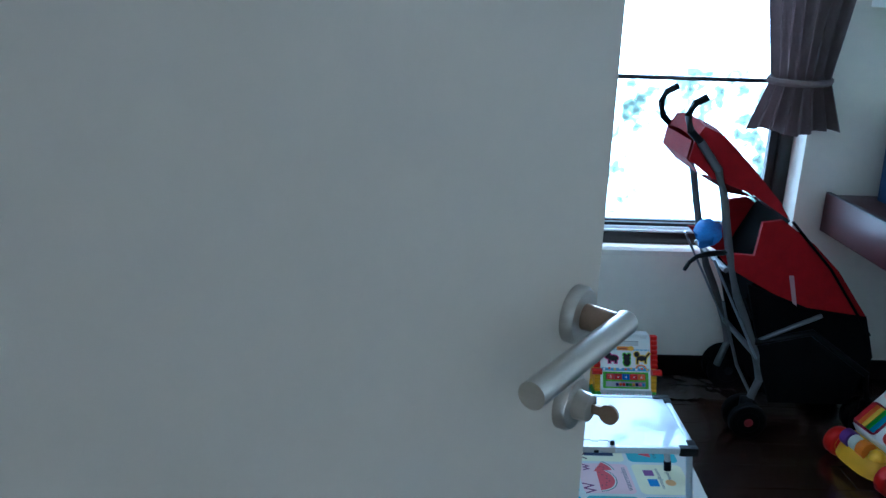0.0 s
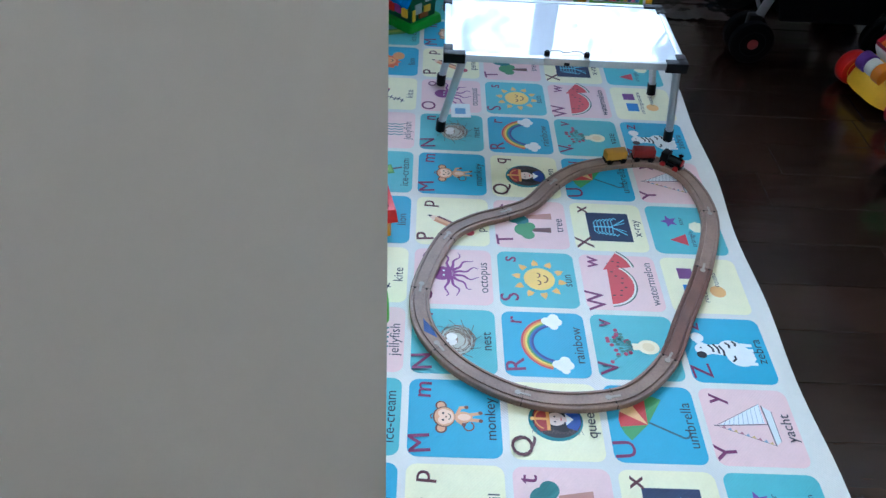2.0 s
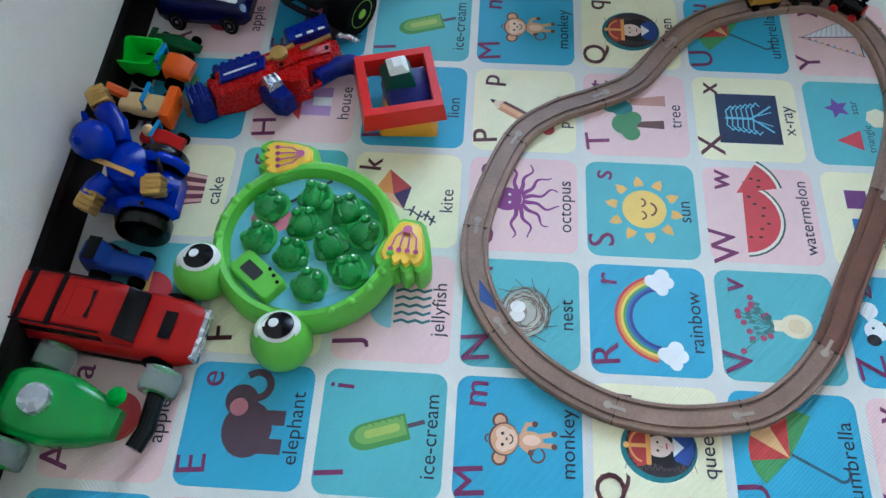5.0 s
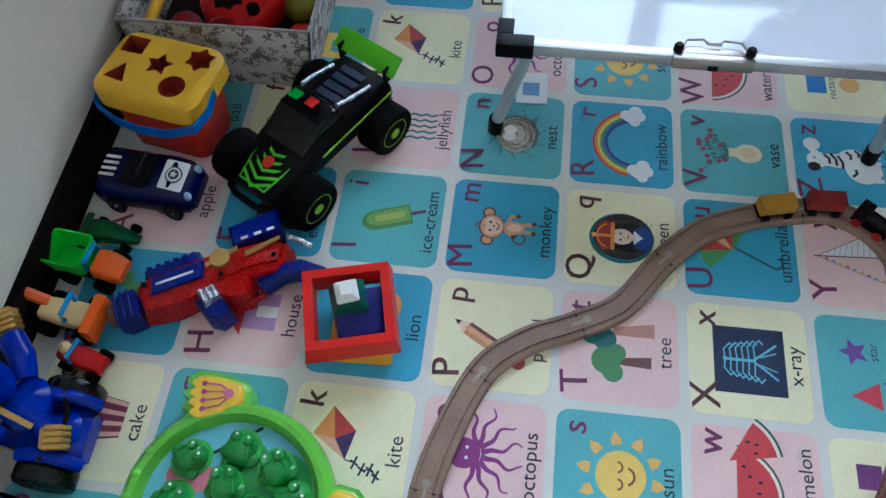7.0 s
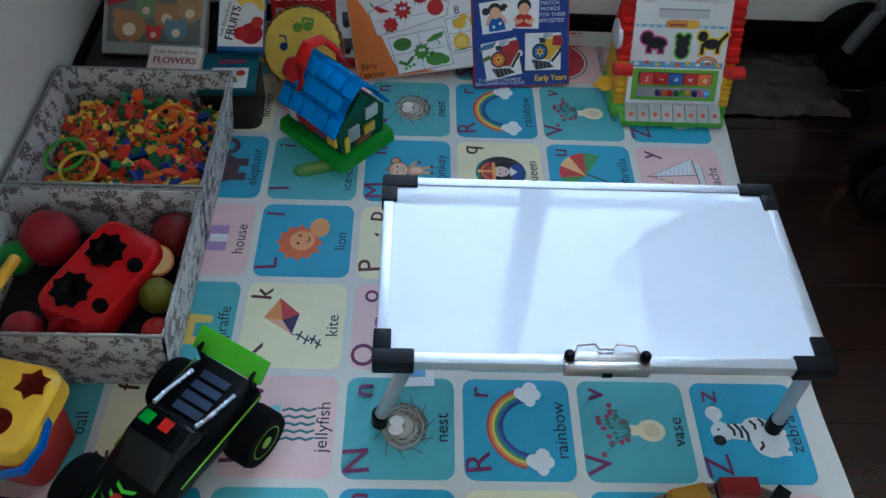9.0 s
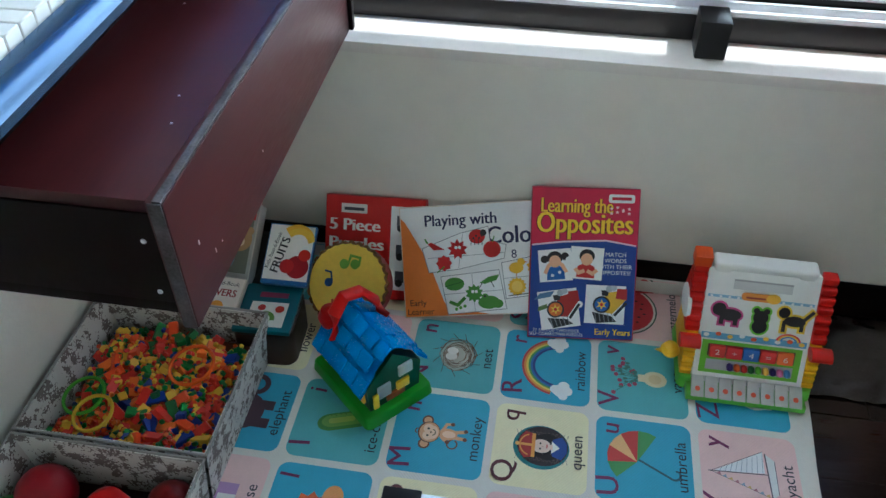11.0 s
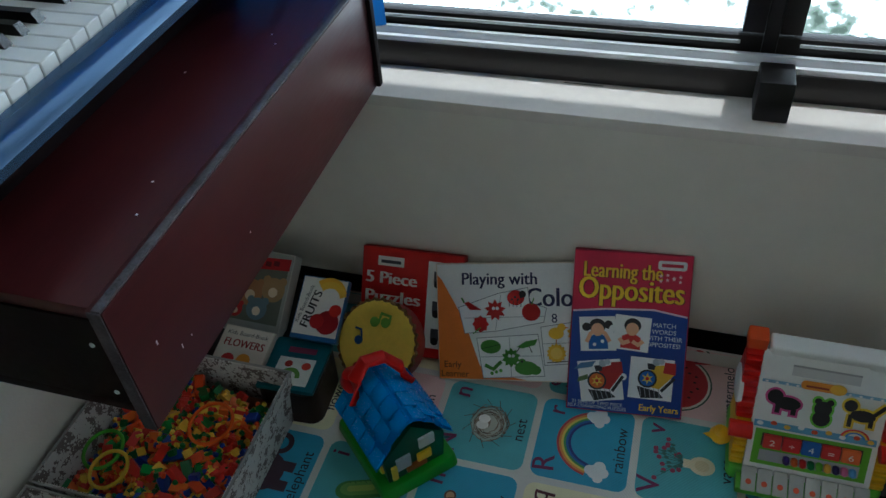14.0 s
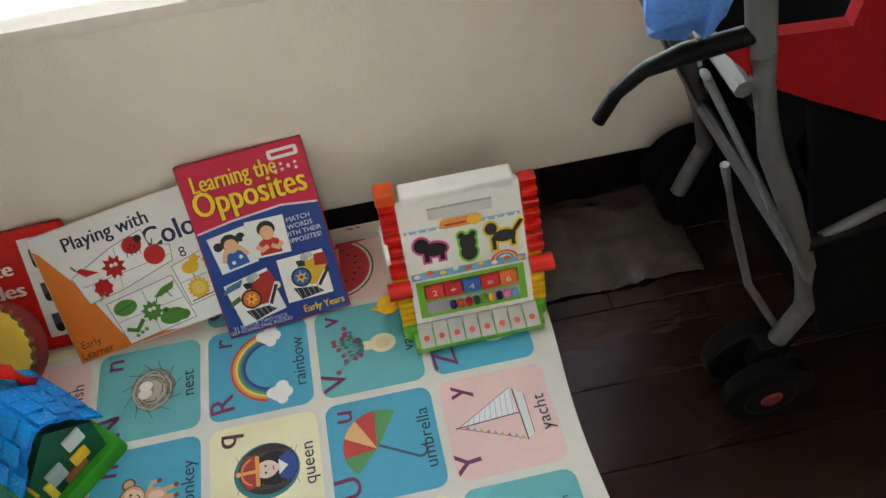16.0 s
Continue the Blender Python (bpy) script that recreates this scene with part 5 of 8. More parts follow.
rope = []
for i in range(90):
    a = i / 90 * 2 * math.pi
    rope.append(((0.0665 + 0.0022 * math.sin(i * 2.1)) * math.cos(a), (0.0665 + 0.0022 * math.sin(i * 2.1)) * math.sin(a), 0.0 + 0.002 * math.cos(i * 2.1)))
part("braid", tube(rope, 0.003, 6, True), mat("braid_cord", (128, 92, 50), 0.7, vary=0.6, scale=90), drum)
p = Print(0.0002)
p.circle(-0.012, 0.03, 0.008, (110, 160, 50)).circle(0.006, 0.034, 0.008, (110, 160, 50)).line([(-0.005, 0.03), (-0.004, 0.046), (0.012, 0.046), (0.013, 0.034)], 0.004, (110, 160, 50)).circle(-0.03, -0.005, 0.007, (40, 84, 140)).line([(-0.024, -0.004), (-0.03, 0.012), (-0.04, 0.012)], 0.003, (40, 84, 140)).circle(-0.02, -0.045, 0.007, (196, 60, 50)).line([(-0.014, -0.044), (-0.016, -0.03)], 0.003, (196, 60, 50))
part("notes", p.mesh("notes"), None, drum, m=pose(0, 0, 0.0038))


# ---- floral storage boxes with toys ----
def floral():
    m = mat("floral_cloth", (214, 212, 206), 0.7, vary=0.05, scale=30, bump=0.2)
    n, l = m.node_tree.nodes, m.node_tree.links
    b = n["Principled BSDF"]
    tc, v1, v2, mul, rp = n.new("ShaderNodeTexCoord"), n.new("ShaderNodeTexNoise"), n.new("ShaderNodeTexVoronoi"), n.new("ShaderNodeMath"), n.new("ShaderNodeValToRGB")
    v1.inputs["Scale"].default_value, v1.inputs["Detail"].default_value = 52, 1
    v2.inputs["Scale"].default_value = 240
    l.new(tc.outputs["Object"], v1.inputs["Vector"]), l.new(tc.outputs["Object"], v2.inputs["Vector"])
    mul.operation = "MULTIPLY_ADD"
    mul.inputs[1].default_value = 0.42
    l.new(v2.outputs["Distance"], mul.inputs[0]), l.new(v1.outputs[0], mul.inputs[2])
    rp.color_ramp.interpolation = "EASE"
    rp.color_ramp.elements[0].position, rp.color_ramp.elements[1].position = 0.755, 0.79
    rp.color_ramp.elements[0].color, rp.color_ramp.elements[1].color = (*lin(216, 213, 208), 1), (*lin(122, 112, 108), 1)
    l.new(mul.outputs[0], rp.inputs[0]), l.new(rp.outputs[0], b.inputs["Base Color"])
    return m


FLORAL = floral()


def storage_box(label, x0, x1, y0, y1, h):
    ob = thing("storage_box", label, "storage box", ((x0 + x1) / 2, (y0 + y1) / 2, 0), group="floral storage boxes")
    w, d, k, t = (x1 - x0) / 2, (y1 - y0) / 2, 0.014, 0.004
    part("base", box((-w + k, -d + 0.004, 0.001), (w - k, d - 0.004, 0.005)), FLORAL, ob)
    for nm, A, B in (("side", (-w, -d), (-w, d)), ("side", (w, d), (w, -d)), ("end", (w, -d), (-w, -d)), ("end", (-w, d), (w, d))):
        bm = bmesh.new()
        A, B = Vector(A), Vector(B)
        n = Vector((-(B - A).y, (B - A).x)).normalized() * -t
        s = Vector(((w - k) / w, 1))
        ring = []
        for P, z in ((A, h), (B, h), (B, 0.001), (A, 0.001)):
            q = P if z > 0.01 else Vector((P.x * s.x, P.y))
            ring.append((q, z))
        lo = [bm.verts.new((q.x, q.y, z)) for q, z in ring]
        hi = [bm.verts.new((q.x + n.x, q.y + n.y, z)) for q, z in ring]
        bm.faces.new(lo), bm.faces.new(hi[::-1])
        for i in range(4):
            bm.faces.new((lo[i], lo[(i + 1) % 4], hi[(i + 1) % 4], hi[i]))
        part(nm, bm, FLORAL, ob)
    part("rim_piping", tube([(-w, -d, h), (w, -d, h), (w, d, h), (-w, d, h)], 0.0028, 8, True), mat("grey_piping", (160, 158, 154), 0.7), ob)
    return ob


storage_box("open floral cloth box full of mixed toys", -0.028, 0.266, 1.143, 1.405, 0.122)
storage_box("open floral cloth box full of small bricks", -0.028, 0.266, 1.413, 1.690, 0.122)

# heap of small bricks: colour by island
bmat = mat("brick_plastic", (200, 60, 40), 0.35)
n, l = bmat.node_tree.nodes, bmat.node_tree.links
geo, rp = n.new("ShaderNodeNewGeometry"), n.new("ShaderNodeValToRGB")
rp.color_ramp.interpolation = "CONSTANT"
cols = [(214, 46, 30), (236, 84, 26), (246, 200, 60), (34, 138, 56), (26, 62, 156), (222, 50, 34), (240, 118, 34), (240, 190, 50), (24, 112, 52)]
rp.color_ramp.elements[0].color = (*lin(*cols[0]), 1)
rp.color_ramp.elements[1].position, rp.color_ramp.elements[1].color = 1 / 9, (*lin(*cols[1]), 1)
for i in range(2, 9):
    e = rp.color_ramp.elements.new(i / 9)
    e.color = (*lin(*cols[i]), 1)
l.new(geo.outputs["Random Per Island"], rp.inputs[0]), l.new(rp.outputs[0], n["Principled BSDF"].inputs["Base Color"])
rng = random.Random(21)
vv, ff = [], []


def brick_mesh(m, kind):
    t = bmesh.new()
    if kind == 0:
        add_box(t, (-0.019, -0.0095, -0.007), (0.019, 0.0095, 0.007), 0.001, seg=1)
    elif kind == 1:
        add_box(t, (-0.008, -0.008, -0.006), (0.008, 0.008, 0.006), 0.001, seg=1)
    elif kind == 2:
        add_prism(t, star(6, 0.015, 0.009), -0.004, 0.004)
        for a_ in range(6):
            add_lathe(t, [(0.0045, -0.005), (0.0055, 0.0), (0.0045, 0.005)], 6, pose(0.013 * math.cos(a_ * 1.0472 + 1.5708), 0.013 * math.sin(a_ * 1.0472 + 1.5708), 0))
    else:
        add_lathe(t, [(0.0045, -0.010), (0.0065, -0.004), (0.004, 0.0), (0.006, 0.006), (0.003, 0.010)], 8)
    t.transform(m @ Matrix.Diagonal((0.8, 0.8, 0.8, 1)))
    k = len(vv)
    t.verts.index_update()
    vv.extend(tuple(v.co) for v in t.verts)
    ff.extend([v.index + k for v in f.verts] for f in t.faces)
    t.free()


for i in range(620):
    x, y = rng.uniform(0.0, 0.242), rng.uniform(1.432, 1.662)
    z = 0.049 + 0.026 * (1 - abs(x - 0.12) / 0.12 * 0.5) + rng.uniform(-0.012, 0.010)
    brick_mesh(pose(x, y, z, rng.uniform(-40, 40), rng.uniform(-40, 40), rng.uniform(0, 360)), rng.choice((0, 0, 1, 2, 2, 3)))
me = bpy.data.meshes.new("toy_bricks")
me.from_pydata(vv, [], ff)
me.materials.append(bmat)
heap = new("toy_bricks", me)
tagged(heap, "heap of small mixed coloured plastic building bricks", "toy bricks", kind="stuff")
# plain block below the heap; its dull brown is the shade between bricks
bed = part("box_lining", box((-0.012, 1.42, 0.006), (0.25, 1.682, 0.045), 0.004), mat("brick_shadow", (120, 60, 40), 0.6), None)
tagged(bed, "plain block under the bricks, coloured as the shade between them", "toy bricks", kind="stuff")
for nm, lab, x, y, z, r, c in (("hoop", "orange plastic hoop lying on the small bricks", 0.17, 1.585, 0.095, 0.036, (232, 112, 40)), ("hoop", "green plastic hoop lying on the small bricks", 0.03, 1.50, 0.098, 0.032, (96, 170, 60)), ("hoop", "yellow plastic hoop lying on the small bricks", 0.06, 1.47, 0.1, 0.03, (226, 190, 70))):
    hp = part(nm, tube([(r * math.cos(i / 28 * 6.2832), r * math.sin(i / 28 * 6.2832), 0) for i in range(28)], 0.003, 8, True), ink(c, 0.35), None, "", pose(x, y, z, 8, -6, 0))
    tagged(hp, lab, "hoop")


def ball(label, x, y, z, r, rgb, sq=1.0):
    ob = part("toy_ball", lathe([(0.0, -r * sq)] + [(r * math.cos(radians(a)), r * sq * math.sin(radians(a))) for a in range(-75, 90, 15)] + [(0.0, r * sq)], 20), ink(rgb, 0.35), None, "", pose(x, y, z))
    return tagged(ob, label, "ball")


# plain block under the toys, coloured dark for the shade down there
tagged(part("box_lining", box((-0.012, 1.155, 0.006), (0.25, 1.395, 0.03), 0.004), mat("dark_fill", (40, 26, 26), 0.7)), "plain dark block for the shade at the bottom of the toy box", "toys", kind="stuff")
for a in (("dark red toy ball in the floral box", 0.045, 1.345, 0.075, 0.043, (150, 30, 44)), ("green toy fruit in the floral box", 0.005, 1.31, 0.07, 0.026, (60, 140, 60)), ("dark red toy fruit in the floral box", 0.225, 1.36, 0.07, 0.035, (110, 26, 28)), ("olive toy fruit in the floral box", 0.222, 1.25, 0.066, 0.026, (120, 120, 40)), ("red toy fruit in the floral box", 0.235, 1.19, 0.062, 0.022, (186, 40, 34)), ("dark red toy cup in the floral box", 0.055, 1.185, 0.07, 0.026, (150, 36, 46))):
    ball(*a)
orange = thing("toy_orange", "half toy orange slice in the floral box", "toy fruit", (0.215, 1.30, 0.075))
part("peel", lathe([(0.0, -0.024), (0.014, -0.02), (0.022, -0.01), (0.024, 0.0), (0.0, 0.0)], 20, pose(0, 0, 0.01, 20, 20, 0)), ink((226, 130, 40), 0.5), orange)
part("flesh", lathe([(0.0, 0.0), (0.021, 0.0), (0.021, 0.0015), (0.0, 0.002)], 20, pose(0, 0, 0.0105, 20, 20, 0)), ink((240, 196, 120), 0.5), orange)
stove = thing("toy_stove", "red plastic toy stove with two black burners", "toy stove", (0.145, 1.268, 0.088), 62)
stove.scale = (1.12, 1.12, 1.0)
SM = pose(0, 0, 0, 6, -8, 0)
part("body", prism(rrect(0.155, 0.1, 0.025), -0.035, 0.012, SM, 0.96, 0.008), ink((196, 36, 36), 0.3), stove)
for x in (-0.038, 0.028):
    part("burner", prism(star(8, 0.026, 0.02, x, 0.012), 0.0122, 0.017, SM), BLACKP, stove)
    part("burner_ring", lathe([(0.011, 0.017), (0.011, 0.021), (0.006, 0.022)], 16, SM @ pose(x, 0.012, 0)), BLACKG, stove)
    part("knob", lathe([(0.0095, 0.0122), (0.009, 0.02), (0.0, 0.021)], 14, SM @ pose(x, -0.034, 0)), BLACKP, stove)
tagged(part("toy_rod", tube([(0.0, 1.17, 0.085), (0.012, 1.23, 0.1), (0.02, 1.29, 0.095)], 0.0085, 10), ink((238, 190, 60), 0.35)), "yellow plastic toy rod in the floral box", "toy")
tagged(part("toy_cup", lathe([(0.018, 0), (0.024, 0.04), (0.022, 0.04), (0.0, 0.006)], 18, pose(0.10, 1.20, 0.06, 60, 10, 30)), ink((170, 36, 44), 0.35)), "dark red toy cup with a pale label", "toy cup")

# ---- wooden train track and train ----
WOOD = mat("worn_track_wood", (150, 122, 104), 0.5, vary=0.3, scale=26, stretch=(1, 1, 1), bump=0.25, rand=0.06)
WOODD = mat("dark_track_wood", (118, 78, 60), 0.5, vary=0.3, scale=26, bump=0.25)
LOOP = [Vector(p) for p in ((0.512, 0.467), (0.514, 0.557), (0.559, 0.687), (0.614, 0.741), (0.680, 0.773), (0.738, 0.808), (0.789, 0.877), (0.831, 0.922), (0.873, 0.950), (0.948, 0.976), (1.035, 0.985), (1.103, 0.925), (1.121, 0.788), (1.070, 0.629), (0.997, 0.479), (0.947, 0.380), (0.881, 0.312), (0.821, 0.289), (0.739, 0.283), (0.664, 0.300), (0.590, 0.344), (0.541, 0.399))]


def loop_at(t):
    """A point on the closed track, t counted in control points."""
    n = len(LOOP)
    i, f = int(math.floor(t)) % n, t - math.floor(t)
    a, b, c, d = (LOOP[(i + k) % n] for k in (-1, 0, 1, 2))
    return 0.5 * ((2 * b) + (c - a) * f + (2 * a - 5 * b + 4 * c - d) * f * f + (3 * b - a - 3 * c + d) * f ** 3)


SECTION = [(-0.0185, 0.0), (0.0185, 0.0), (0.0185, 0.0105), (0.0170, 0.012), (0.0135, 0.012), (0.0130, 0.009), (0.0095, 0.009), (0.0090, 0.012), (-0.0090, 0.012), (-0.0095, 0.009), (-0.0130, 0.009), (-0.0135, 0.012), (-0.0170, 0.012), (-0.0185, 0.0105)]
JOINTS = [0.8, 2.0, 4.05, 6.1, 9.4, 11.9, 13.05, 14.95, 16.75, 18.7, 20.85, 22.8]


def track_piece(t0, t1, material):
    bm = bmesh.new()
    k = max(3, int((t1 - t0) * 7))
    rings = []
    for i in range(k + 1):
        t = t0 + (t1 - t0) * i / k
        p_, d_ = loop_at(t), (loop_at(t + 0.02) - loop_at(t - 0.02)).normalized()
        s = Vector((d_.y, -d_.x))
        rings.append([bm.verts.new((p_.x + s.x * a, p_.y + s.y * a, 0.0012 + z)) for a, z in SECTION])
    for a, b in zip(rings, rings[1:]):
        for i in range(len(SECTION)):
            bm.faces.new((a[i], a[(i + 1) % len(SECTION)], b[(i + 1) % len(SECTION)], b[i]))
    bm.faces.new(rings[0]), bm.faces.new(rings[-1][::-1])
    ob = part("track_piece", bm, material)
    tagged(ob, "worn wooden toy train track piece on the mat", "train track", "wooden train track")
    p_, d_ = loop_at(t1), (loop_at(t1 + 0.02) - loop_at(t1 - 0.02)).normalized()
    m = pose(p_.x, p_.y, 0, 0, 0, math.degrees(math.atan2(d_.y, d_.x)))
    part("peg", prism(disc(0.0052, 14, 0.010, 0), 0.0125, 0.0142, m), mat("pale_peg", (168, 154, 138), 0.4, vary=0.25), ob, "pale joint peg")
    part("peg_socket", prism(disc(0.0075, 16, 0.010, 0), 0.012, 0.0128, m), mat("peg_gap", (58, 44, 38), 0.7), ob)
    part("peg_neck", prism([(-0.012, -0.0022), (0.008, -0.0022), (0.008, 0.0022), (-0.012, 0.0022)], 0.0125, 0.0140, m), mat("pale_peg", (186, 176, 162), 0.4), ob)
    part("joint_gap", prism([(-0.0008, -0.0187), (0.0008, -0.0187), (0.0008, 0.0187), (-0.0008, 0.0187)], 0.002, 0.0128, m), mat("peg_gap", (58, 44, 38), 0.7), ob)
    return ob


for a, b in zip(JOINTS, JOINTS[1:]):
    piece = track_piece(a + 0.004, b - 0.004, WOODD if 13 < a < 14 else WOOD)
    if a > 20:
        bm = bmesh.new()
        q0, q1, q2 = loop_at(21.1), loop_at(21.45), loop_at(21.85)
        vs = [bm.verts.new((q.x + dx, q.y + dy, 0.0141)) for q, dx, dy in ((q0, 0.006, 0.004), (q1, 0.008, 0.006), (q2, 0.002, 0.0), (q1, -0.006, -0.003))]
        bm.faces.new(vs)
        part("paint_smear", bm, ink((30, 72, 140), 0.5), piece, "blue paint smear")


def wagon(label, t, rgb, loco=False):
    p_, d_ = loop_at(t), (loop_at(t + 0.05) - loop_at(t - 0.05)).normalized()
    ob = thing("toy_locomotive" if loco else "toy_wagon", label, "toy train", (p_.x, p_.y, 0.0105), math.degrees(math.atan2(d_.y, d_.x)), "toy train")
    part("chassis", box((-0.026, -0.011, 0.006), (0.026, 0.011, 0.011), 0.001), BLACKP, ob)
    if loco:
        part("boiler", tube([(-0.008, 0, 0.02), (0.024, 0, 0.02)], 0.0095, 16), BLACKG, ob)
        part("cab", box((-0.026, -0.011, 0.011), (-0.008, 0.011, 0.034), 0.0015), BLACKP, ob)
        part("chimney", lathe([(0.004, 0.028), (0.0035, 0.034), (0.006, 0.038)], 12, pose(0.017, 0, 0)), BLACKG, ob)
        part("face_plate", lathe([(0.0085, 0), (0.008, 0.002)], 16, pose(0.024, 0, 0.02, 0, 90, 0)), ink((180, 40, 36), 0.35), ob)
    else:
        part("load_body", box((-0.025, -0.0115, 0.011), (0.025, 0.0115, 0.031), 0.002), ink(rgb, 0.4), ob)
    for x in (-0.016, 0.016):
        for y in (-0.0125, 0.0125):
            part("wheel", lathe([(0.0065, -0.002), (0.0065, 0.002), (0.003, 0.003)], 14, pose(x, y, 0.0068, 90 if y < 0 else -90, 0, 0)), BLACKP if not loco else ink((170, 36, 34), 0.4), ob)
    part("coupling", lathe([(0.003, -0.002), (0.003, 0.002)], 10, pose(0.029, 0, 0.009, 0, 90, 0)), STEEL, ob)


wagon("small mustard wooden toy wagon on the track", 8.95, (186, 140, 50))
wagon("small dark red wooden toy wagon on the track", 9.72, (134, 40, 38))
wagon("small black wooden toy locomotive on the track", 10.5, None, True)

# ---- frog game ----
LIME = mat("lime_plastic", (112, 196, 58), 0.32, vary=0.08, coat=0.2)
FROG = mat("frog_green", (44, 146, 56), 0.28, vary=0.25, scale=30, coat=0.3)
game = thing("frog_game", "lime green turtle-shaped plastic game board with ten frogs", "toy game", (0.290, 0.487, 0))
part("shell", lathe([(0.112, 0.004), (0.124, 0.012), (0.125, 0.030), (0.121, 0.044), (0.114, 0.050), (0.107, 0.048), (0.103, 0.040), (0.101, 0.034), (0.0, 0.034)], 48), LIME, game)
p = Print(0.0003, 0.4)
p.circle(0, 0, 0.100, (128, 190, 208), None, 40).circle(0.055, 0.02, 0.04, (52, 140, 70), 0.05).circle(-0.05, 0.03, 0.03, (214, 132, 150), 0.018).circle(0.01, 0.05, 0.03, (70, 150, 80)).line([(-0.03, 0.06), (0.02, 0.095)], 0.004, (30, 50, 40)).circle(0.03, -0.05, 0.028, (150, 204, 214)).circle(0.06, -0.03, 0.03, (46, 126, 64))
part("pond", p.mesh("pond"), None, game, "printed blue pond", pose(0, 0, 0.0345))


def frog(x, y, a):
    bm = bmesh.new()
    m = pose(x, y, 0.036, 0, 0, a)
    add_lathe(bm, [(0.0205, 0.0), (0.0218, 0.005), (0.0195, 0.012), (0.012, 0.0175), (0.0, 0.0195)], 20, m, 1.0, 0.86)
    for s in (-1, 1):
        add_lathe(bm, [(0.0075, 0.0), (0.008, 0.006), (0.005, 0.011), (0.0, 0.012)], 12, m @ pose(0.009, s * 0.008, 0.011))
        add_lathe(bm, [(0.009, 0.0), (0.009, 0.005), (0.005, 0.009), (0.0, 0.010)], 12, m @ pose(-0.008, s * 0.015, 0.0))
        add_tube(bm, [m @ Vector((-0.012, s * 0.012, 0.011)), m @ Vector((0.0, s * 0.011, 0.0165)), m @ Vector((0.012, s * 0.005, 0.0155))], 0.003, 8)
    f = part("frog", bm, FROG, game)
    part("frog_rim", prism([(1.12 * q_[0], q_[1]) for q_ in disc(0.0225, 22)], 0.0345, 0.0375, pose(x, y, 0, 0, 0, a)), mat("rim_green", (74, 176, 66), 0.3), f)
    for s in (-1, 1):
        e = part("frog_eye", lathe([(0.0022, 0.0), (0.0019, 0.0014), (0.0, 0.0018)], 10, m @ pose(0.011, s * 0.0075, 0.0215, 0, 25, 0)), WHITEP, f)


for i, (x, y) in enumerate(((0.236, 0.537), (0.293, 0.554), (0.338, 0.536), (0.228, 0.487), (0.284, 0.512), (0.365, 0.502), (0.274, 0.465), (0.322, 0.481), (0.304, 0.422), (0.352, 0.444))):
    frog(x - 0.290, y - 0.487, 40 + 37 * i % 90)
for ex, ey in ((0.160, 0.440), (0.277, 0.350)):
    dx, dy = ex - 0.290, ey - 0.487
    e = part("eye", lathe([(0.030, 0.002), (0.0375, 0.014), (0.0385, 0.028), (0.034, 0.044), (0.022, 0.056), (0.0, 0.060)], 28, pose(dx, dy, 0)), LIME, game)
    tilt = pose(dx - 0.002, dy + 0.006, 0.0505, -10, -4, 0)
    part("eyeball", lathe([(0.0295, -0.004), (0.0285, 0.0), (0.024, 0.0045), (0.014, 0.0085), (0.0, 0.010)], 26, tilt, 1.0, 0.9), WHITEP, e)
    part("pupil", lathe([(0.0195, 0.0060), (0.019, 0.0076), (0.011, 0.0102), (0.0, 0.0112)], 22, tilt @ pose(0.003, -0.001, 0)), BLACKG, e)
    part("glint", lathe([(0.0066, 0.0105), (0.006, 0.0115), (0.0, 0.0122)], 14, tilt @ pose(-0.002, 0.0, 0)), WHITEP, e)
    part("glint", lathe([(0.0028, 0.0080), (0.0026, 0.0098), (0.0, 0.0104)], 10, tilt @ pose(0.013, 0.002, -0.001)), WHITEP, e)
neck = part("panel", prism(rrect(0.076, 0.038, 0.008), 0.034, 0.0475, pose(0.236 - 0.29, 0.430 - 0.487, 0, 0, 0, -40), 0.95, 0.002), LIME, game)
part("display", prism(rrect(0.028, 0.017, 0.002), 0.0476, 0.0486, pose(0.229 - 0.29, 0.434 - 0.487, 0, 0, 0, -40)), mat("grey_display", (46, 52, 50), 0.2), neck, "small grey display")
for i in range(3):
    part("button", lathe([(0.0026, 0.0476), (0.0022, 0.049)], 10, pose(0.252 - 0.29 + 0.006 * i, 0.437 - 0.487 - 0.009 * i, 0)), BLACKP, neck)
for fx, fy, a in ((0.250, 0.612, 190), (0.420, 0.487, -98)):
    m = pose(fx - 0.290, fy - 0.487, 0, 0, 0, a)
    lobes = [(-0.040, -0.012), (-0.034, -0.020), (-0.012, -0.030), (0.012, -0.037), (0.026, -0.039)]
    lobes += [(0.030 + 0.010 * abs(math.sin(k / 24 * 4 * math.pi)) + 0.006 * math.sin(k / 24 * math.pi), -0.038 + 0.076 * k / 24) for k in range(25)]
    lobes += [(x, -y) for x, y in lobes[4::-1]]
    ft = part("foot", prism(lobes, 0.004, 0.044, m, 0.98, 0.006), LIME, game)
    pad = part("foot_pad", prism([(x * 0.78, y * 0.74) for x, y in lobes], 0.044, 0.050, m, 0.97, 0.003), mat("pad_yellow", (240, 196, 50), 0.35), ft, "yellow pad with a pink branching print")
    q = Print(0.0003, 0.4)
    for k in (-0.016, -0.005, 0.006, 0.017):
        q.line([(-0.014, k * 0.25), (-0.004, k * 0.8), (0.014, k)], 0.0022, (186, 96, 146)).circle(0.016, k, 0.0034, (178, 78, 134))
    q.circle(-0.015, 0, 0.006, (200, 120, 156))
    part("pad_print", q.mesh("pad_print"), None, pad, m=m @ pose(0, 0, 0.0505))
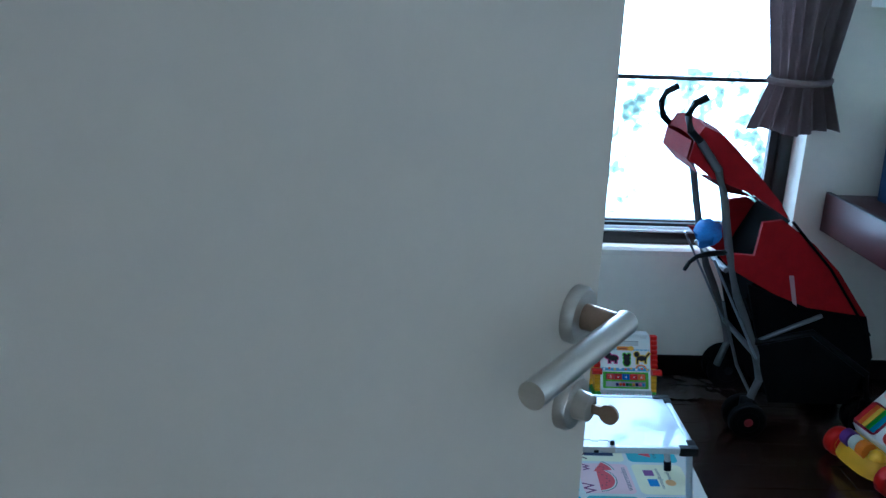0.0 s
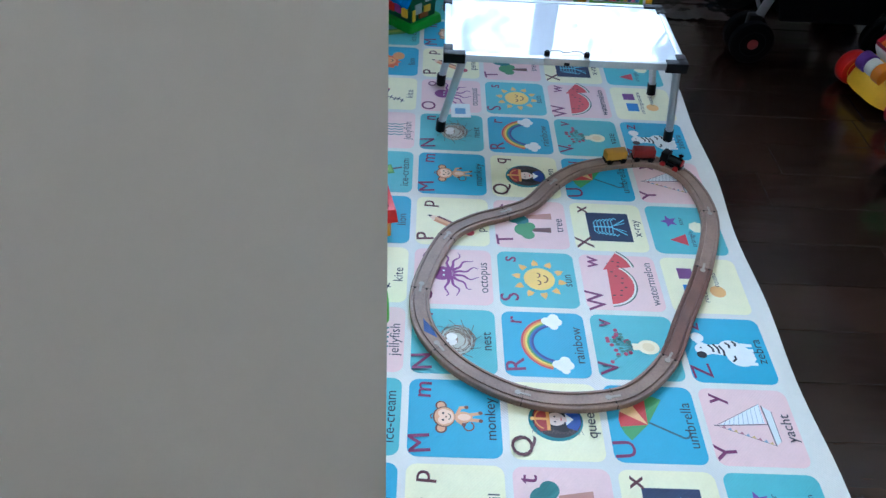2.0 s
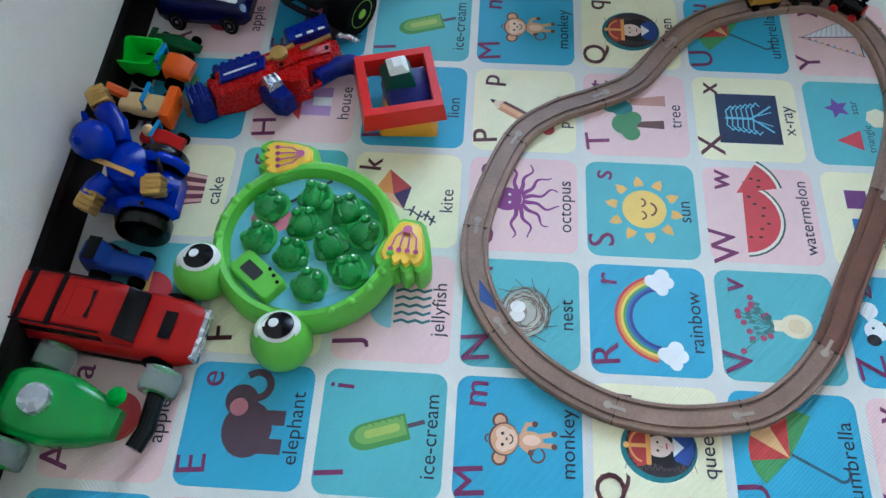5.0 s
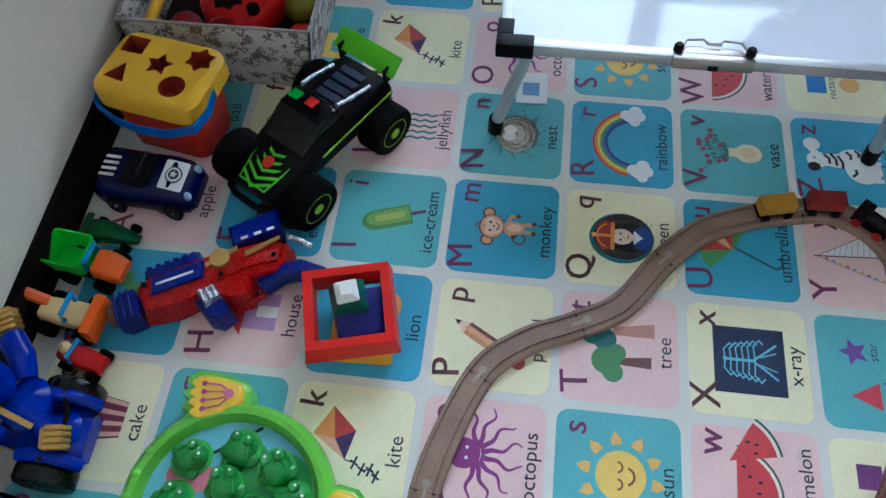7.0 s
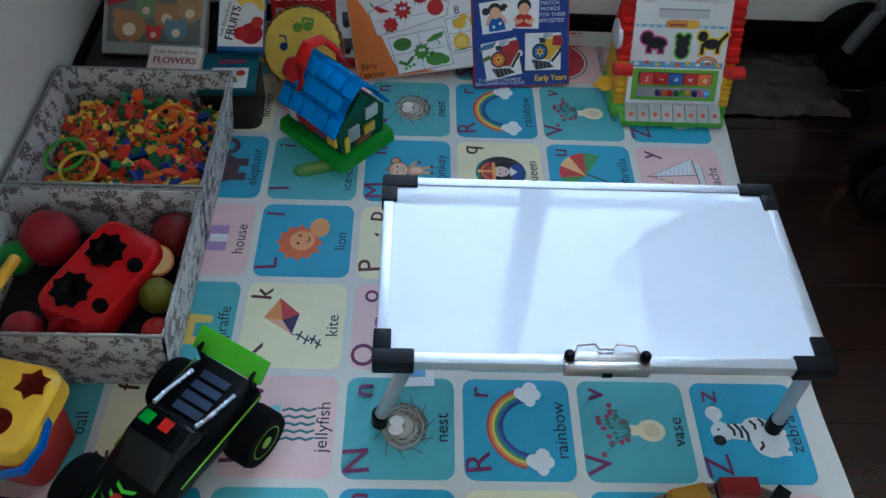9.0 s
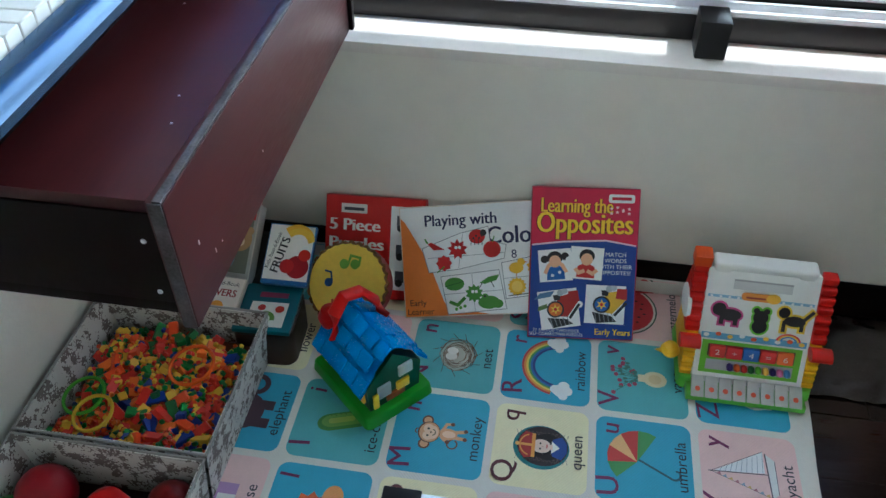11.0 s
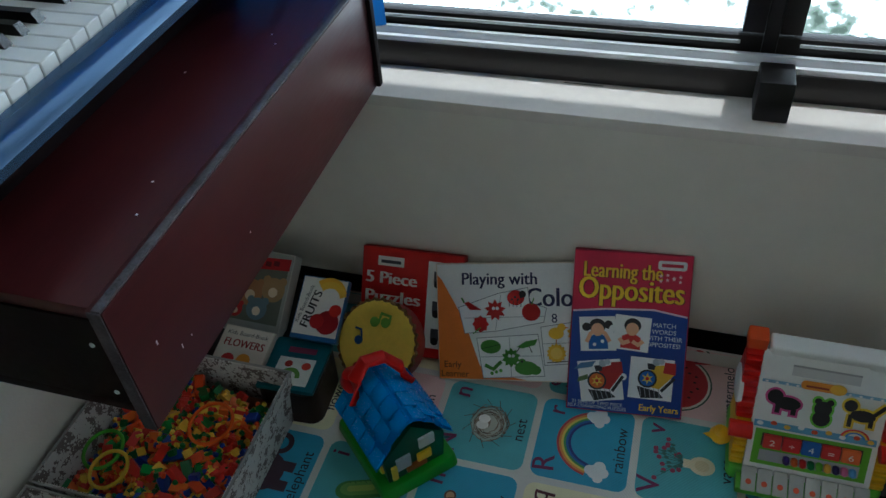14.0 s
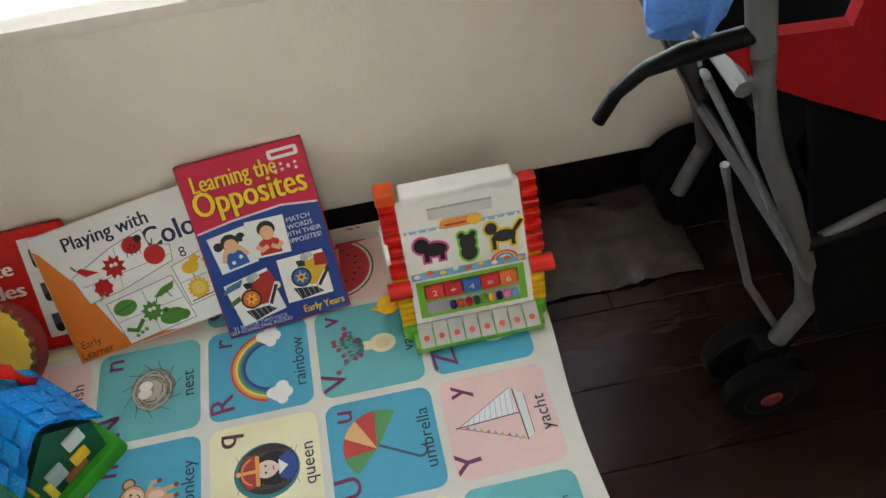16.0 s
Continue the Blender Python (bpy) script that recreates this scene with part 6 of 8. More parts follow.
for i in range(9):
    a = radians(-10 - i * 14 if i < 5 else 140 + (i - 5) * 14)
    part("knob", lathe([(0.0062, 0.044), (0.006, 0.049), (0.003, 0.052), (0, 0.0525)], 12, pose(0.1135 * math.cos(a), 0.1135 * math.sin(a), 0)), LIME, game)

# ---- stacking frames ----
st = thing("stacking_frame", "red square plastic frame with nested coloured pieces on a yellow base", "stacking toy", (0.388, 0.742, 0), 14)
part("base_piece", prism(rrect(0.085, 0.085, 0.006), 0.001, 0.034, pose(0.012, -0.012, 0, 0, 0, -12), 0.8), ink((236, 170, 50), 0.35), st)
b = bmesh.new()
for sgn, ax in ((1, 0), (-1, 0), (1, 1), (-1, 1)):
    o, i_ = 0.060, 0.042
    pts = [(-o, o), (o, o), (i_, i_), (-i_, i_)]
    R = Matrix.Rotation(radians(90 * (ax + (0 if sgn > 0 else 2))), 4, "Z")
    vs = []
    for (x, y), z in [(q, 0.034) for q in pts] + [(((-0.056, 0.056), (0.056, 0.056), (0.044, 0.044), (-0.044, 0.044))[k], 0.064) for k in range(4)]:
        vs.append(b.verts.new(R @ Vector((x, y, z))))
    for f in ((0, 1, 2, 3), (4, 5, 6, 7), (0, 1, 5, 4), (1, 2, 6, 5), (2, 3, 7, 6), (3, 0, 4, 7)):
        b.faces.new([vs[k] for k in f])
bmesh.ops.remove_doubles(b, verts=b.verts, dist=0.0005)
part("red_frame", b, ink((214, 48, 38), 0.3), st, "red square frame")
part("blue_piece", box((-0.03, -0.026, 0.02), (0.034, 0.034, 0.056), 0.003, pose(0.004, 0.002, 0, 14, 8, 6)), ink((28, 28, 110), 0.35), st)
gp_ = part("green_piece", prism(rrect(0.046, 0.046, 0.003), 0.052, 0.082, pose(0.0, 0.022, 0.004, 10, 0, 6), 0.62), ink((18, 92, 76), 0.35), st)
part("white_tip", prism(rrect(0.029, 0.029, 0.003), 0.0825, 0.092, pose(0.0, 0.022, 0.004, 10, 0, 6), 0.45), WHITEP, gp_)

# ---- toy blaster lying on its side ----
BR, BB, GOLD = ink((176, 18, 14), 0.26), ink((12, 34, 120), 0.28), mat("gold_plastic", (196, 158, 84), 0.3, 0.6, vary=0.15)
SILV = mat("silver_plastic", (198, 200, 206), 0.25, 0.7, vary=0.1)
gun = thing("toy_blaster", "red and blue plastic toy blaster lying on the mat", "toy blaster", (0.095, 0.722, 0), 29)
part("body", prism([(0.015, -0.022), (0.06, -0.03), (0.10, -0.024), (0.135, -0.05), (0.155, -0.05), (0.165, -0.026), (0.2, -0.03), (0.222, -0.012), (0.228, 0.01), (0.2, 0.022), (0.12, 0.03), (0.03, 0.028), (0.012, 0.02)], 0.004, 0.046, None, 0.93, 0.005), BR, gun)
part("muzzle", prism([(-0.018, -0.018), (-0.006, -0.026), (0.016, -0.024), (0.02, 0.0), (0.014, 0.024), (-0.008, 0.022), (-0.016, 0.01)], 0.004, 0.044, None, 0.92, 0.006), BB, gun, "dark blue muzzle")
part("muzzle_tip", prism([(-0.026, -0.012), (-0.018, -0.014), (-0.018, 0.014), (-0.026, 0.01)], 0.012, 0.034), mat("scuffed_tip", (120, 90, 66), 0.6, vary=0.5, scale=80), gun)
part("side_plate", prism([(0.035, -0.004), (0.105, -0.004), (0.112, 0.02), (0.04, 0.02)], 0.046, 0.0505, None, 0.95), BB, gun, "dark blue side plate")
part("name_bar", prism([(0.045, 0.006), (0.095, 0.006), (0.095, 0.0095), (0.045, 0.0095)], 0.0506, 0.0510), WHITEP, gun)
part("rail", prism([(0.03, 0.028), (0.11, 0.03), (0.11, 0.042), (0.032, 0.04)], 0.012, 0.04, None, 0.96, 0.002), BB, gun)
for i in range(6):
    part("rail_tooth", box((0.036 + 0.012 * i, 0.040, 0.014), (0.043 + 0.012 * i, 0.046, 0.038), 0.001), BB, gun)
part("clip_box", prism([(0.150, 0.024), (0.222, 0.03), (0.226, 0.062), (0.152, 0.058)], 0.006, 0.05, None, 0.95, 0.004), BB, gun, "dark blue top box")
for i in range(3):
    part("slot", box((0.166 + 0.018 * i, 0.030, 0.0505), (0.176 + 0.018 * i, 0.034, 0.0515)), WHITEP, gun)
part("emblem", lathe([(0.013, 0.046), (0.013, 0.052), (0.009, 0.0535), (0.0, 0.0535)], 20, pose(0.132, 0.014, 0)), GOLD, gun, "gold round emblem")
part("gold_bar", prism([(0.112, 0.008), (0.158, 0.018), (0.158, 0.024), (0.112, 0.014)], 0.046, 0.0505), GOLD, gun)
part("gold_trim", prism([(0.165, 0.004), (0.215, 0.012), (0.215, 0.018), (0.165, 0.012)], 0.046, 0.0495), GOLD, gun)
part("fore_grip", prism([(0.082, -0.024), (0.118, -0.024), (0.128, -0.062), (0.108, -0.07), (0.094, -0.06)], 0.008, 0.042, None, 0.92, 0.005), BB, gun)
fg = part("grip_cap", prism([(0.09, -0.022), (0.116, -0.018), (0.12, -0.04), (0.096, -0.046)], 0.042, 0.052, None, 0.9, 0.003), SILV, gun, "silver ribbed grip")
for i in range(3):
    part("rib", tube([(0.096 + 0.008 * i, -0.024, 0.052), (0.099 + 0.008 * i, -0.042, 0.052)], 0.0028, 8), SILV, fg)
part("trigger_guard", tube([(0.140, -0.03, 0.024), (0.15, -0.052, 0.024), (0.17, -0.048, 0.024), (0.176, -0.026, 0.024)], 0.004, 8), BR, gun)
part("trigger", box((0.152, -0.04, 0.016), (0.158, -0.024, 0.032), 0.002), ink((220, 90, 40), 0.35), gun)
part("grip", tube([(0.17, -0.036, 0.024), (0.20, -0.026, 0.024), (0.225, -0.03, 0.024), (0.25, -0.05, 0.022)], [0.014, 0.016, 0.016, 0.014], 12), BB, gun, "dark blue grip")
for i in range(5):
    part("body_rib", box((0.030 + 0.015 * i, -0.027, 0.0445), (0.036 + 0.015 * i, -0.009, 0.0485), 0.0012), BR, gun)
for i in range(4):
    part("grip_groove", box((0.058 + 0.012 * i, 0.0215, 0.0450), (0.0615 + 0.012 * i, 0.0275, 0.0475), 0.0008), BB, gun)
part("cover_plate", prism([(0.118, -0.016), (0.160, -0.012), (0.205, -0.018), (0.214, 0.000), (0.165, 0.002), (0.120, -0.004)], 0.0455, 0.0498, None, 0.94, 0.0015), BR, gun)
for x, y in ((0.128, -0.010), (0.200, -0.008), (0.030, 0.014), (0.218, 0.008)):
    part("screw_boss", lathe([(0.0036, 0.0455), (0.0034, 0.0512), (0.0016, 0.0512), (0.0014, 0.0502)], 12, pose(x, y, 0)), BLACKP, gun)
for i in range(3):
    part("muzzle_ring", tube([(-0.012 + 0.009 * i, -0.020, 0.0435), (-0.012 + 0.009 * i, 0.0, 0.0465), (-0.012 + 0.009 * i, 0.019, 0.0435)], 0.0018, 8), BB, gun)
part("silver_wing", tube([(0.226, 0.014, 0.044), (0.24, 0.0, 0.046), (0.25, -0.012, 0.044)], 0.004, 8), SILV, gun)


# ---- toy vehicles ----
def wheel(parent, x, y, z, r, w, rim, tyre=None):
    t = part("wheel", lathe([(r * 0.55, -w / 2), (r * 0.93, -w / 2), (r, -w * 0.36), (r, w * 0.36), (r * 0.93, w / 2), (r * 0.55, w / 2)], 24, pose(x, y, z, 90, 0, 0)), tyre or RUBBER, parent)
    for s in (-1, 1):
        part("rim", lathe([(r * 0.66, 0), (r * 0.6, w * 0.04), (r * 0.28, -w * 0.1), (r * 0.2, w * 0.06), (0.0, w * 0.07)], 18, pose(x, y + s * w * 0.47, z, -90 * s, 0, 0)), rim, t)
    return t


def loft(sections, material, name, parent, label="", m=None):
    """A rounded body: (x, half width, z low, z high) from tail to nose, eased between the sections."""
    fine = []
    for k in range(len(sections) - 1):
        a, b, c, d = (Vector(sections[min(max(k + i, 0), len(sections) - 1)]) for i in (-1, 0, 1, 2))
        for i in range(3):
            f = i / 3
            q = 0.5 * ((2 * b) + (c - a) * f + (2 * a - 5 * b + 4 * c - d) * f * f + (3 * b - a - 3 * c + d) * f ** 3)
            q.x = b.x + (c.x - b.x) * f
            fine.append(q)
    fine.append(Vector(sections[-1]))
    bm = bmesh.new()
    rings = []
    for x, w, z0, z1 in fine:
        h = z1 - z0
        pr = [(-w * 0.94, z0), (-w, z0 + h * 0.12), (-w, z0 + h * 0.5), (-w * 0.97, z0 + h * 0.68), (-w * 0.89, z0 + h * 0.86), (-w * 0.76, z0 + h * 0.96), (-w * 0.52, z1), (0.0, z1 + h * 0.004)]
        pr += [(-y, z) for y, z in pr[-2::-1]]
        rings.append([bm.verts.new((x, y, z)) for y, z in pr])
    n = len(rings[0])
    for a, b in zip(rings, rings[1:]):
        for i in range(n):
            bm.faces.new((a[i], a[(i + 1) % n], b[(i + 1) % n], b[i]))
    bm.faces.new(rings[0][::-1]), bm.faces.new(rings[-1])
    if m is not None:
        bm.transform(m)
    return part(name, bm, material, parent, label)


GRIM = ink((150, 200, 40), 0.35)
tr = thing("toy_truck", "black and green remote control monster truck", "toy truck", (0.284, 1.012, 0), 239)
tr.scale = (1.0, 0.97, 0.88)
BLK2 = mat("truck_black", (6, 6, 8), 0.34, vary=0.2)
BLK2.node_tree.nodes["Principled BSDF"].inputs["Specular IOR Level"].default_value = 0.12
part("chassis", box((-0.085, -0.03, 0.032), (0.095, 0.03, 0.052), 0.004), BLACKP, tr)
bodyt = loft([(-0.125, 0.050, 0.062, 0.098), (-0.10, 0.056, 0.058, 0.104), (-0.03, 0.056, 0.055, 0.106), (0.0, 0.055, 0.055, 0.110), (0.045, 0.054, 0.055, 0.094), (0.09, 0.048, 0.055, 0.080), (0.125, 0.036, 0.055, 0.066)], BLK2, "body", tr)
loft([(-0.04, 0.042, 0.100, 0.106), (-0.025, 0.044, 0.100, 0.128), (0.015, 0.042, 0.100, 0.128), (0.052, 0.038, 0.090, 0.096)], BLACKG, "cabin", tr, "glossy black cabin")
part("roof_panel", box((-0.022, -0.036, 0.128), (0.012, 0.036, 0.1305), 0.002), BLK2, tr)
sp = part("spoiler", box((-0.017, -0.058, -0.002), (0.017, 0.058, 0.002), 0.0015, pose(-0.134, 0, 0.124, 0, 42, 0)), ink((110, 200, 30), 0.35), tr, "bright green spoiler")
for s in (-1, 1):
    part("spoiler_post", box((-0.13, s * 0.044 - 0.002, 0.095), (-0.118, s * 0.044 + 0.002, 0.124)), BLACKP, sp)
    part("roll_bar", tube([(-0.095, s * 0.036, 0.106), (-0.05, s * 0.036, 0.121), (-0.03, s * 0.034, 0.127)], 0.0034, 8), SILV, tr)
    part("side_stripe", box((-0.12, s * 0.0563 - 0.0006, 0.082), (0.03, s * 0.0563 + 0.0006, 0.086), 0, pose(0, 0, 0)), GRIM, tr)
for k in range(4):
    part("bed_slat", box((-0.105 + 0.017 * k, -0.022, 0.1045), (-0.093 + 0.017 * k, 0.022, 0.108), 0.001), mat("blue_grey_slat", (44, 58, 84), 0.4), tr)
q = Print(0.0003, 0.3)
for k in range(5):
    x = 0.055 + 0.013 * k
    w_ = 0.036 - 0.003 * k
    q.line([(x, -w_), (x + 0.014, 0), (x, w_)], 0.0042, (96, 190, 40))
q.line([(0.05, -0.038), (0.118, -0.024), (0.118, 0.024), (0.05, 0.038)], 0.0025, (96, 190, 40)).circle(0.082, 0, 0.009, (196, 60, 44))
hood = part("hood_print", q.mesh("hood_print"), None, tr, "green chevron print on the hood")
for v in hood.data.vertices:
    t = (v.co.x - 0.045) / 0.08
    v.co.z += 0.0968 - 0.0275 * t - 0.5 * max(0, abs(v.co.y) - 0.024)
part("badge", box((-0.02, -0.004, 0.1306), (-0.004, 0.012, 0.1312)), ink((196, 50, 40), 0.3), tr)
part("badge", box((-0.018, -0.034, 0.1306), (-0.002, -0.016, 0.1312)), ink((40, 150, 50), 0.3), tr)
part("bumper", tube([(0.128, -0.04, 0.05), (0.136, -0.02, 0.052), (0.136, 0.02, 0.052), (0.128, 0.04, 0.05)], 0.005, 10), BLACKP, tr)
for x in (-0.084, 0.082):
    for s in (-1, 1):
        wheel(tr, x, s * 0.068, 0.041, 0.041, 0.042, GRIM)
        part("axle", tube([(x, 0.0, 0.044), (x, s * 0.05, 0.041)], 0.006, 8), BLACKP, tr)
        part("shock", tube([(x * 0.8, s * 0.034, 0.07), (x, s * 0.046, 0.046)], 0.006, 8), SILV, tr)

car = thing("toy_car", "dark blue open toy sports car, white bonnet print", "toy car", (0.066, 0.922, 0), -3)
car.scale = (0.92, 1.12, 1.3)
NAV = mat("car_navy", (3, 9, 62), 0.16, vary=0.1)
NAV.node_tree.nodes["Principled BSDF"].inputs["Specular IOR Level"].default_value = 0.28
loft([(-0.078, 0.030, 0.014, 0.040), (-0.066, 0.035, 0.012, 0.046), (-0.03, 0.036, 0.012, 0.044), (0.0, 0.036, 0.012, 0.042), (0.04, 0.036, 0.012, 0.042), (0.07, 0.032, 0.012, 0.034), (0.080, 0.024, 0.014, 0.026)], NAV, "body", car)
part("cockpit", prism(rrect(0.045, 0.05, 0.01), 0.0405, 0.0452, pose(-0.012, 0, 0)), BLACKP, car, "black open cockpit")
part("windscreen", prism(rrect(0.004, 0.046, 0.0015), 0.042, 0.056, pose(0.014, 0, 0, 0, -20, 0)), mat("tinted_screen", (30, 34, 48), 0.1), car)
for k in range(4):
    part("tail_stripe", box((-0.068 + 0.0, -0.016 + 0.009 * k, 0.0458), (-0.044, -0.012 + 0.009 * k, 0.0468)), WHITEP, car)
q = Print(0.0003, 0.3)
q.poly(rrect(0.036, 0.044, 0.003, 4, 0.044, 0), (236, 236, 236)).circle(0.044, 0, 0.0125, (40, 44, 60)).circle(0.044, 0, 0.0105, (232, 232, 232)).circle(0.044, 0, 0.0075, (40, 44, 60)).poly(star(5, 0.006, 0.0025, 0.044, 0), (240, 240, 240))
hp = part("bonnet_print", q.mesh("bonnet_print"), None, car)
for v in hp.data.vertices:
    v.co.z += 0.0432 - max(0, v.co.x - 0.04) * 0.22
for s in (-1, 1):
    part("headlight", lathe([(0.006, 0), (0.004, 0.003), (0, 0.004)], 14, pose(0.071, s * 0.021, 0.032, 0, 40, 0)), mat("headlamp_glass", (150, 176, 206), 0.1), car)
    for x in (-0.046, 0.046):
        wheel(car, x, s * 0.033, 0.0145, 0.0145, 0.009, SILV)

gcar = thing("toy_car", "small dark green toy racing car", "toy car", (0.028, 0.842, 0), -8)
loft([(-0.036, 0.012, 0.008, 0.022), (-0.02, 0.016, 0.006, 0.02), (0.0, 0.014, 0.006, 0.024), (0.02, 0.011, 0.006, 0.017), (0.04, 0.007, 0.007, 0.012)], ink((18, 84, 44), 0.3), "body", gcar)
part("wing", box((-0.042, -0.018, 0.022), (-0.032, 0.018, 0.025), 0.001), ink((18, 84, 44), 0.3), gcar)
for x in (-0.024, 0.026):
    for s in (-1, 1):
        wheel(gcar, x, s * 0.017, 0.008, 0.008, 0.007, BLACKP)

ORNG = ink((236, 112, 34), 0.32)
LBLU = ink((60, 150, 210), 0.32)
CRM = ink((236, 206, 150), 0.4)


def tub(w, d, r, z0, z1, flare, t, m):
    """An open tray with a rounded floor plan and walls of thickness t."""
    bm = bmesh.new()
    rings = []
    for k, e, z in ((1.0, 0, z0), (flare, 0, z1), (flare, t, z1), (1.0, t, z0 + t)):
        rings.append([bm.verts.new(m @ Vector((x, y, z))) for x, y in rrect(w * k - 2 * e, d * k - 2 * e, r)])
    n = len(rings[0])
    for a, b in zip(rings, rings[1:]):
        for i in range(n):
            bm.faces.new((a[i], a[(i + 1) % n], b[(i + 1) % n], b[i]))
    bm.faces.new(rings[0][::-1]), bm.faces.new(rings[-1])
    return bm


def work_toy(label, x, y, a, kind):
    ob = thing("toy_digger" if kind else "toy_dump_truck", label, "toy vehicle", (x, y, 0), a)
    ob.scale = (1.14, 1.2, 1.14)
    part("chassis", box((-0.035, -0.015, 0.010), (0.035, 0.015, 0.020), 0.002), BLACKP, ob)
    if kind == 0:
        part("bucket", tub(0.048, 0.036, 0.007, 0.020, 0.048, 1.22, 0.0025, pose(-0.020, 0, 0, 0, -6, 0)), ink((84, 214, 64), 0.3), ob, "bright green open tipper")
        loft([(0.012, 0.016, 0.018, 0.040), (0.030, 0.017, 0.018, 0.036), (0.045, 0.014, 0.018, 0.028)], ORNG, "cab", ob)
    else:
        loft([(-0.030, 0.013, 0.018, 0.034), (0.0, 0.015, 0.018, 0.032), (0.026, 0.015, 0.018, 0.030)], CRM, "cab", ob)
        part("shovel", box((0.028, -0.024, 0.010), (0.042, 0.024, 0.040), 0.004), ORNG, ob)
        part("arm", tube([(-0.025, 0.006, 0.03), (-0.05, 0.006, 0.046), (-0.066, 0.006, 0.03)], 0.007, 8), ORNG, ob)
    part("frame", tube([(0.006, -0.013, 0.034), (0.008, -0.013, 0.050), (0.008, 0.013, 0.050), (0.006, 0.013, 0.034)], 0.0032, 8), LBLU, ob, "blue roll frame")
    for xx in (-0.022, 0.024):
        for s in (-1, 1):
            wheel(ob, xx, s * 0.019, 0.0125, 0.0125, 0.010, BLACKP)


work_toy("small toy dump truck with green tipper, orange cab", 0.022, 0.785, -10, 0)
work_toy("small orange and cream toy digger", 0.018, 0.708, -6, 1)
rc = thing("toy_car", "small red toy buggy with blue frame", "toy car", (0.055, 0.652, 0), -15)
loft([(-0.03, 0.013, 0.012, 0.030), (0.0, 0.015, 0.012, 0.028), (0.03, 0.012, 0.012, 0.022)], ink((196, 34, 34), 0.3), "body", rc)
part("frame", tube([(-0.008, -0.013, 0.028), (-0.006, -0.013, 0.044), (-0.006, 0.013, 0.044), (-0.008, 0.013, 0.028)], 0.003, 8), LBLU, rc)
part("driver", lathe([(0.0, 0.026), (0.008, 0.030), (0.008, 0.038), (0.0, 0.044)], 12, pose(-0.02, 0, 0)), CRM, rc)
for x in (-0.02, 0.02):
    for s in (-1, 1):
        wheel(rc, x, s * 0.016, 0.010, 0.010, 0.009, BLACKP)

# trike with a plain doll on it
tk = thing("toy_trike", "shiny blue toy motor trike with big black wheels", "toy vehicle", (0.050, 0.548, 0))
TBL = mat("trike_blue", (0, 38, 160), 0.1, vary=0.1)
TBL.node_tree.nodes["Principled BSDF"].inputs["Specular IOR Level"].default_value = 0.3
loft([(-0.06, 0.020, 0.014, 0.044), (-0.03, 0.026, 0.014, 0.055), (0.01, 0.034, 0.014, 0.058), (0.04, 0.036, 0.016, 0.054), (0.058, 0.028, 0.02, 0.044)], TBL, "body", tk)
for y in (-0.051, 0.050):
    wheel(tk, 0.021, y, 0.036, 0.036, 0.024, BLACKG, BLACKG)
    part("mudguard", tube([(0.021 + 0.041 * math.cos(a), y * 0.72, 0.036 + 0.041 * math.sin(a)) for a in (0.2, 0.7, 1.2, 1.7, 2.2)], 0.008, 10, flat=0.7), TBL, tk)
wheel(tk, -0.045, 0.0, 0.024, 0.024, 0.018, BLACKG, BLACKG)
part("tank", lathe([(0.0, 0.0), (0.02, 0.004), (0.022, 0.012), (0.012, 0.02), (0, 0.022)], 18, pose(0.030, 0, 0.048), 1.2, 1.1), TBL, tk)
part("handlebar", tube([(0.028, -0.044, 0.078), (0.04, -0.012, 0.072), (0.04, 0.012, 0.072), (0.028, 0.044, 0.078)], 0.0035, 8), BLACKP, tk)
doll = bmesh.new()
add_lathe(doll, [(0.018, 0.045), (0.024, 0.055), (0.031, 0.075), (0.029, 0.088), (0.014, 0.097), (0, 0.099)], 20, pose(0.034, 0.566, 0, 0, 8, 0), 0.85, 1.1)
add_lathe(doll, [(0.0, -0.028), (0.018, -0.022), (0.026, -0.006), (0.0265, 0.006), (0.021, 0.019), (0.009, 0.027), (0.0, 0.029)], 22, pose(0.010, 0.576, 0.115, 0, -20, 0))
for sy in (-1, 1):
    add_lathe(doll, [(0.005, 0.0), (0.003, 0.012), (0.0, 0.015)], 8, pose(0.004, 0.576 + sy * 0.018, 0.134, -12 * sy, 0, 0))
add_tube(doll, [(0.034, 0.594, 0.086), (0.022, 0.618, 0.094), (0.002, 0.640, 0.098)], [0.013, 0.0165, 0.0155], 14)
add_tube(doll, [(0.048, 0.556, 0.084), (0.066, 0.546, 0.08), (0.080, 0.536, 0.078)], [0.012, 0.0135, 0.012], 14)
add_tube(doll, [(0.026, 0.540, 0.084), (0.016, 0.526, 0.082), (0.010, 0.514, 0.078)], [0.012, 0.014, 0.015], 14)
for sy in (-1, 1):
    add_tube(doll, [(0.030, 0.566 + sy * 0.012, 0.05), (0.054, 0.560 + sy * 0.02, 0.062), (0.066, 0.556 + sy * 0.022, 0.04)], [0.013, 0.013, 0.011], 12)
blue_faces = len(doll.faces)
for (x, y, z), a in (((-0.010, 0.656, 0.100), 35), ((0.089, 0.531, 0.080), 10), ((0.010, 0.506, 0.076), -20)):
    m = pose(x, y, z, 12, 0, a)
    add_box(doll, (-0.014, -0.013, -0.011), (0.012, 0.013, 0.012), 0.005, m)
    for k in range(4):
        add_tube(doll, [m @ Vector((-0.006, -0.011 + 0.0072 * k, 0.0125)), m @ Vector((0.011, -0.011 + 0.0072 * k, 0.011)), m @ Vector((0.014, -0.011 + 0.0072 * k, -0.004))], 0.0037, 8)
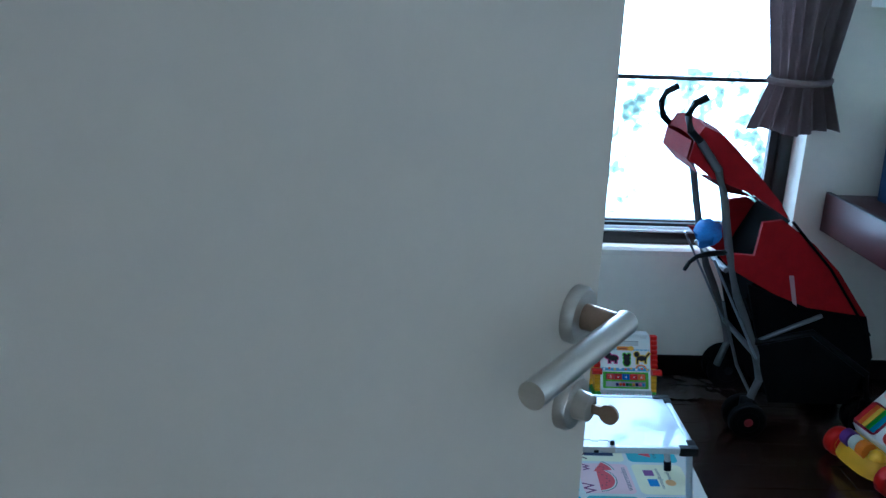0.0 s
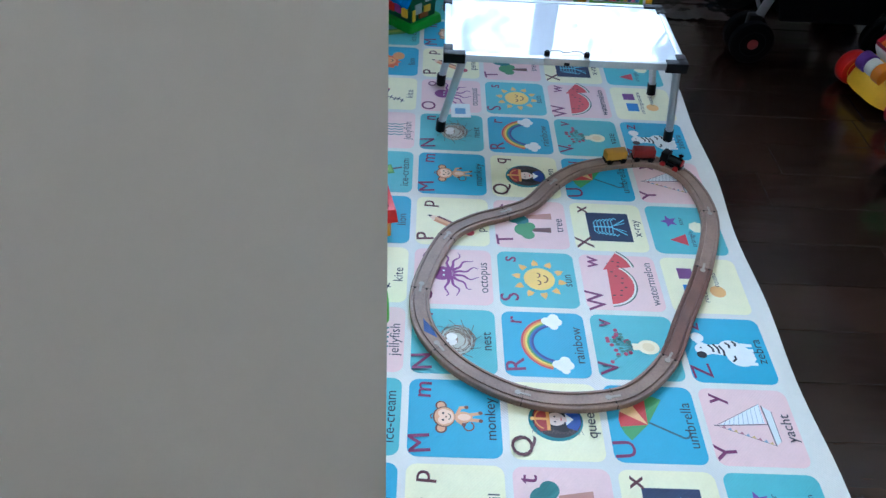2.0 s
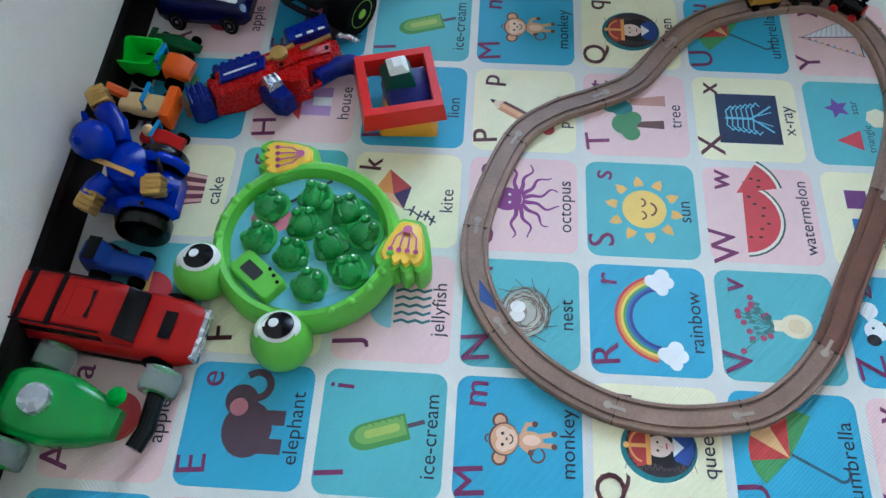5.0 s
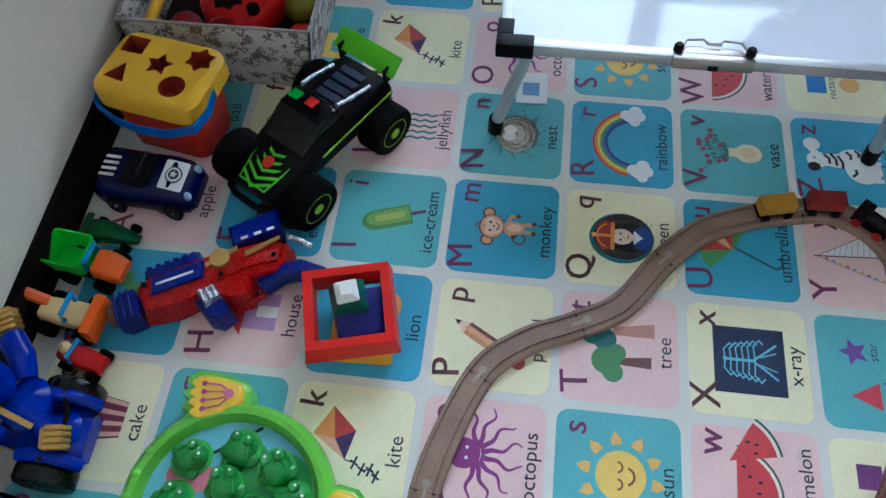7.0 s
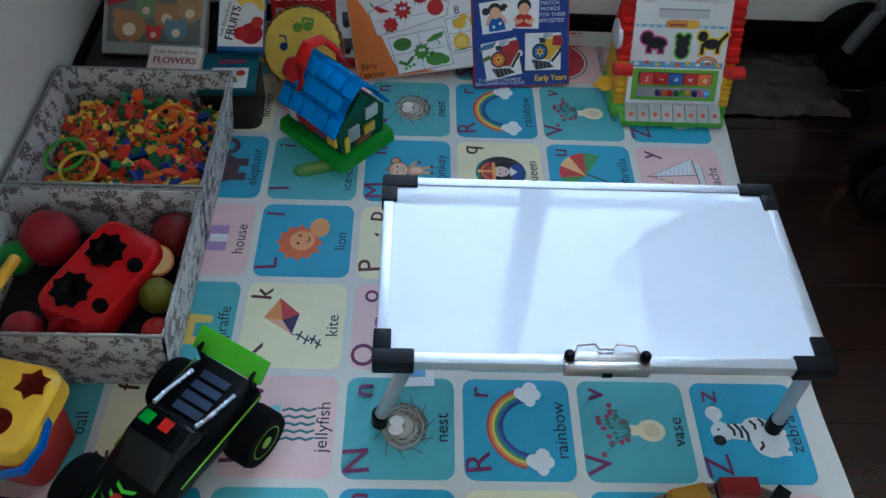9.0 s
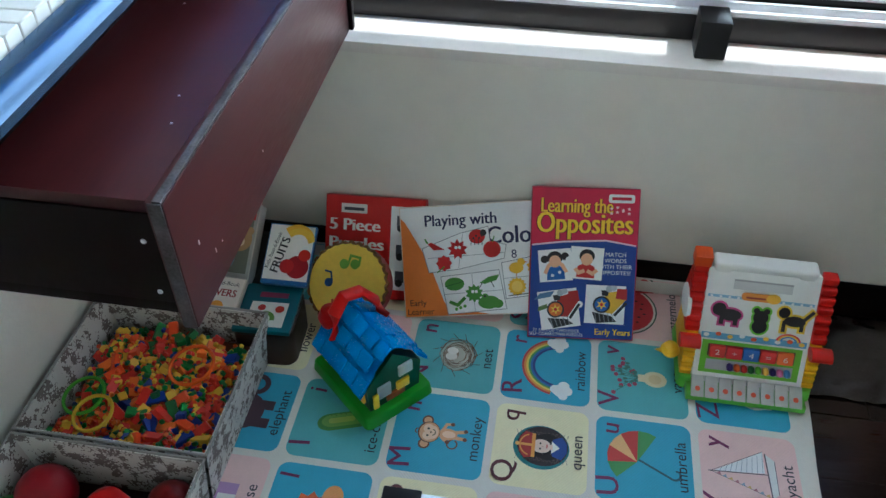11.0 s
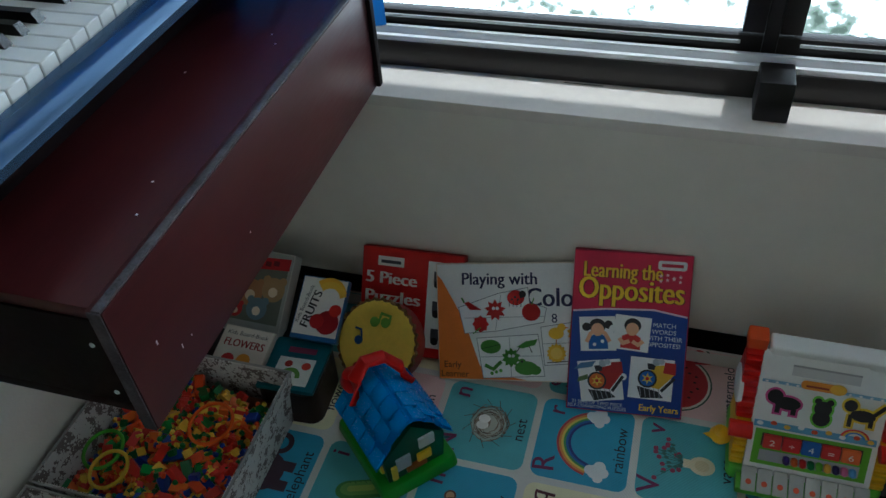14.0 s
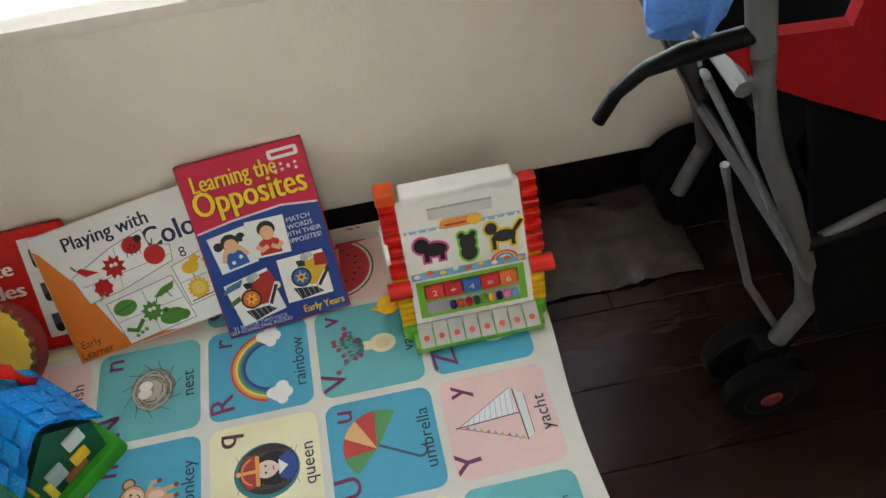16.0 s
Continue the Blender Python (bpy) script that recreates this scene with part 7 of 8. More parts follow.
add_box(doll, (-0.034, -0.0035, -0.0012), (0.034, 0.0035, 0.0012), 0.001, pose(0.038, 0.546, 0.104, 0, 6, -18))
doll.faces.ensure_lookup_table()
for f in doll.faces[blue_faces:]:
    f.material_index = 1
do = part("toy_doll", doll, [TBL, GOLD])
tagged(do, "plain shiny blue plastic doll with gold gloves on the trike", "doll")

bt = thing("toy_tractor", "small blue toy tractor", "toy vehicle", (0.045, 0.448, 0), -8)
loft([(-0.04, 0.017, 0.012, 0.05), (-0.018, 0.018, 0.012, 0.054), (-0.008, 0.016, 0.012, 0.034), (0.042, 0.014, 0.012, 0.03)], ink((40, 74, 150), 0.35), "body", bt)
part("window", box((-0.034, -0.0165, 0.0545), (-0.016, 0.0165, 0.056), 0.001), BLACKP, bt)
for x, r in ((-0.022, 0.014), (0.028, 0.011)):
    for s in (-1, 1):
        wheel(bt, x, s * 0.019, r, r, 0.01, BLACKP)

jp = thing("toy_jeep", "large red toy off-road car with black windows", "toy car", (0.058, 0.364, 0), -7)
JR = mat("jeep_red", (168, 14, 8), 0.36, vary=0.05)
JR.node_tree.nodes["Principled BSDF"].inputs["Specular IOR Level"].default_value = 0.22
loft([(-0.125, 0.040, 0.016, 0.046), (-0.118, 0.044, 0.014, 0.05), (0.05, 0.044, 0.014, 0.048), (0.10, 0.041, 0.014, 0.042), (0.118, 0.034, 0.014, 0.036)], JR, "body", jp)
loft([(-0.12, 0.036, 0.045, 0.066), (-0.11, 0.038, 0.045, 0.070), (0.02, 0.037, 0.045, 0.070), (0.05, 0.036, 0.045, 0.050)], JR, "roof", jp)
part("sun_roof", box((-0.035, -0.02, 0.0702), (-0.005, 0.02, 0.0712), 0.002), BLACKG, jp)
part("windscreen", box((-0.012, -0.033, -0.001), (0.016, 0.033, 0.0012), 0.002, pose(0.038, 0, 0.0605, 0, 33, 0)), BLACKG, jp)
part("hood_vent", box((0.074, -0.018, 0.0455), (0.09, 0.018, 0.0472), 0.001), BLACKP, jp)
part("grille", box((0.114, -0.034, 0.016), (0.124, 0.034, 0.034), 0.003), SILV, jp)
for s in (-1, 1):
    part("roof_bar", box((-0.105, s * 0.034 - 0.001, 0.0702), (0.015, s * 0.034 + 0.001, 0.0725)), BLACKP, jp)
    for x in (-0.075, 0.075):
        wheel(jp, x, s * 0.040, 0.019, 0.019, 0.014, SILV)
for x in (-0.092, -0.052):
    part("roof_rib", box((x - 0.0035, -0.036, 0.0700), (x + 0.0035, 0.036, 0.0728), 0.001), BLACKP, jp)
for s_ in (-1, 1):
    part("side_window", box((-0.105, s_ * 0.0372 - 0.0012, 0.052), (0.015, s_ * 0.0372 + 0.0012, 0.064), 0.001), BLACKG, jp)
    part("sill_bar", box((-0.11, s_ * 0.0445 - 0.002, 0.016), (0.09, s_ * 0.0445 + 0.002, 0.024), 0.001), BLACKP, jp)

gl = thing("toy_car", "translucent green toy racer with clear wheels", "toy car", (0.02, 0.245, 0), -10)
CLG = mat("clear_green", (60, 200, 80), 0.12, glass=0.6, vary=0.05)
CLR = mat("clear_plastic", (206, 224, 214), 0.12, glass=0.75, vary=0.05)
loft([(-0.07, 0.030, 0.02, 0.045), (-0.04, 0.04, 0.018, 0.06), (0.02, 0.042, 0.018, 0.062), (0.06, 0.03, 0.018, 0.05), (0.085, 0.018, 0.02, 0.038)], CLG, "body", gl)
part("motor", lathe([(0.02, 0.062), (0.018, 0.07), (0.006, 0.074)], 16, pose(-0.005, 0, 0)), SILV, gl)
part("horn", lathe([(0.010, 0.05), (0.012, 0.056), (0.008, 0.062), (0.0, 0.063)], 14, pose(0.075, 0.03, -0.012)), ink((30, 150, 50), 0.3), gl)
for x, y in ((-0.03, 0.062), (0.11, 0.062), (-0.03, -0.06)):
    w_ = wheel(gl, x, y, 0.024, 0.024, 0.03, ink((90, 200, 90), 0.2), CLR)
part("axle", tube([(0.11, 0.05, 0.022), (0.115, 0.005, 0.02), (0.11, -0.02, 0.02)], 0.011, 10), BLACKG, gl)

# ---- shape sorter bucket ----
so = thing("shape_sorter", "red bucket shape sorter with yellow lid, blue handle", "shape sorter", (0.072, 1.043, 0), -11)
part("bucket", prism(rrect(0.128, 0.088, 0.02), 0.001, 0.108, None, 1.13), ink((200, 48, 28), 0.35), so)
lid_mesh = finish("lid", prism(rrect(0.165, 0.122, 0.026), 0.101, 0.136, None, 0.985, 0.008), [ink((236, 190, 60), 0.3)])
lid = part("lid", lid_mesh, None, so, "yellow lid with shaped holes")
cut = bmesh.new()
for out in (rrect(0.034, 0.03, 0.002, 3, -0.05, 0.03), [(-0.066, -0.034), (-0.034, -0.038), (-0.046, -0.004)], star(5, 0.021, 0.011, 0.0, 0.006), star(6, 0.022, 0.015, 0.052, 0.03), disc(0.019, 22, 0.036, -0.026)):
    add_prism(cut, out, 0.112, 0.15)
bmesh.ops.recalc_face_normals(cut, faces=cut.faces)
cme = bpy.data.meshes.new("cutter")
cut.to_mesh(cme)
cut.free()
cme.materials.append(ink((150, 40, 26), 0.5))
lid_mesh.materials.append(ink((150, 40, 26), 0.5))
cob = new("cutter", cme)
mod = lid.modifiers.new("holes", "BOOLEAN")
mod.operation, mod.object, mod.solver, mod.material_mode = "DIFFERENCE", cob, "EXACT", "TRANSFER"
cob.matrix_world = so.matrix_world
bpy.context.view_layer.update()
done = bpy.data.meshes.new_from_object(lid.evaluated_get(bpy.context.evaluated_depsgraph_get()))
lid.modifiers.remove(mod)
lid.data = done
bpy.data.objects.remove(cob)
hb = bmesh.new()
hp_ = [(-0.083, 0.0, 0.112), (-0.088, -0.03, 0.106), (-0.078, -0.062, 0.098), (-0.04, -0.076, 0.092), (0.0, -0.079, 0.09), (0.04, -0.076, 0.092), (0.078, -0.062, 0.098), (0.088, -0.03, 0.106), (0.083, 0.0, 0.112)]
for (x0, y0, z0), (x1, y1, z1) in zip(hp_, hp_[1:]):
    a = [hb.verts.new(q) for q in ((x0, y0, z0 - 0.008), (x1, y1, z1 - 0.008), (x1, y1, z1 + 0.008), (x0, y0, z0 + 0.008))]
    hb.faces.new(a)
bmesh.ops.remove_doubles(hb, verts=hb.verts, dist=0.0004)
bmesh.ops.solidify(hb, geom=list(hb.faces), thickness=0.003)
part("handle", hb, ink((36, 110, 196), 0.35), so, "blue strap handle")

# ---- activity house ----
RTILE, YBRK = ink((206, 44, 34), 0.32), ink((240, 190, 40), 0.35)
hut = thing("activity_house", "red and yellow activity toy house with white key panel", "activity toy", (1.066, 1.728, 0))
hut.scale = (1.03, 1.12, 0.80)
part("base", prism(rrect(0.215, 0.125, 0.012, 5, 0.0, 0.075), 0.001, 0.030, None, 0.98, 0.003), LIME, hut, "lime green base")
part("key_shelf", box((-0.094, -0.012, 0.004), (0.094, 0.03, 0.022), 0.003), LIME, hut)
SL = math.degrees(math.atan2(0.214, 0.080))
FM = pose(0, 0.018, 0.036, SL, 0, 0) @ Matrix.Diagonal((1, 0.9, 1, 1))
bm = bmesh.new()
prof = [(0.014, 0.028), (0.13, 0.028), (0.13, 0.12), (0.115, 0.24), (0.098, 0.25), (0.018, 0.036)]
for x0, x1 in ((-0.086, 0.086),):
    a = [bm.verts.new((x0, y, z)) for y, z in prof]
    b = [bm.verts.new((x1, y, z)) for y, z in prof]
    for i in range(len(prof)):
        bm.faces.new((a[i], a[(i + 1) % len(prof)], b[(i + 1) % len(prof)], b[i]))
    bm.faces.new(a), bm.faces.new(b[::-1])
part("body", bm, WHITEP, hut, "white printed front panel")
for s in (-1, 1):
    x0, x1 = sorted((s * 0.0865, s * 0.106))
    for k in range(7):
        z = 0.03 + 0.0135 * k
        part("yellow_brick", box((x0, 0.022 + 0.003 * k, z), (x1, 0.125, z + 0.0128), 0.003), YBRK, hut)
    for k in range(7):
        z, y = 0.125 + 0.0185 * k, 0.048 + 0.0072 * k
        part("roof_tile", box((min(x0, x1) - (0.004 if s < 0 else 0), y, z), (max(x0, x1) + (0.004 if s > 0 else 0), 0.128 - 0.003 * k, z + 0.0175), 0.004), RTILE, hut)
    part("eave", tube([(s * 0.085, 0.034, 0.118), (s * 0.117, 0.034, 0.118)], 0.013, 14), RTILE, hut)
part("chimney", box((-0.112, 0.092, 0.25), (-0.084, 0.118, 0.278), 0.004), ink((222, 96, 36), 0.35), hut, "orange chimney")
hd = bmesh.new()
for lo, hi in (((-0.078, 0.094, 0.238), (-0.05, 0.120, 0.256)), ((0.05, 0.094, 0.238), (0.078, 0.120, 0.256)), ((-0.080, 0.094, 0.244), (0.080, 0.122, 0.262))):
    add_box(hd, lo, hi, 0.006, seg=3)
part("carry_handle", hd, WHITEP, hut)
p = Print(0.00006, 0.35)
p.rect(-0.078, 0.012, 0.078, 0.088, (120, 184, 50)).rect(-0.068, 0.052, 0.068, 0.08, (90, 60, 50)).rect(-0.068, 0.02, 0.068, 0.044, (170, 170, 172))
p.rect(-0.082, 0.092, 0.082, 0.106, (120, 172, 206)).rect(-0.082, 0.187, 0.082, 0.193, (150, 190, 212)).rect(-0.045, 0.209, 0.045, 0.230, (206, 206, 204)).rect(-0.045, 0.227, 0.045, 0.231, (166, 166, 166))
for i in range(9):
    p.circle(-0.074 + 0.0185 * i, 0.1 + 0.004 * (i % 2), 0.0045, ((240, 240, 240), (226, 100, 60), (240, 200, 90))[i % 3])
for i in range(12):
    p.circle(-0.076 + 0.0138 * i, 0.190, 0.0022, (240, 240, 240))
n1 = len(p.v)
for cx, out in ((-0.05, (206, 90, 150)), (0.004, (130, 200, 70)), (0.055, (236, 206, 70))):
    for c, g in ((out, 0.0032), ((22, 16, 18), 0.0)):
        if cx < -0.01:
            p.circle(cx - 0.012, 0.145, 0.011 + g, c).circle(cx + 0.006, 0.137, 0.018 + g, c, 0.010 + g).rect(cx - 0.01 - g, 0.12 - g, cx - 0.003 + g, 0.138, c).rect(cx + 0.012 - g, 0.12 - g, cx + 0.019 + g, 0.138, c)
        elif cx < 0.03:
            p.circle(cx, 0.138, 0.012 + g, c).circle(cx, 0.123, 0.012 + g, c).circle(cx - 0.008, 0.149, 0.005 + g, c).circle(cx + 0.008, 0.149, 0.005 + g, c)
        else:
            p.circle(cx - 0.016, 0.151, 0.009 + g, c).circle(cx + 0.002, 0.138, 0.017 + g, c, 0.009 + g).rect(cx - 0.017 - g, 0.119 - g, cx - 0.011 + g, 0.138, c).rect(cx + 0.011 - g, 0.122 - g, cx + 0.017 + g, 0.14, c).line([(cx + 0.016, 0.142), (cx + 0.028, 0.156)], 0.006 + 2 * g, c)
p.v[n1:] = [(x * 0.98, 0.151 + (y - 0.137) * 1.34, z) for x, y, z in p.v[n1:]]
p.arc(0.052, 0.104, 0.018, 10, 170, 0.003, (226, 80, 70)).arc(0.052, 0.104, 0.015, 10, 170, 0.003, (240, 200, 90)).arc(0.052, 0.104, 0.012, 10, 170, 0.003, (90, 150, 210))
p.poly(rrect(0.05, 0.018, 0.007, 5, -0.006, 0.197), (226, 150, 60)).circle(0.018, 0.197, 0.011, (240, 190, 70)).rect(-0.024, 0.193, 0.006, 0.197, (150, 60, 40))
part("front_print", p.mesh("front_print"), None, hut, "printed animals, rainbow and flowers", FM @ pose(0, 0, 0.0006))
for i, c in enumerate(((206, 70, 60), (196, 44, 44), (60, 110, 180), (206, 56, 50), (226, 120, 60))):
    part("number_block", box((-0.066 + 0.0265 * i, 0.053, 0.0), (-0.0408 + 0.0265 * i, 0.079, 0.007), 0.002, FM), ink(c, 0.35), hut)
q = Print(0.0002, 0.35)
for i, ch in enumerate("2÷4=6"):
    q.text(ch, -0.0535 + 0.0265 * i, 0.066, 0.017, (240, 236, 230))
part("number_print", q.mesh("number_print"), None, hut, m=FM @ pose(0, 0, 0.0074))
for i, c in enumerate(((60, 40, 110), (226, 110, 50), (206, 50, 44), (30, 110, 60), (120, 190, 60), (236, 190, 80), (44, 30, 90), (226, 130, 170), (110, 170, 214))):
    part("bead", lathe([(0.0, -0.0052), (0.006, -0.004), (0.008, 0.0), (0.006, 0.004), (0.0, 0.0052)], 12, FM @ pose(-0.03 + 0.0112 * i, 0.032, 0.004, 0, 90, 0)), ink(c, 0.3), hut)
for i in range(8):
    k = part("piano_key", box((-0.088 + 0.022 * i + 0.0008, -0.030, 0.0), (-0.088 + 0.022 * (i + 1) - 0.0008, 0.006, 0.006), 0.0015, pose(0, 0.014, 0.034, 34, 0, 0)), mat("key_grey", (196, 196, 190), 0.4), hut)
    part("key_note", prism(disc(0.0042, 12, -0.077 + 0.022 * i, -0.016), 0.006, 0.0064, pose(0, 0.014, 0.034, 34, 0, 0)), ink((226, 110, 80), 0.4), k)
part("clock_face", lathe([(0.03, 0), (0.03, 0.006), (0.024, 0.008), (0.0, 0.008)], 24, pose(-0.106, 0.085, 0.165, 0, -90, 0)), WHITEP, hut)
bird = part("bird_key", lathe([(0.0, -0.016), (0.012, -0.010), (0.016, 0.0), (0.011, 0.012), (0.0, 0.016)], 16, pose(-0.122, 0.05, 0.058)), YBRK, hut, "yellow bird shaped key")
part("beak", lathe([(0.006, 0), (0.0, 0.014)], 10, pose(-0.134, 0.048, 0.056, 0, -90, 0)), YBRK, bird)

# ---- blue-roofed toy cottage ----
cot = thing("toy_cottage", "plastic toy cottage with blue roof and red handle", "toy house", (0.440, 1.676, 0), 47)
cot.scale = (1.06, 1.06, 1.12)
BROOF = mat("roof_blue", (4, 150, 238), 0.24, vary=0.06, scale=30, coat=0.1)
part("base", prism(rrect(0.128, 0.165, 0.01), 0.001, 0.02, None, 0.97, 0.003), ink((66, 160, 50), 0.35), cot, "green base")
wl = bmesh.new()
pr = [(-0.046, 0.02), (0.046, 0.02), (0.05, 0.072), (0.0, 0.118), (-0.05, 0.072)]
a = [wl.verts.new((x, -0.066, z)) for x, z in pr]
b = [wl.verts.new((x, 0.066, z)) for x, z in pr]
for i in range(5):
    wl.faces.new((a[i], a[(i + 1) % 5], b[(i + 1) % 5], b[i]))
wl.faces.new(a), wl.faces.new(b[::-1])
part("wall_shell", wl, ink((18, 88, 60), 0.4), cot)
rf = bmesh.new()
NU, NV = 48, 36
rows_ = []
for j in range(NV + 1):
    y = -0.070 + 0.140 * j / NV
    ring = []
    for i in range(NU + 1):
        u = i / NU * 2 - 1
        k = abs(u) * 3.6
        course = math.floor(k)
        drop = (k - course) ** 0.6
        col = ((y / 0.034) + 0.5 * (course % 2)) % 1.0
        seam = min(1.0, min(col, 1 - col) * 7)
        zz = 0.131 - abs(u) ** 1.35 * 0.072 + 0.0062 * drop * (0.2 + 0.8 * seam) + 0.004 * math.cos(y * 20)
        ring.append(rf.verts.new((u * 0.064, y, zz)))
    rows_.append(ring)
for r0, r1 in zip(rows_, rows_[1:]):
    for i in range(NU):
        rf.faces.new((r0[i], r0[i + 1], r1[i + 1], r1[i]))
bmesh.ops.solidify(rf, geom=list(rf.faces), thickness=0.006)
part("roof", rf, BROOF, cot, "glossy blue moulded shingle roof")
for s in (-1, 1):
    for i, u in enumerate((0.2, 0.52, 0.84)):
        tilt_ = math.degrees(math.atan(1.35 * u ** 0.35 * 0.072 / 0.064))
        for j in range(4 if i % 2 else 5):
            yy = (j - 2 + (0.5 if i % 2 else 0)) * 0.0285
            wj = 0.0138 if abs(yy) < 0.05 else 0.0112
            part("roof_shingle", box((-0.0128, -wj, -0.003), (0.0128, wj, 0.0032), 0.0026, pose(s * u * 0.064, yy, 0.1345 - u ** 1.35 * 0.072 + 0.004 * math.cos(yy * 20) - 0.001, 0, s * (tilt_ - 5), 0)), BROOF, cot)
part("handle", tube([(-0.04, 0.03, 0.098), (-0.036, 0.034, 0.141), (-0.014, 0.038, 0.162), (0.014, 0.034, 0.160), (0.036, 0.026, 0.132), (0.042, 0.02, 0.098)], 0.0125, 16, flat=0.42), ink((210, 40, 34), 0.3), cot, "red carry handle")
part("bell", lathe([(0.0, -0.02), (0.016, -0.014), (0.02, 0.0), (0.014, 0.014), (0.0, 0.02)], 16, pose(-0.030, 0.058, 0.115)), ink((190, 34, 34), 0.3), cot)
for x, z, c, w_, h_ in ((0.02, 0.075, (210, 214, 216), 0.026, 0.022), (-0.02, 0.052, (170, 182, 188), 0.024, 0.026), (0.014, 0.045, (236, 196, 60), 0.024, 0.018), (0.0, 0.032, (150, 90, 50), 0.034, 0.014), (-0.036, 0.038, (236, 206, 70), 0.010, 0.03)):
    part("window_pane", box((x - w_ / 2, -0.070, z - h_ / 2), (x + w_ / 2, -0.065, z + h_ / 2), 0.002), ink(c, 0.3), cot)
for y, z, c in ((-0.045, 0.045, (236, 190, 60)), (-0.02, 0.05, (150, 60, 140)), (0.005, 0.048, (206, 60, 50)), (0.03, 0.05, (196, 40, 44)), (-0.03, 0.066, (60, 70, 150)), (0.048, 0.046, (226, 220, 214))):
    part("side_panel", box((-0.052, y - 0.011, z - 0.014), (-0.044, y + 0.011, z + 0.014), 0.003), ink(c, 0.35), cot)

# small printed card under the table
pc = thing("paper_card", "small printed white paper card on the mat", "card", (0.595, 1.178, 0.0016), 2)
part("sheet", box((-0.024, -0.031, 0.0), (0.024, 0.031, 0.0008)), ink((240, 240, 238), 0.5), pc)
part("print", box((-0.014, -0.016, 0.0008), (0.012, 0.010, 0.0011)), ink((120, 170, 214), 0.5), pc)

# ---- stroller ----
SRED = mat("stroller_red", (132, 8, 16), 0.75, vary=0.2, scale=30, bump=0.4, bump_scale=400)
SBLK = mat("stroller_black", (8, 8, 10), 0.8, vary=0.25, scale=20)
SRED.node_tree.nodes["Principled BSDF"].inputs["Specular IOR Level"].default_value = 0.15
SBLK.node_tree.nodes["Principled BSDF"].inputs["Specular IOR Level"].default_value = 0.05
SGREY = mat("grey_tube", (92, 92, 92), 0.45, 0.2, vary=0.1)
sr = thing("stroller", "red folding umbrella stroller with grey frame, black wheels", "stroller", (1.42, 1.70, -0.008))
OX, OY = 1.42, 1.70
WIRE = ((1.293, 1.57, 0.449), (1.323, 1.57, 0.353), (1.365, 1.57, 0.233), (1.42, 1.565, 0.136))


def L(x, y, z):
    return (x - OX, y - OY, z)


for y in (1.55, 1.85):
    part("handle", tube([L(1.150, y, 0.955), L(1.118, y, 0.985), L(1.105, y, 1.03), L(1.120, y, 1.065), L(1.155, y, 1.085)], 0.0115, 10), BLACKP, sr, "black hooked handle")
    part("main_tube", tube([L(1.150, y, 0.955), L(1.215, y, 0.87), L(1.240, y, 0.80), L(1.262, y, 0.70), L(1.286, y, 0.60), L(1.325, y, 0.475), L(1.364, y, 0.395), L(1.413, y, 0.277), L(1.437, y, 0.19), L(1.41, y, 0.10)], 0.0125, 12), SGREY, sr)
    part("brace", tube([L(1.232, y - 0.014, 0.598), L(1.41, y - 0.014, 0.272)], 0.0075, 12, flat=0.5), mat("folding_bar", (130, 134, 140), 0.3, 0.7, vary=0.2, scale=40), sr, "silver folding bar")
    part("seat_tube", tube([L(1.40, y, 0.32), L(1.58, y, 0.36), L(1.78, y, 0.22), L(1.80, y, 0.12)], 0.0115, 10), BLACKP, sr)
    part("lower_tube", tube([L(1.405, y, 0.322), L(1.478, y, 0.36), L(1.602, y, 0.418)], 0.0075, 10), SGREY, sr)
    if y < 1.6:
        part("fork_wire", tube([L(*WIRE[0]), L(*WIRE[1]), L(*WIRE[2]), L(*WIRE[3])], 0.005, 8), SGREY, sr)
    if y < 1.6:
        part("lever", tube([L(1.150, y, 0.556), L(1.163, y, 0.583), L(1.185, y, 0.602), L(1.217, y, 0.611), L(1.275, y, 0.618)], [0.006, 0.0065, 0.007, 0.0095, 0.009], 12), BLACKP, sr)
    for x in (1.405 if y < 1.6 else 1.46, 1.80):
        r_, yw = (0.060, y) if y < 1.6 or x > 1.7 else (0.074, 1.90)
        ax = part("wheel_fork", box((-0.018, -0.014, 0.02), (0.020, 0.014, 0.075), 0.006, pose(x - OX, yw - OY, 0.055)), BLACKP, sr)
        for s in (-1, 1):
            w_ = wheel(sr, x - OX, yw - OY + s * 0.032, r_, r_, 0.028, BLACKP)
            if s < 0 and y < 1.6:
                part("hub_cap", lathe([(0.015, 0), (0.012, 0.003), (0, 0.004)], 14, pose(x - OX, yw - OY - 0.047, r_, 90, 0, 0)), ink((110, 24, 26), 0.5), w_)


def panel(name, pts, t, material, label="", sag=0.0):
    """A padded cloth panel: a side outline (x, z) carried across the seat's width."""
    bm = bmesh.new()
    rings = []
    for k in range(7):
        y = -0.135 + 0.27 * k / 6
        rings.append([bm.verts.new((x - OX, y, z - sag * (1 - (y / 0.135) ** 2))) for x, z in pts])
    for a, b in zip(rings, rings[1:]):
        for i in range(len(pts) - 1):
            bm.faces.new((a[i], a[i + 1], b[i + 1], b[i]))
    bmesh.ops.solidify(bm, geom=list(bm.faces), thickness=t)
    return part(name, bm, material, sr, label)


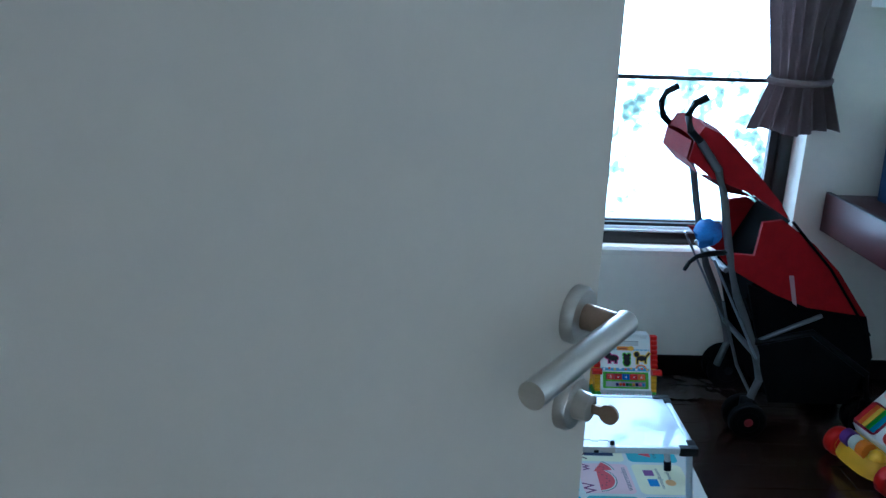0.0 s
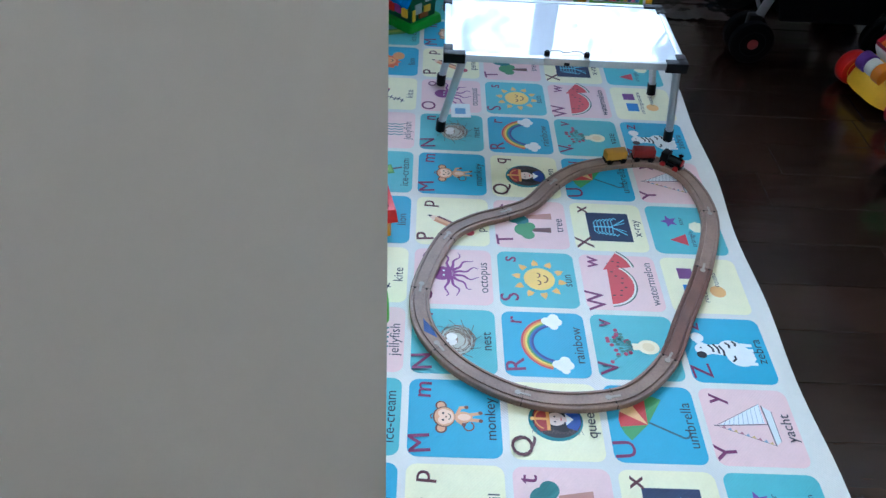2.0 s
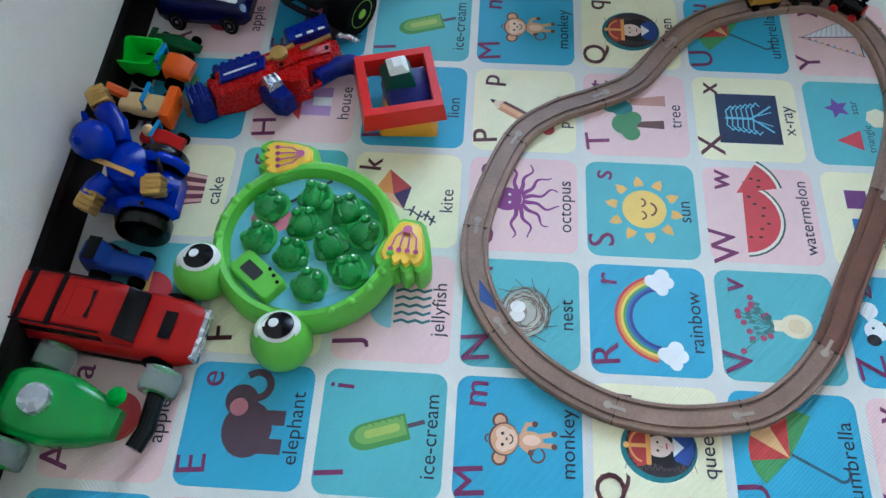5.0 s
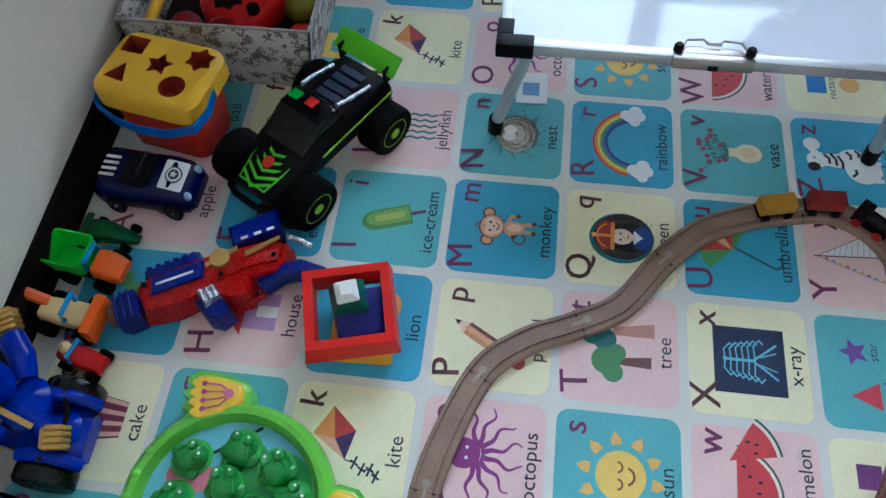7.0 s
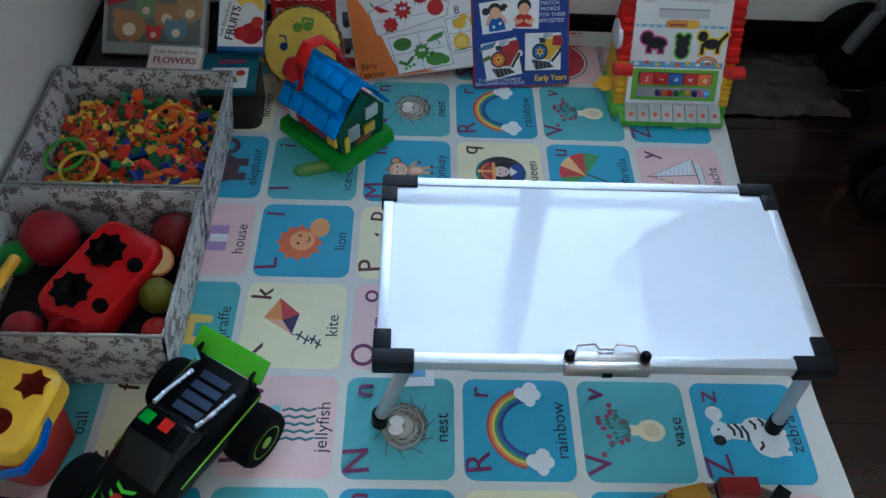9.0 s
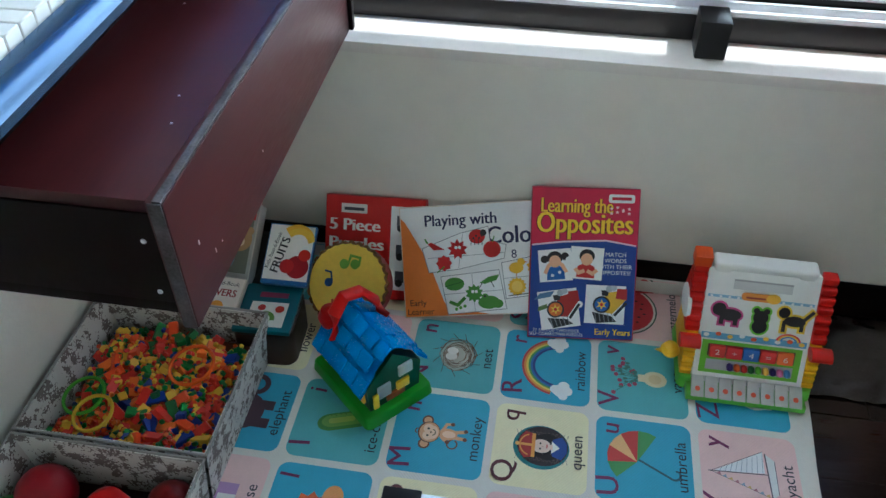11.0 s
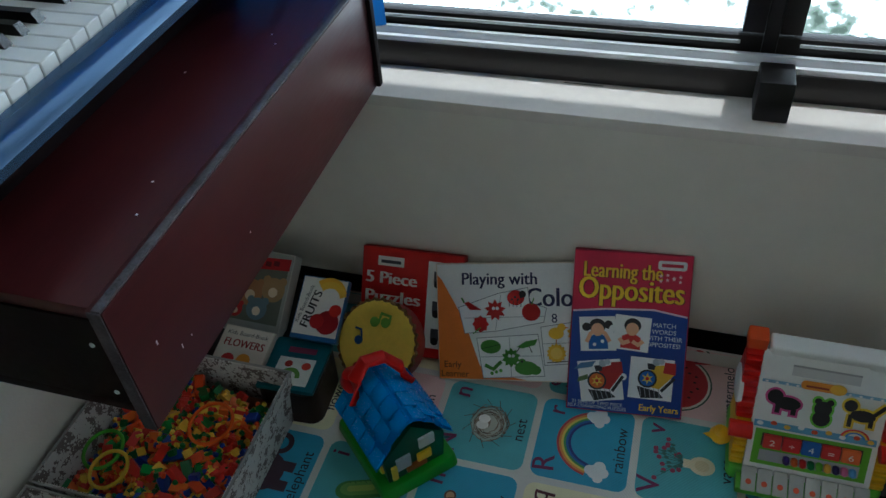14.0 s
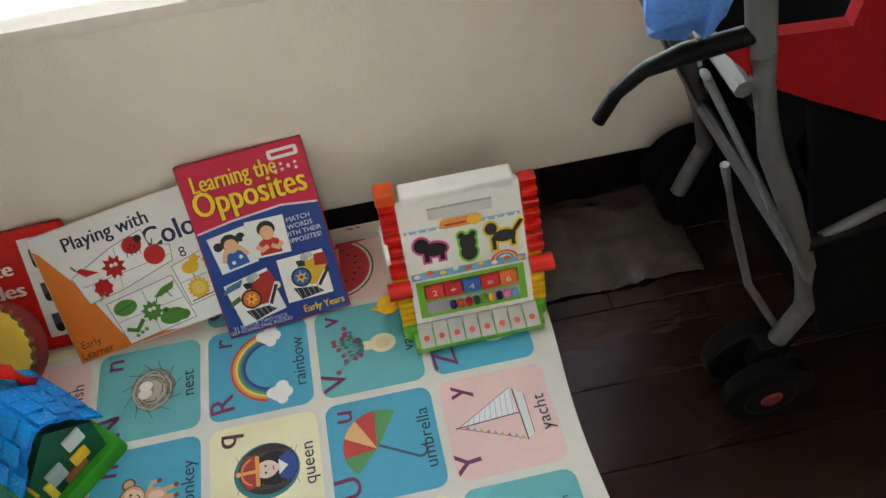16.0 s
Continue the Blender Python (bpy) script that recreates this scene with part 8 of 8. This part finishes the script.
panel("hood", [(1.135, 0.955), (1.16, 1.0), (1.22, 0.975), (1.32, 0.88), (1.42, 0.775), (1.46, 0.72)], 0.012, SRED, "red cloth hood", -0.012)
panel("hood_flap", [(1.128, 0.955), (1.12, 0.90), (1.17, 0.85), (1.26, 0.80), (1.33, 0.79), (1.42, 0.74)], 0.01, SRED)
for y in (-0.14, 0.14):
    bm = prism([(1.135 - OX, 0.96), (1.125 - OX, 0.90), (1.20 - OX, 0.845), (1.33 - OX, 0.80), (1.45 - OX, 0.725), (1.42 - OX, 0.775), (1.32 - OX, 0.88), (1.22 - OX, 0.975), (1.16 - OX, 1.0)], -0.005, 0.005)
    bm.transform(pose(0, y, 0, 90, 0, 0))
    part("hood_side", bm, SRED, sr)
panel("seat_back", [(1.46, 0.72), (1.40, 0.60), (1.36, 0.46), (1.40, 0.38)], 0.02, SBLK, "black padded seat back")
panel("seat", [(1.40, 0.38), (1.55, 0.36), (1.70, 0.38)], 0.025, SBLK)
panel("foot_rest", [(1.70, 0.38), (1.77, 0.25), (1.80, 0.14)], 0.014, SBLK)
panel("basket", [(1.44, 0.30), (1.47, 0.13), (1.72, 0.13), (1.76, 0.28)], 0.008, SBLK, "black cloth basket")
for y in (-0.147, 0.147):
    bm = prism([(1.37 - OX, 0.715), (1.36 - OX, 0.61), (1.24 - OX, 0.618), (1.292 - OX, 0.566), (1.347 - OX, 0.535), (1.441 - OX, 0.486), (1.55 - OX, 0.445), (1.74 - OX, 0.42), (1.63 - OX, 0.565), (1.54 - OX, 0.65), (1.43 - OX, 0.725)], -0.007, 0.007)
    bm.transform(pose(0, y, 0, 90, 0, 0))
    sp_ = part("side_panel", bm, SRED, sr, "red cloth side panel")
    bm = prism([(1.50 - OX, 0.46), (1.515 - OX, 0.45), (1.49 - OX, 0.55), (1.475 - OX, 0.55)], 0.0078, 0.0086)
    bm.transform(pose(0, y, 0, 90, 0, 0))
    part("logo_bar", bm, mat("pale_print", (150, 120, 124), 0.7), sp_)
    bm = prism([(1.355 - OX, 0.515), (1.43 - OX, 0.26), (1.48 - OX, 0.11), (1.74 - OX, 0.11), (1.79 - OX, 0.28), (1.745 - OX, 0.418), (1.55 - OX, 0.443), (1.441 - OX, 0.483)], -0.006, 0.006)
    bm.transform(pose(0, y * 0.97, 0, 90, 0, 0))
    part("basket_side", bm, SBLK, sr, "black cloth basket side")
    part("strap", tube([(1.46 - OX, y * 1.06, 0.72), (1.60 - OX, y * 1.06, 0.575), (1.76 - OX, y * 1.06, 0.36)], 0.009, 8, flat=0.5), SBLK, sp_)
bb = lathe([(0.0, -0.04), (0.02, -0.036), (0.034, -0.02), (0.04, 0.0), (0.034, 0.018), (0.02, 0.032), (0.0, 0.036)], 28, pose(1.215 - OX, -0.13, 0.675, 20, 10, 0), 1.0, 1.3)
for v in bb.verts:
    v.co += Vector((1, 0.6, 1)) * 0.016 * noise.noise(v.co * 45) + Vector((0.4, 1, 0.5)) * 0.007 * noise.noise(v.co * 120)
part("rolled_cloth", bb, mat("blue_cloth", (62, 108, 176), 0.8, vary=0.5, scale=30, bump=0.6, bump_scale=60), sr, "crumpled blue cloth")
for z in (0.28, 0.56):
    part("cross_bar", tube([L(1.41 if z < 0.4 else 1.28, 1.55, z), L(1.41 if z < 0.4 else 1.28, 1.85, z)], 0.009, 8), SGREY, sr)

# crumpled clear bag on the floor
bag = bmesh.new()
nb = 22
gv = {}
for i in range(nb + 1):
    for j in range(nb + 1):
        x, y = 1.165 + 0.27 * i / nb, 1.765 + 0.195 * j / nb
        e = min(i, nb - i, j, nb - j) / (nb / 2)
        z = -0.006 + 0.010 * min(1, e * 2.5) + 0.010 * abs(noise.noise(Vector((x * 22, y * 22, 1.3)))) + 0.006 * noise.noise(Vector((x * 60, y * 60, 4)))
        gv[i, j] = bag.verts.new((x + 0.008 * noise.noise(Vector((x * 9, y * 9, 7))), y + 0.01 * noise.noise(Vector((x * 9, y * 9, 2))), max(z, -0.0065)))
for i in range(nb):
    for j in range(nb):
        bag.faces.new((gv[i, j], gv[i + 1, j], gv[i + 1, j + 1], gv[i, j + 1]))
bo = part("plastic_bag", bag, mat("clear_bag", (70, 63, 58), 0.22, vary=0.35, scale=26))
tagged(bo, "crumpled clear plastic bag lying on the floor", "plastic bag")

# ---- walker toy and black toy on the floor ----
wk = thing("baby_walker", "yellow baby walker toy with white rainbow panel, red wheels", "walker toy", (1.762, 1.335, -0.008), -78)
part("base", prism(rrect(0.23, 0.25, 0.085, 8), 0.03, 0.10, None, 0.9, 0.022), YBRK, wk)
for x, y in ((-0.112, -0.075), (0.112, -0.075), (-0.112, 0.085), (0.112, 0.085)):
    tyre_ = wheel(wk, x, y, 0.046, 0.046, 0.036, YBRK, RTILE)
    tyre_.data.transform(pose(x, y, 0) @ pose(0, 0, 0, 0, 0, 90) @ pose(-x, -y, 0))
    for rim_ in tyre_.children:
        rim_.data.transform(pose(x, y, 0) @ pose(0, 0, 0, 0, 0, 90) @ pose(-x, -y, 0))
for k, (c, r_) in enumerate((((110, 70, 150), 0.026), ((226, 222, 214), 0.023), ((226, 140, 40), 0.026))):
    part("roller", tube([(-0.060 + 0.034 * k, -0.098, 0.098), (-0.031 + 0.034 * k, -0.098, 0.098)], r_, 16), ink(c, 0.35), wk)
part("bump", lathe([(0.024, 0.092), (0.022, 0.108), (0.012, 0.118), (0, 0.12)], 18, pose(0.066, -0.094, 0)), YBRK, wk)
PM = pose(0, -0.066, 0.112, 42, 0, 0)
part("panel", prism(rrect(0.20, 0.23, 0.035, 6, 0, 0.115), -0.03, 0.010, PM, 0.97, 0.007), WHITEP, wk, "white play panel")
part("keys_bed", prism(rrect(0.094, 0.094, 0.014, 5, -0.042, 0.060), 0.010, 0.013, PM), ink((130, 30, 60), 0.35), wk)
for i, c in enumerate(((196, 44, 60), (226, 120, 50), (240, 206, 70), (96, 176, 64), (40, 150, 190))):
    part("rainbow_key", box((-0.084 + 0.0168 * i, 0.020, 0.013), (-0.0685 + 0.0168 * i, 0.100, 0.019), 0.003, PM), ink(c, 0.35), wk)
for x, y, c in ((0.058, 0.040, (214, 60, 50)), (0.062, 0.098, (236, 190, 60)), (0.058, 0.152, (226, 130, 150))):
    dial_ = part("dial", lathe([(0.027, 0.010), (0.026, 0.019), (0.020, 0.022), (0.0, 0.022)], 20, PM @ pose(x, y, 0)), ink(c, 0.35), wk)
    part("dial_cap", lathe([(0.014, 0.022), (0.011, 0.027), (0, 0.028)], 14, PM @ pose(x, y, 0)), ink((70, 140, 200) if y < 0.12 else (240, 240, 236), 0.35), dial_)
part("picture_window", prism(rrect(0.10, 0.07, 0.02, 5, -0.035, 0.165), 0.010, 0.0125, PM), ink((236, 200, 196), 0.35), wk)
for x, y, r_ in ((-0.065, 0.150, 0.010), (-0.040, 0.170, 0.012), (-0.012, 0.178, 0.010), (-0.052, 0.185, 0.008)):
    part("dark_spot", prism(disc(r_, 14, x, y, r_ * 0.7), 0.0125, 0.0145, PM), BLACKP, wk)
for s_ in (-1, 1):
    part("push_bar", tube([(s_ * 0.09, 0.10, 0.1), (s_ * 0.1, 0.135, 0.2), (s_ * 0.09, 0.15, 0.25)], 0.010, 12), ink((96, 176, 60), 0.35), wk, "green push bar")
part("push_grip", tube([(-0.09, 0.15, 0.25), (0.0, 0.155, 0.26), (0.09, 0.15, 0.25)], 0.010, 12), ink((96, 176, 60), 0.35), wk)
bt2 = thing("toy_buggy", "black-wheeled toy buggy with a bright green pointed nose", "toy vehicle", (1.64, 0.935, -0.008), 6)
part("chassis", box((-0.02, -0.05, 0.03), (0.12, 0.05, 0.075), 0.012), BLACKP, bt2)
for x, y in ((0.012, -0.098), (0.03, 0.098), (0.15, -0.098)):
    wheel(bt2, x, y, 0.066, 0.066, 0.05, BLACKG)
part("axle", tube([(0.012, -0.09, 0.066), (0.03, 0.09, 0.066)], 0.010, 10), BLACKP, bt2)
part("nose", lathe([(0.0, -0.052), (0.012, -0.046), (0.028, -0.026), (0.036, 0.0), (0.034, 0.022), (0.026, 0.040), (0.0, 0.050)], 24, pose(-0.042, 0.012, 0.082, 0, 82, 0)), ink((24, 190, 106), 0.3), bt2, "bright green pointed nose")
part("roll_cage", tube([(0.02, -0.045, 0.075), (0.03, -0.04, 0.135), (0.04, 0.04, 0.135), (0.03, 0.045, 0.075)], 0.009, 10), BLACKP, bt2)
part("seat_pad", prism(rrect(0.055, 0.06, 0.02), 0.075, 0.118, pose(0.028, -0.016, 0), 0.8, 0.012), ink((196, 172, 136), 0.6), bt2, "tan seat pad")

# ---- wall box on the other side, with things on it ----
eb = thing("wall_cabinet", "dark wine laminate wall-hung box cabinet by the stroller", "cabinet", (0, 0, 0))
part("carcass", box((1.77, 0.75, 0.585), (XE - 0.002, 1.962, 0.705), 0.002), WINE, eb)
part("front_panel", box((1.752, 0.745, 0.575), (1.7695, 1.962, 0.712), 0.002), WINE, eb)
part("edge_band", box((1.753, 0.745, 0.712), (1.7685, 1.962, 0.715)), WORN, eb)
cr = thing("storage_crate", "dark blue plastic crate on the wine cabinet", "crate", (2.05, 1.78, 0.705))
part("crate_body", prism(rrect(0.30, 0.26, 0.02), 0.001, 0.26, None, 1.04), ink((34, 66, 106), 0.45), cr)
part("crate_lid", prism(rrect(0.33, 0.29, 0.02), 0.261, 0.285), mat("white_cloth", (220, 226, 228), 0.7, bump=0.4), cr, "white cloth over the crate")
tagged(part("green_box", box((1.94, 1.70, 0.992), (2.14, 1.84, 1.10), 0.006), ink((176, 216, 40), 0.45)), "bright lime green box on the blue crate", "box")
tagged(part("wall_shelf", box((1.80, 1.60, 1.34), (XE - 0.002, 1.978, 1.365), 0.002), WHITEP), "white wall shelf board", "shelf")


# ---- curtains ----
def curtain(name, label, x0, x1, y, z0, z1, tie, material, waves):
    """Pleated cloth, gathered at the height tie if it has one."""
    ob = thing(name, label, "curtain")
    bm = bmesh.new()
    nx, nz = waves * 8, 26
    g = {}
    xm = (x0 + x1) / 2
    for j in range(nz + 1):
        z = z0 + (z1 - z0) * j / nz
        pinch = 1.0
        if tie:
            d = z - tie
            pinch = 0.55 + 0.45 * min(1, abs(d) / (0.5 if d > 0 else 0.22))
        for i in range(nx + 1):
            u = i / nx
            x = xm + (u - 0.5) * (x1 - x0) * pinch
            g[i, j] = bm.verts.new((x, y + (0.020 if tie else 0.016) * math.sin(u * waves * 6.2832) * (0.6 + 0.4 * pinch) + 0.006 * math.sin(u * 31 + z * 5), z + 0.012 * math.sin(u * 9)))
    for i in range(nx):
        for j in range(nz):
            bm.faces.new((g[i, j], g[i + 1, j], g[i + 1, j + 1], g[i, j + 1]))
    bmesh.ops.solidify(bm, geom=list(bm.faces), thickness=0.002)
    part("cloth", bm, material, ob)
    if tie:
        part("tie_band", tube([(xm + 0.55 * (x1 - x0) * 0.52 * math.cos(a / 16 * 6.2832), y + 0.034 * math.sin(a / 16 * 6.2832), tie + 0.01 * math.sin(a / 16 * 6.2832)) for a in range(16)], 0.012, 8, True), material, ob)
    return ob


curtain("curtain", "brown-grey cloth curtain tied in the middle", 1.40, 1.76, 1.925, 0.925, 2.05, 1.10, mat("brown_cloth", (120, 106, 104), 0.85, vary=0.2, scale=14, bump=0.4, bump_scale=400), 7)
curtain("curtain", "bright blue cloth curtain hanging behind the keyboard", 0.10, 0.392, 1.958, 0.598, 2.05, None, mat("blue_curtain", (44, 92, 146), 0.8, vary=0.2, scale=14, bump=0.4, bump_scale=400), 6)
bc = MATS["blue_curtain"].node_tree
tl, ms = bc.nodes.new("ShaderNodeBsdfTranslucent"), bc.nodes.new("ShaderNodeMixShader")
tl.inputs[0].default_value, ms.inputs[0].default_value = (*lin(60, 130, 200), 1), 0.45
bc.links.new(bc.nodes["Principled BSDF"].outputs[0], ms.inputs[1]), bc.links.new(tl.outputs[0], ms.inputs[2]), bc.links.new(ms.outputs[0], bc.nodes["Material Output"].inputs[0])
tagged(part("curtain_rod", tube([(0.02, 1.935, 2.07), (1.85, 1.935, 2.07)], 0.012, 12), BRONZE), "dark metal curtain rod above the window", "curtain rod")
for x in (0.05, 1.8):
    tagged(part("rod_bracket", box((x - 0.01, 1.935, 2.055), (x + 0.01, YN + 0.002, 2.085), 0.002), BRONZE), "dark metal bracket of the curtain rod", "bracket")

# ---- floor: dark wooden planks that run beside the window wall ----
floor = tagged(part("floor", box((-0.5, -2.2, -0.06), (XE, YN, -0.0105)), GROUT), "dark brown wooden plank floor", "floor", kind="structure")
PW, PL = 0.125, 1.15


def plank_mesh(x0, x1):
    return finish("plank", box((x0 + 0.0008, -PW / 2 + 0.0008, -0.0105), (x1 - 0.0008, PW / 2 - 0.0008, -0.008), 0.0008, seg=1), PLANK)


plank = plank_mesh(-PL / 2, PL / 2)
rng = random.Random(11)
y = YN - PW / 2
while y > -2.1:
    west, east = (XW, XE) if y > YS else (-0.5, 1.5)
    x = -0.5 + PL / 2 - rng.uniform(0, PL) * 0.9
    while x - PL / 2 < east:
        x0, x1 = max(-PL / 2, west - x), min(PL / 2, east - x)
        if x1 - x0 > 0.02:
            part("plank", plank if x1 - x0 > PL - 0.001 else plank_mesh(x0, x1), None, floor, m=pose(x, y, rng.uniform(-0.0004, 0.0)))
        x += PL
    y -= PW
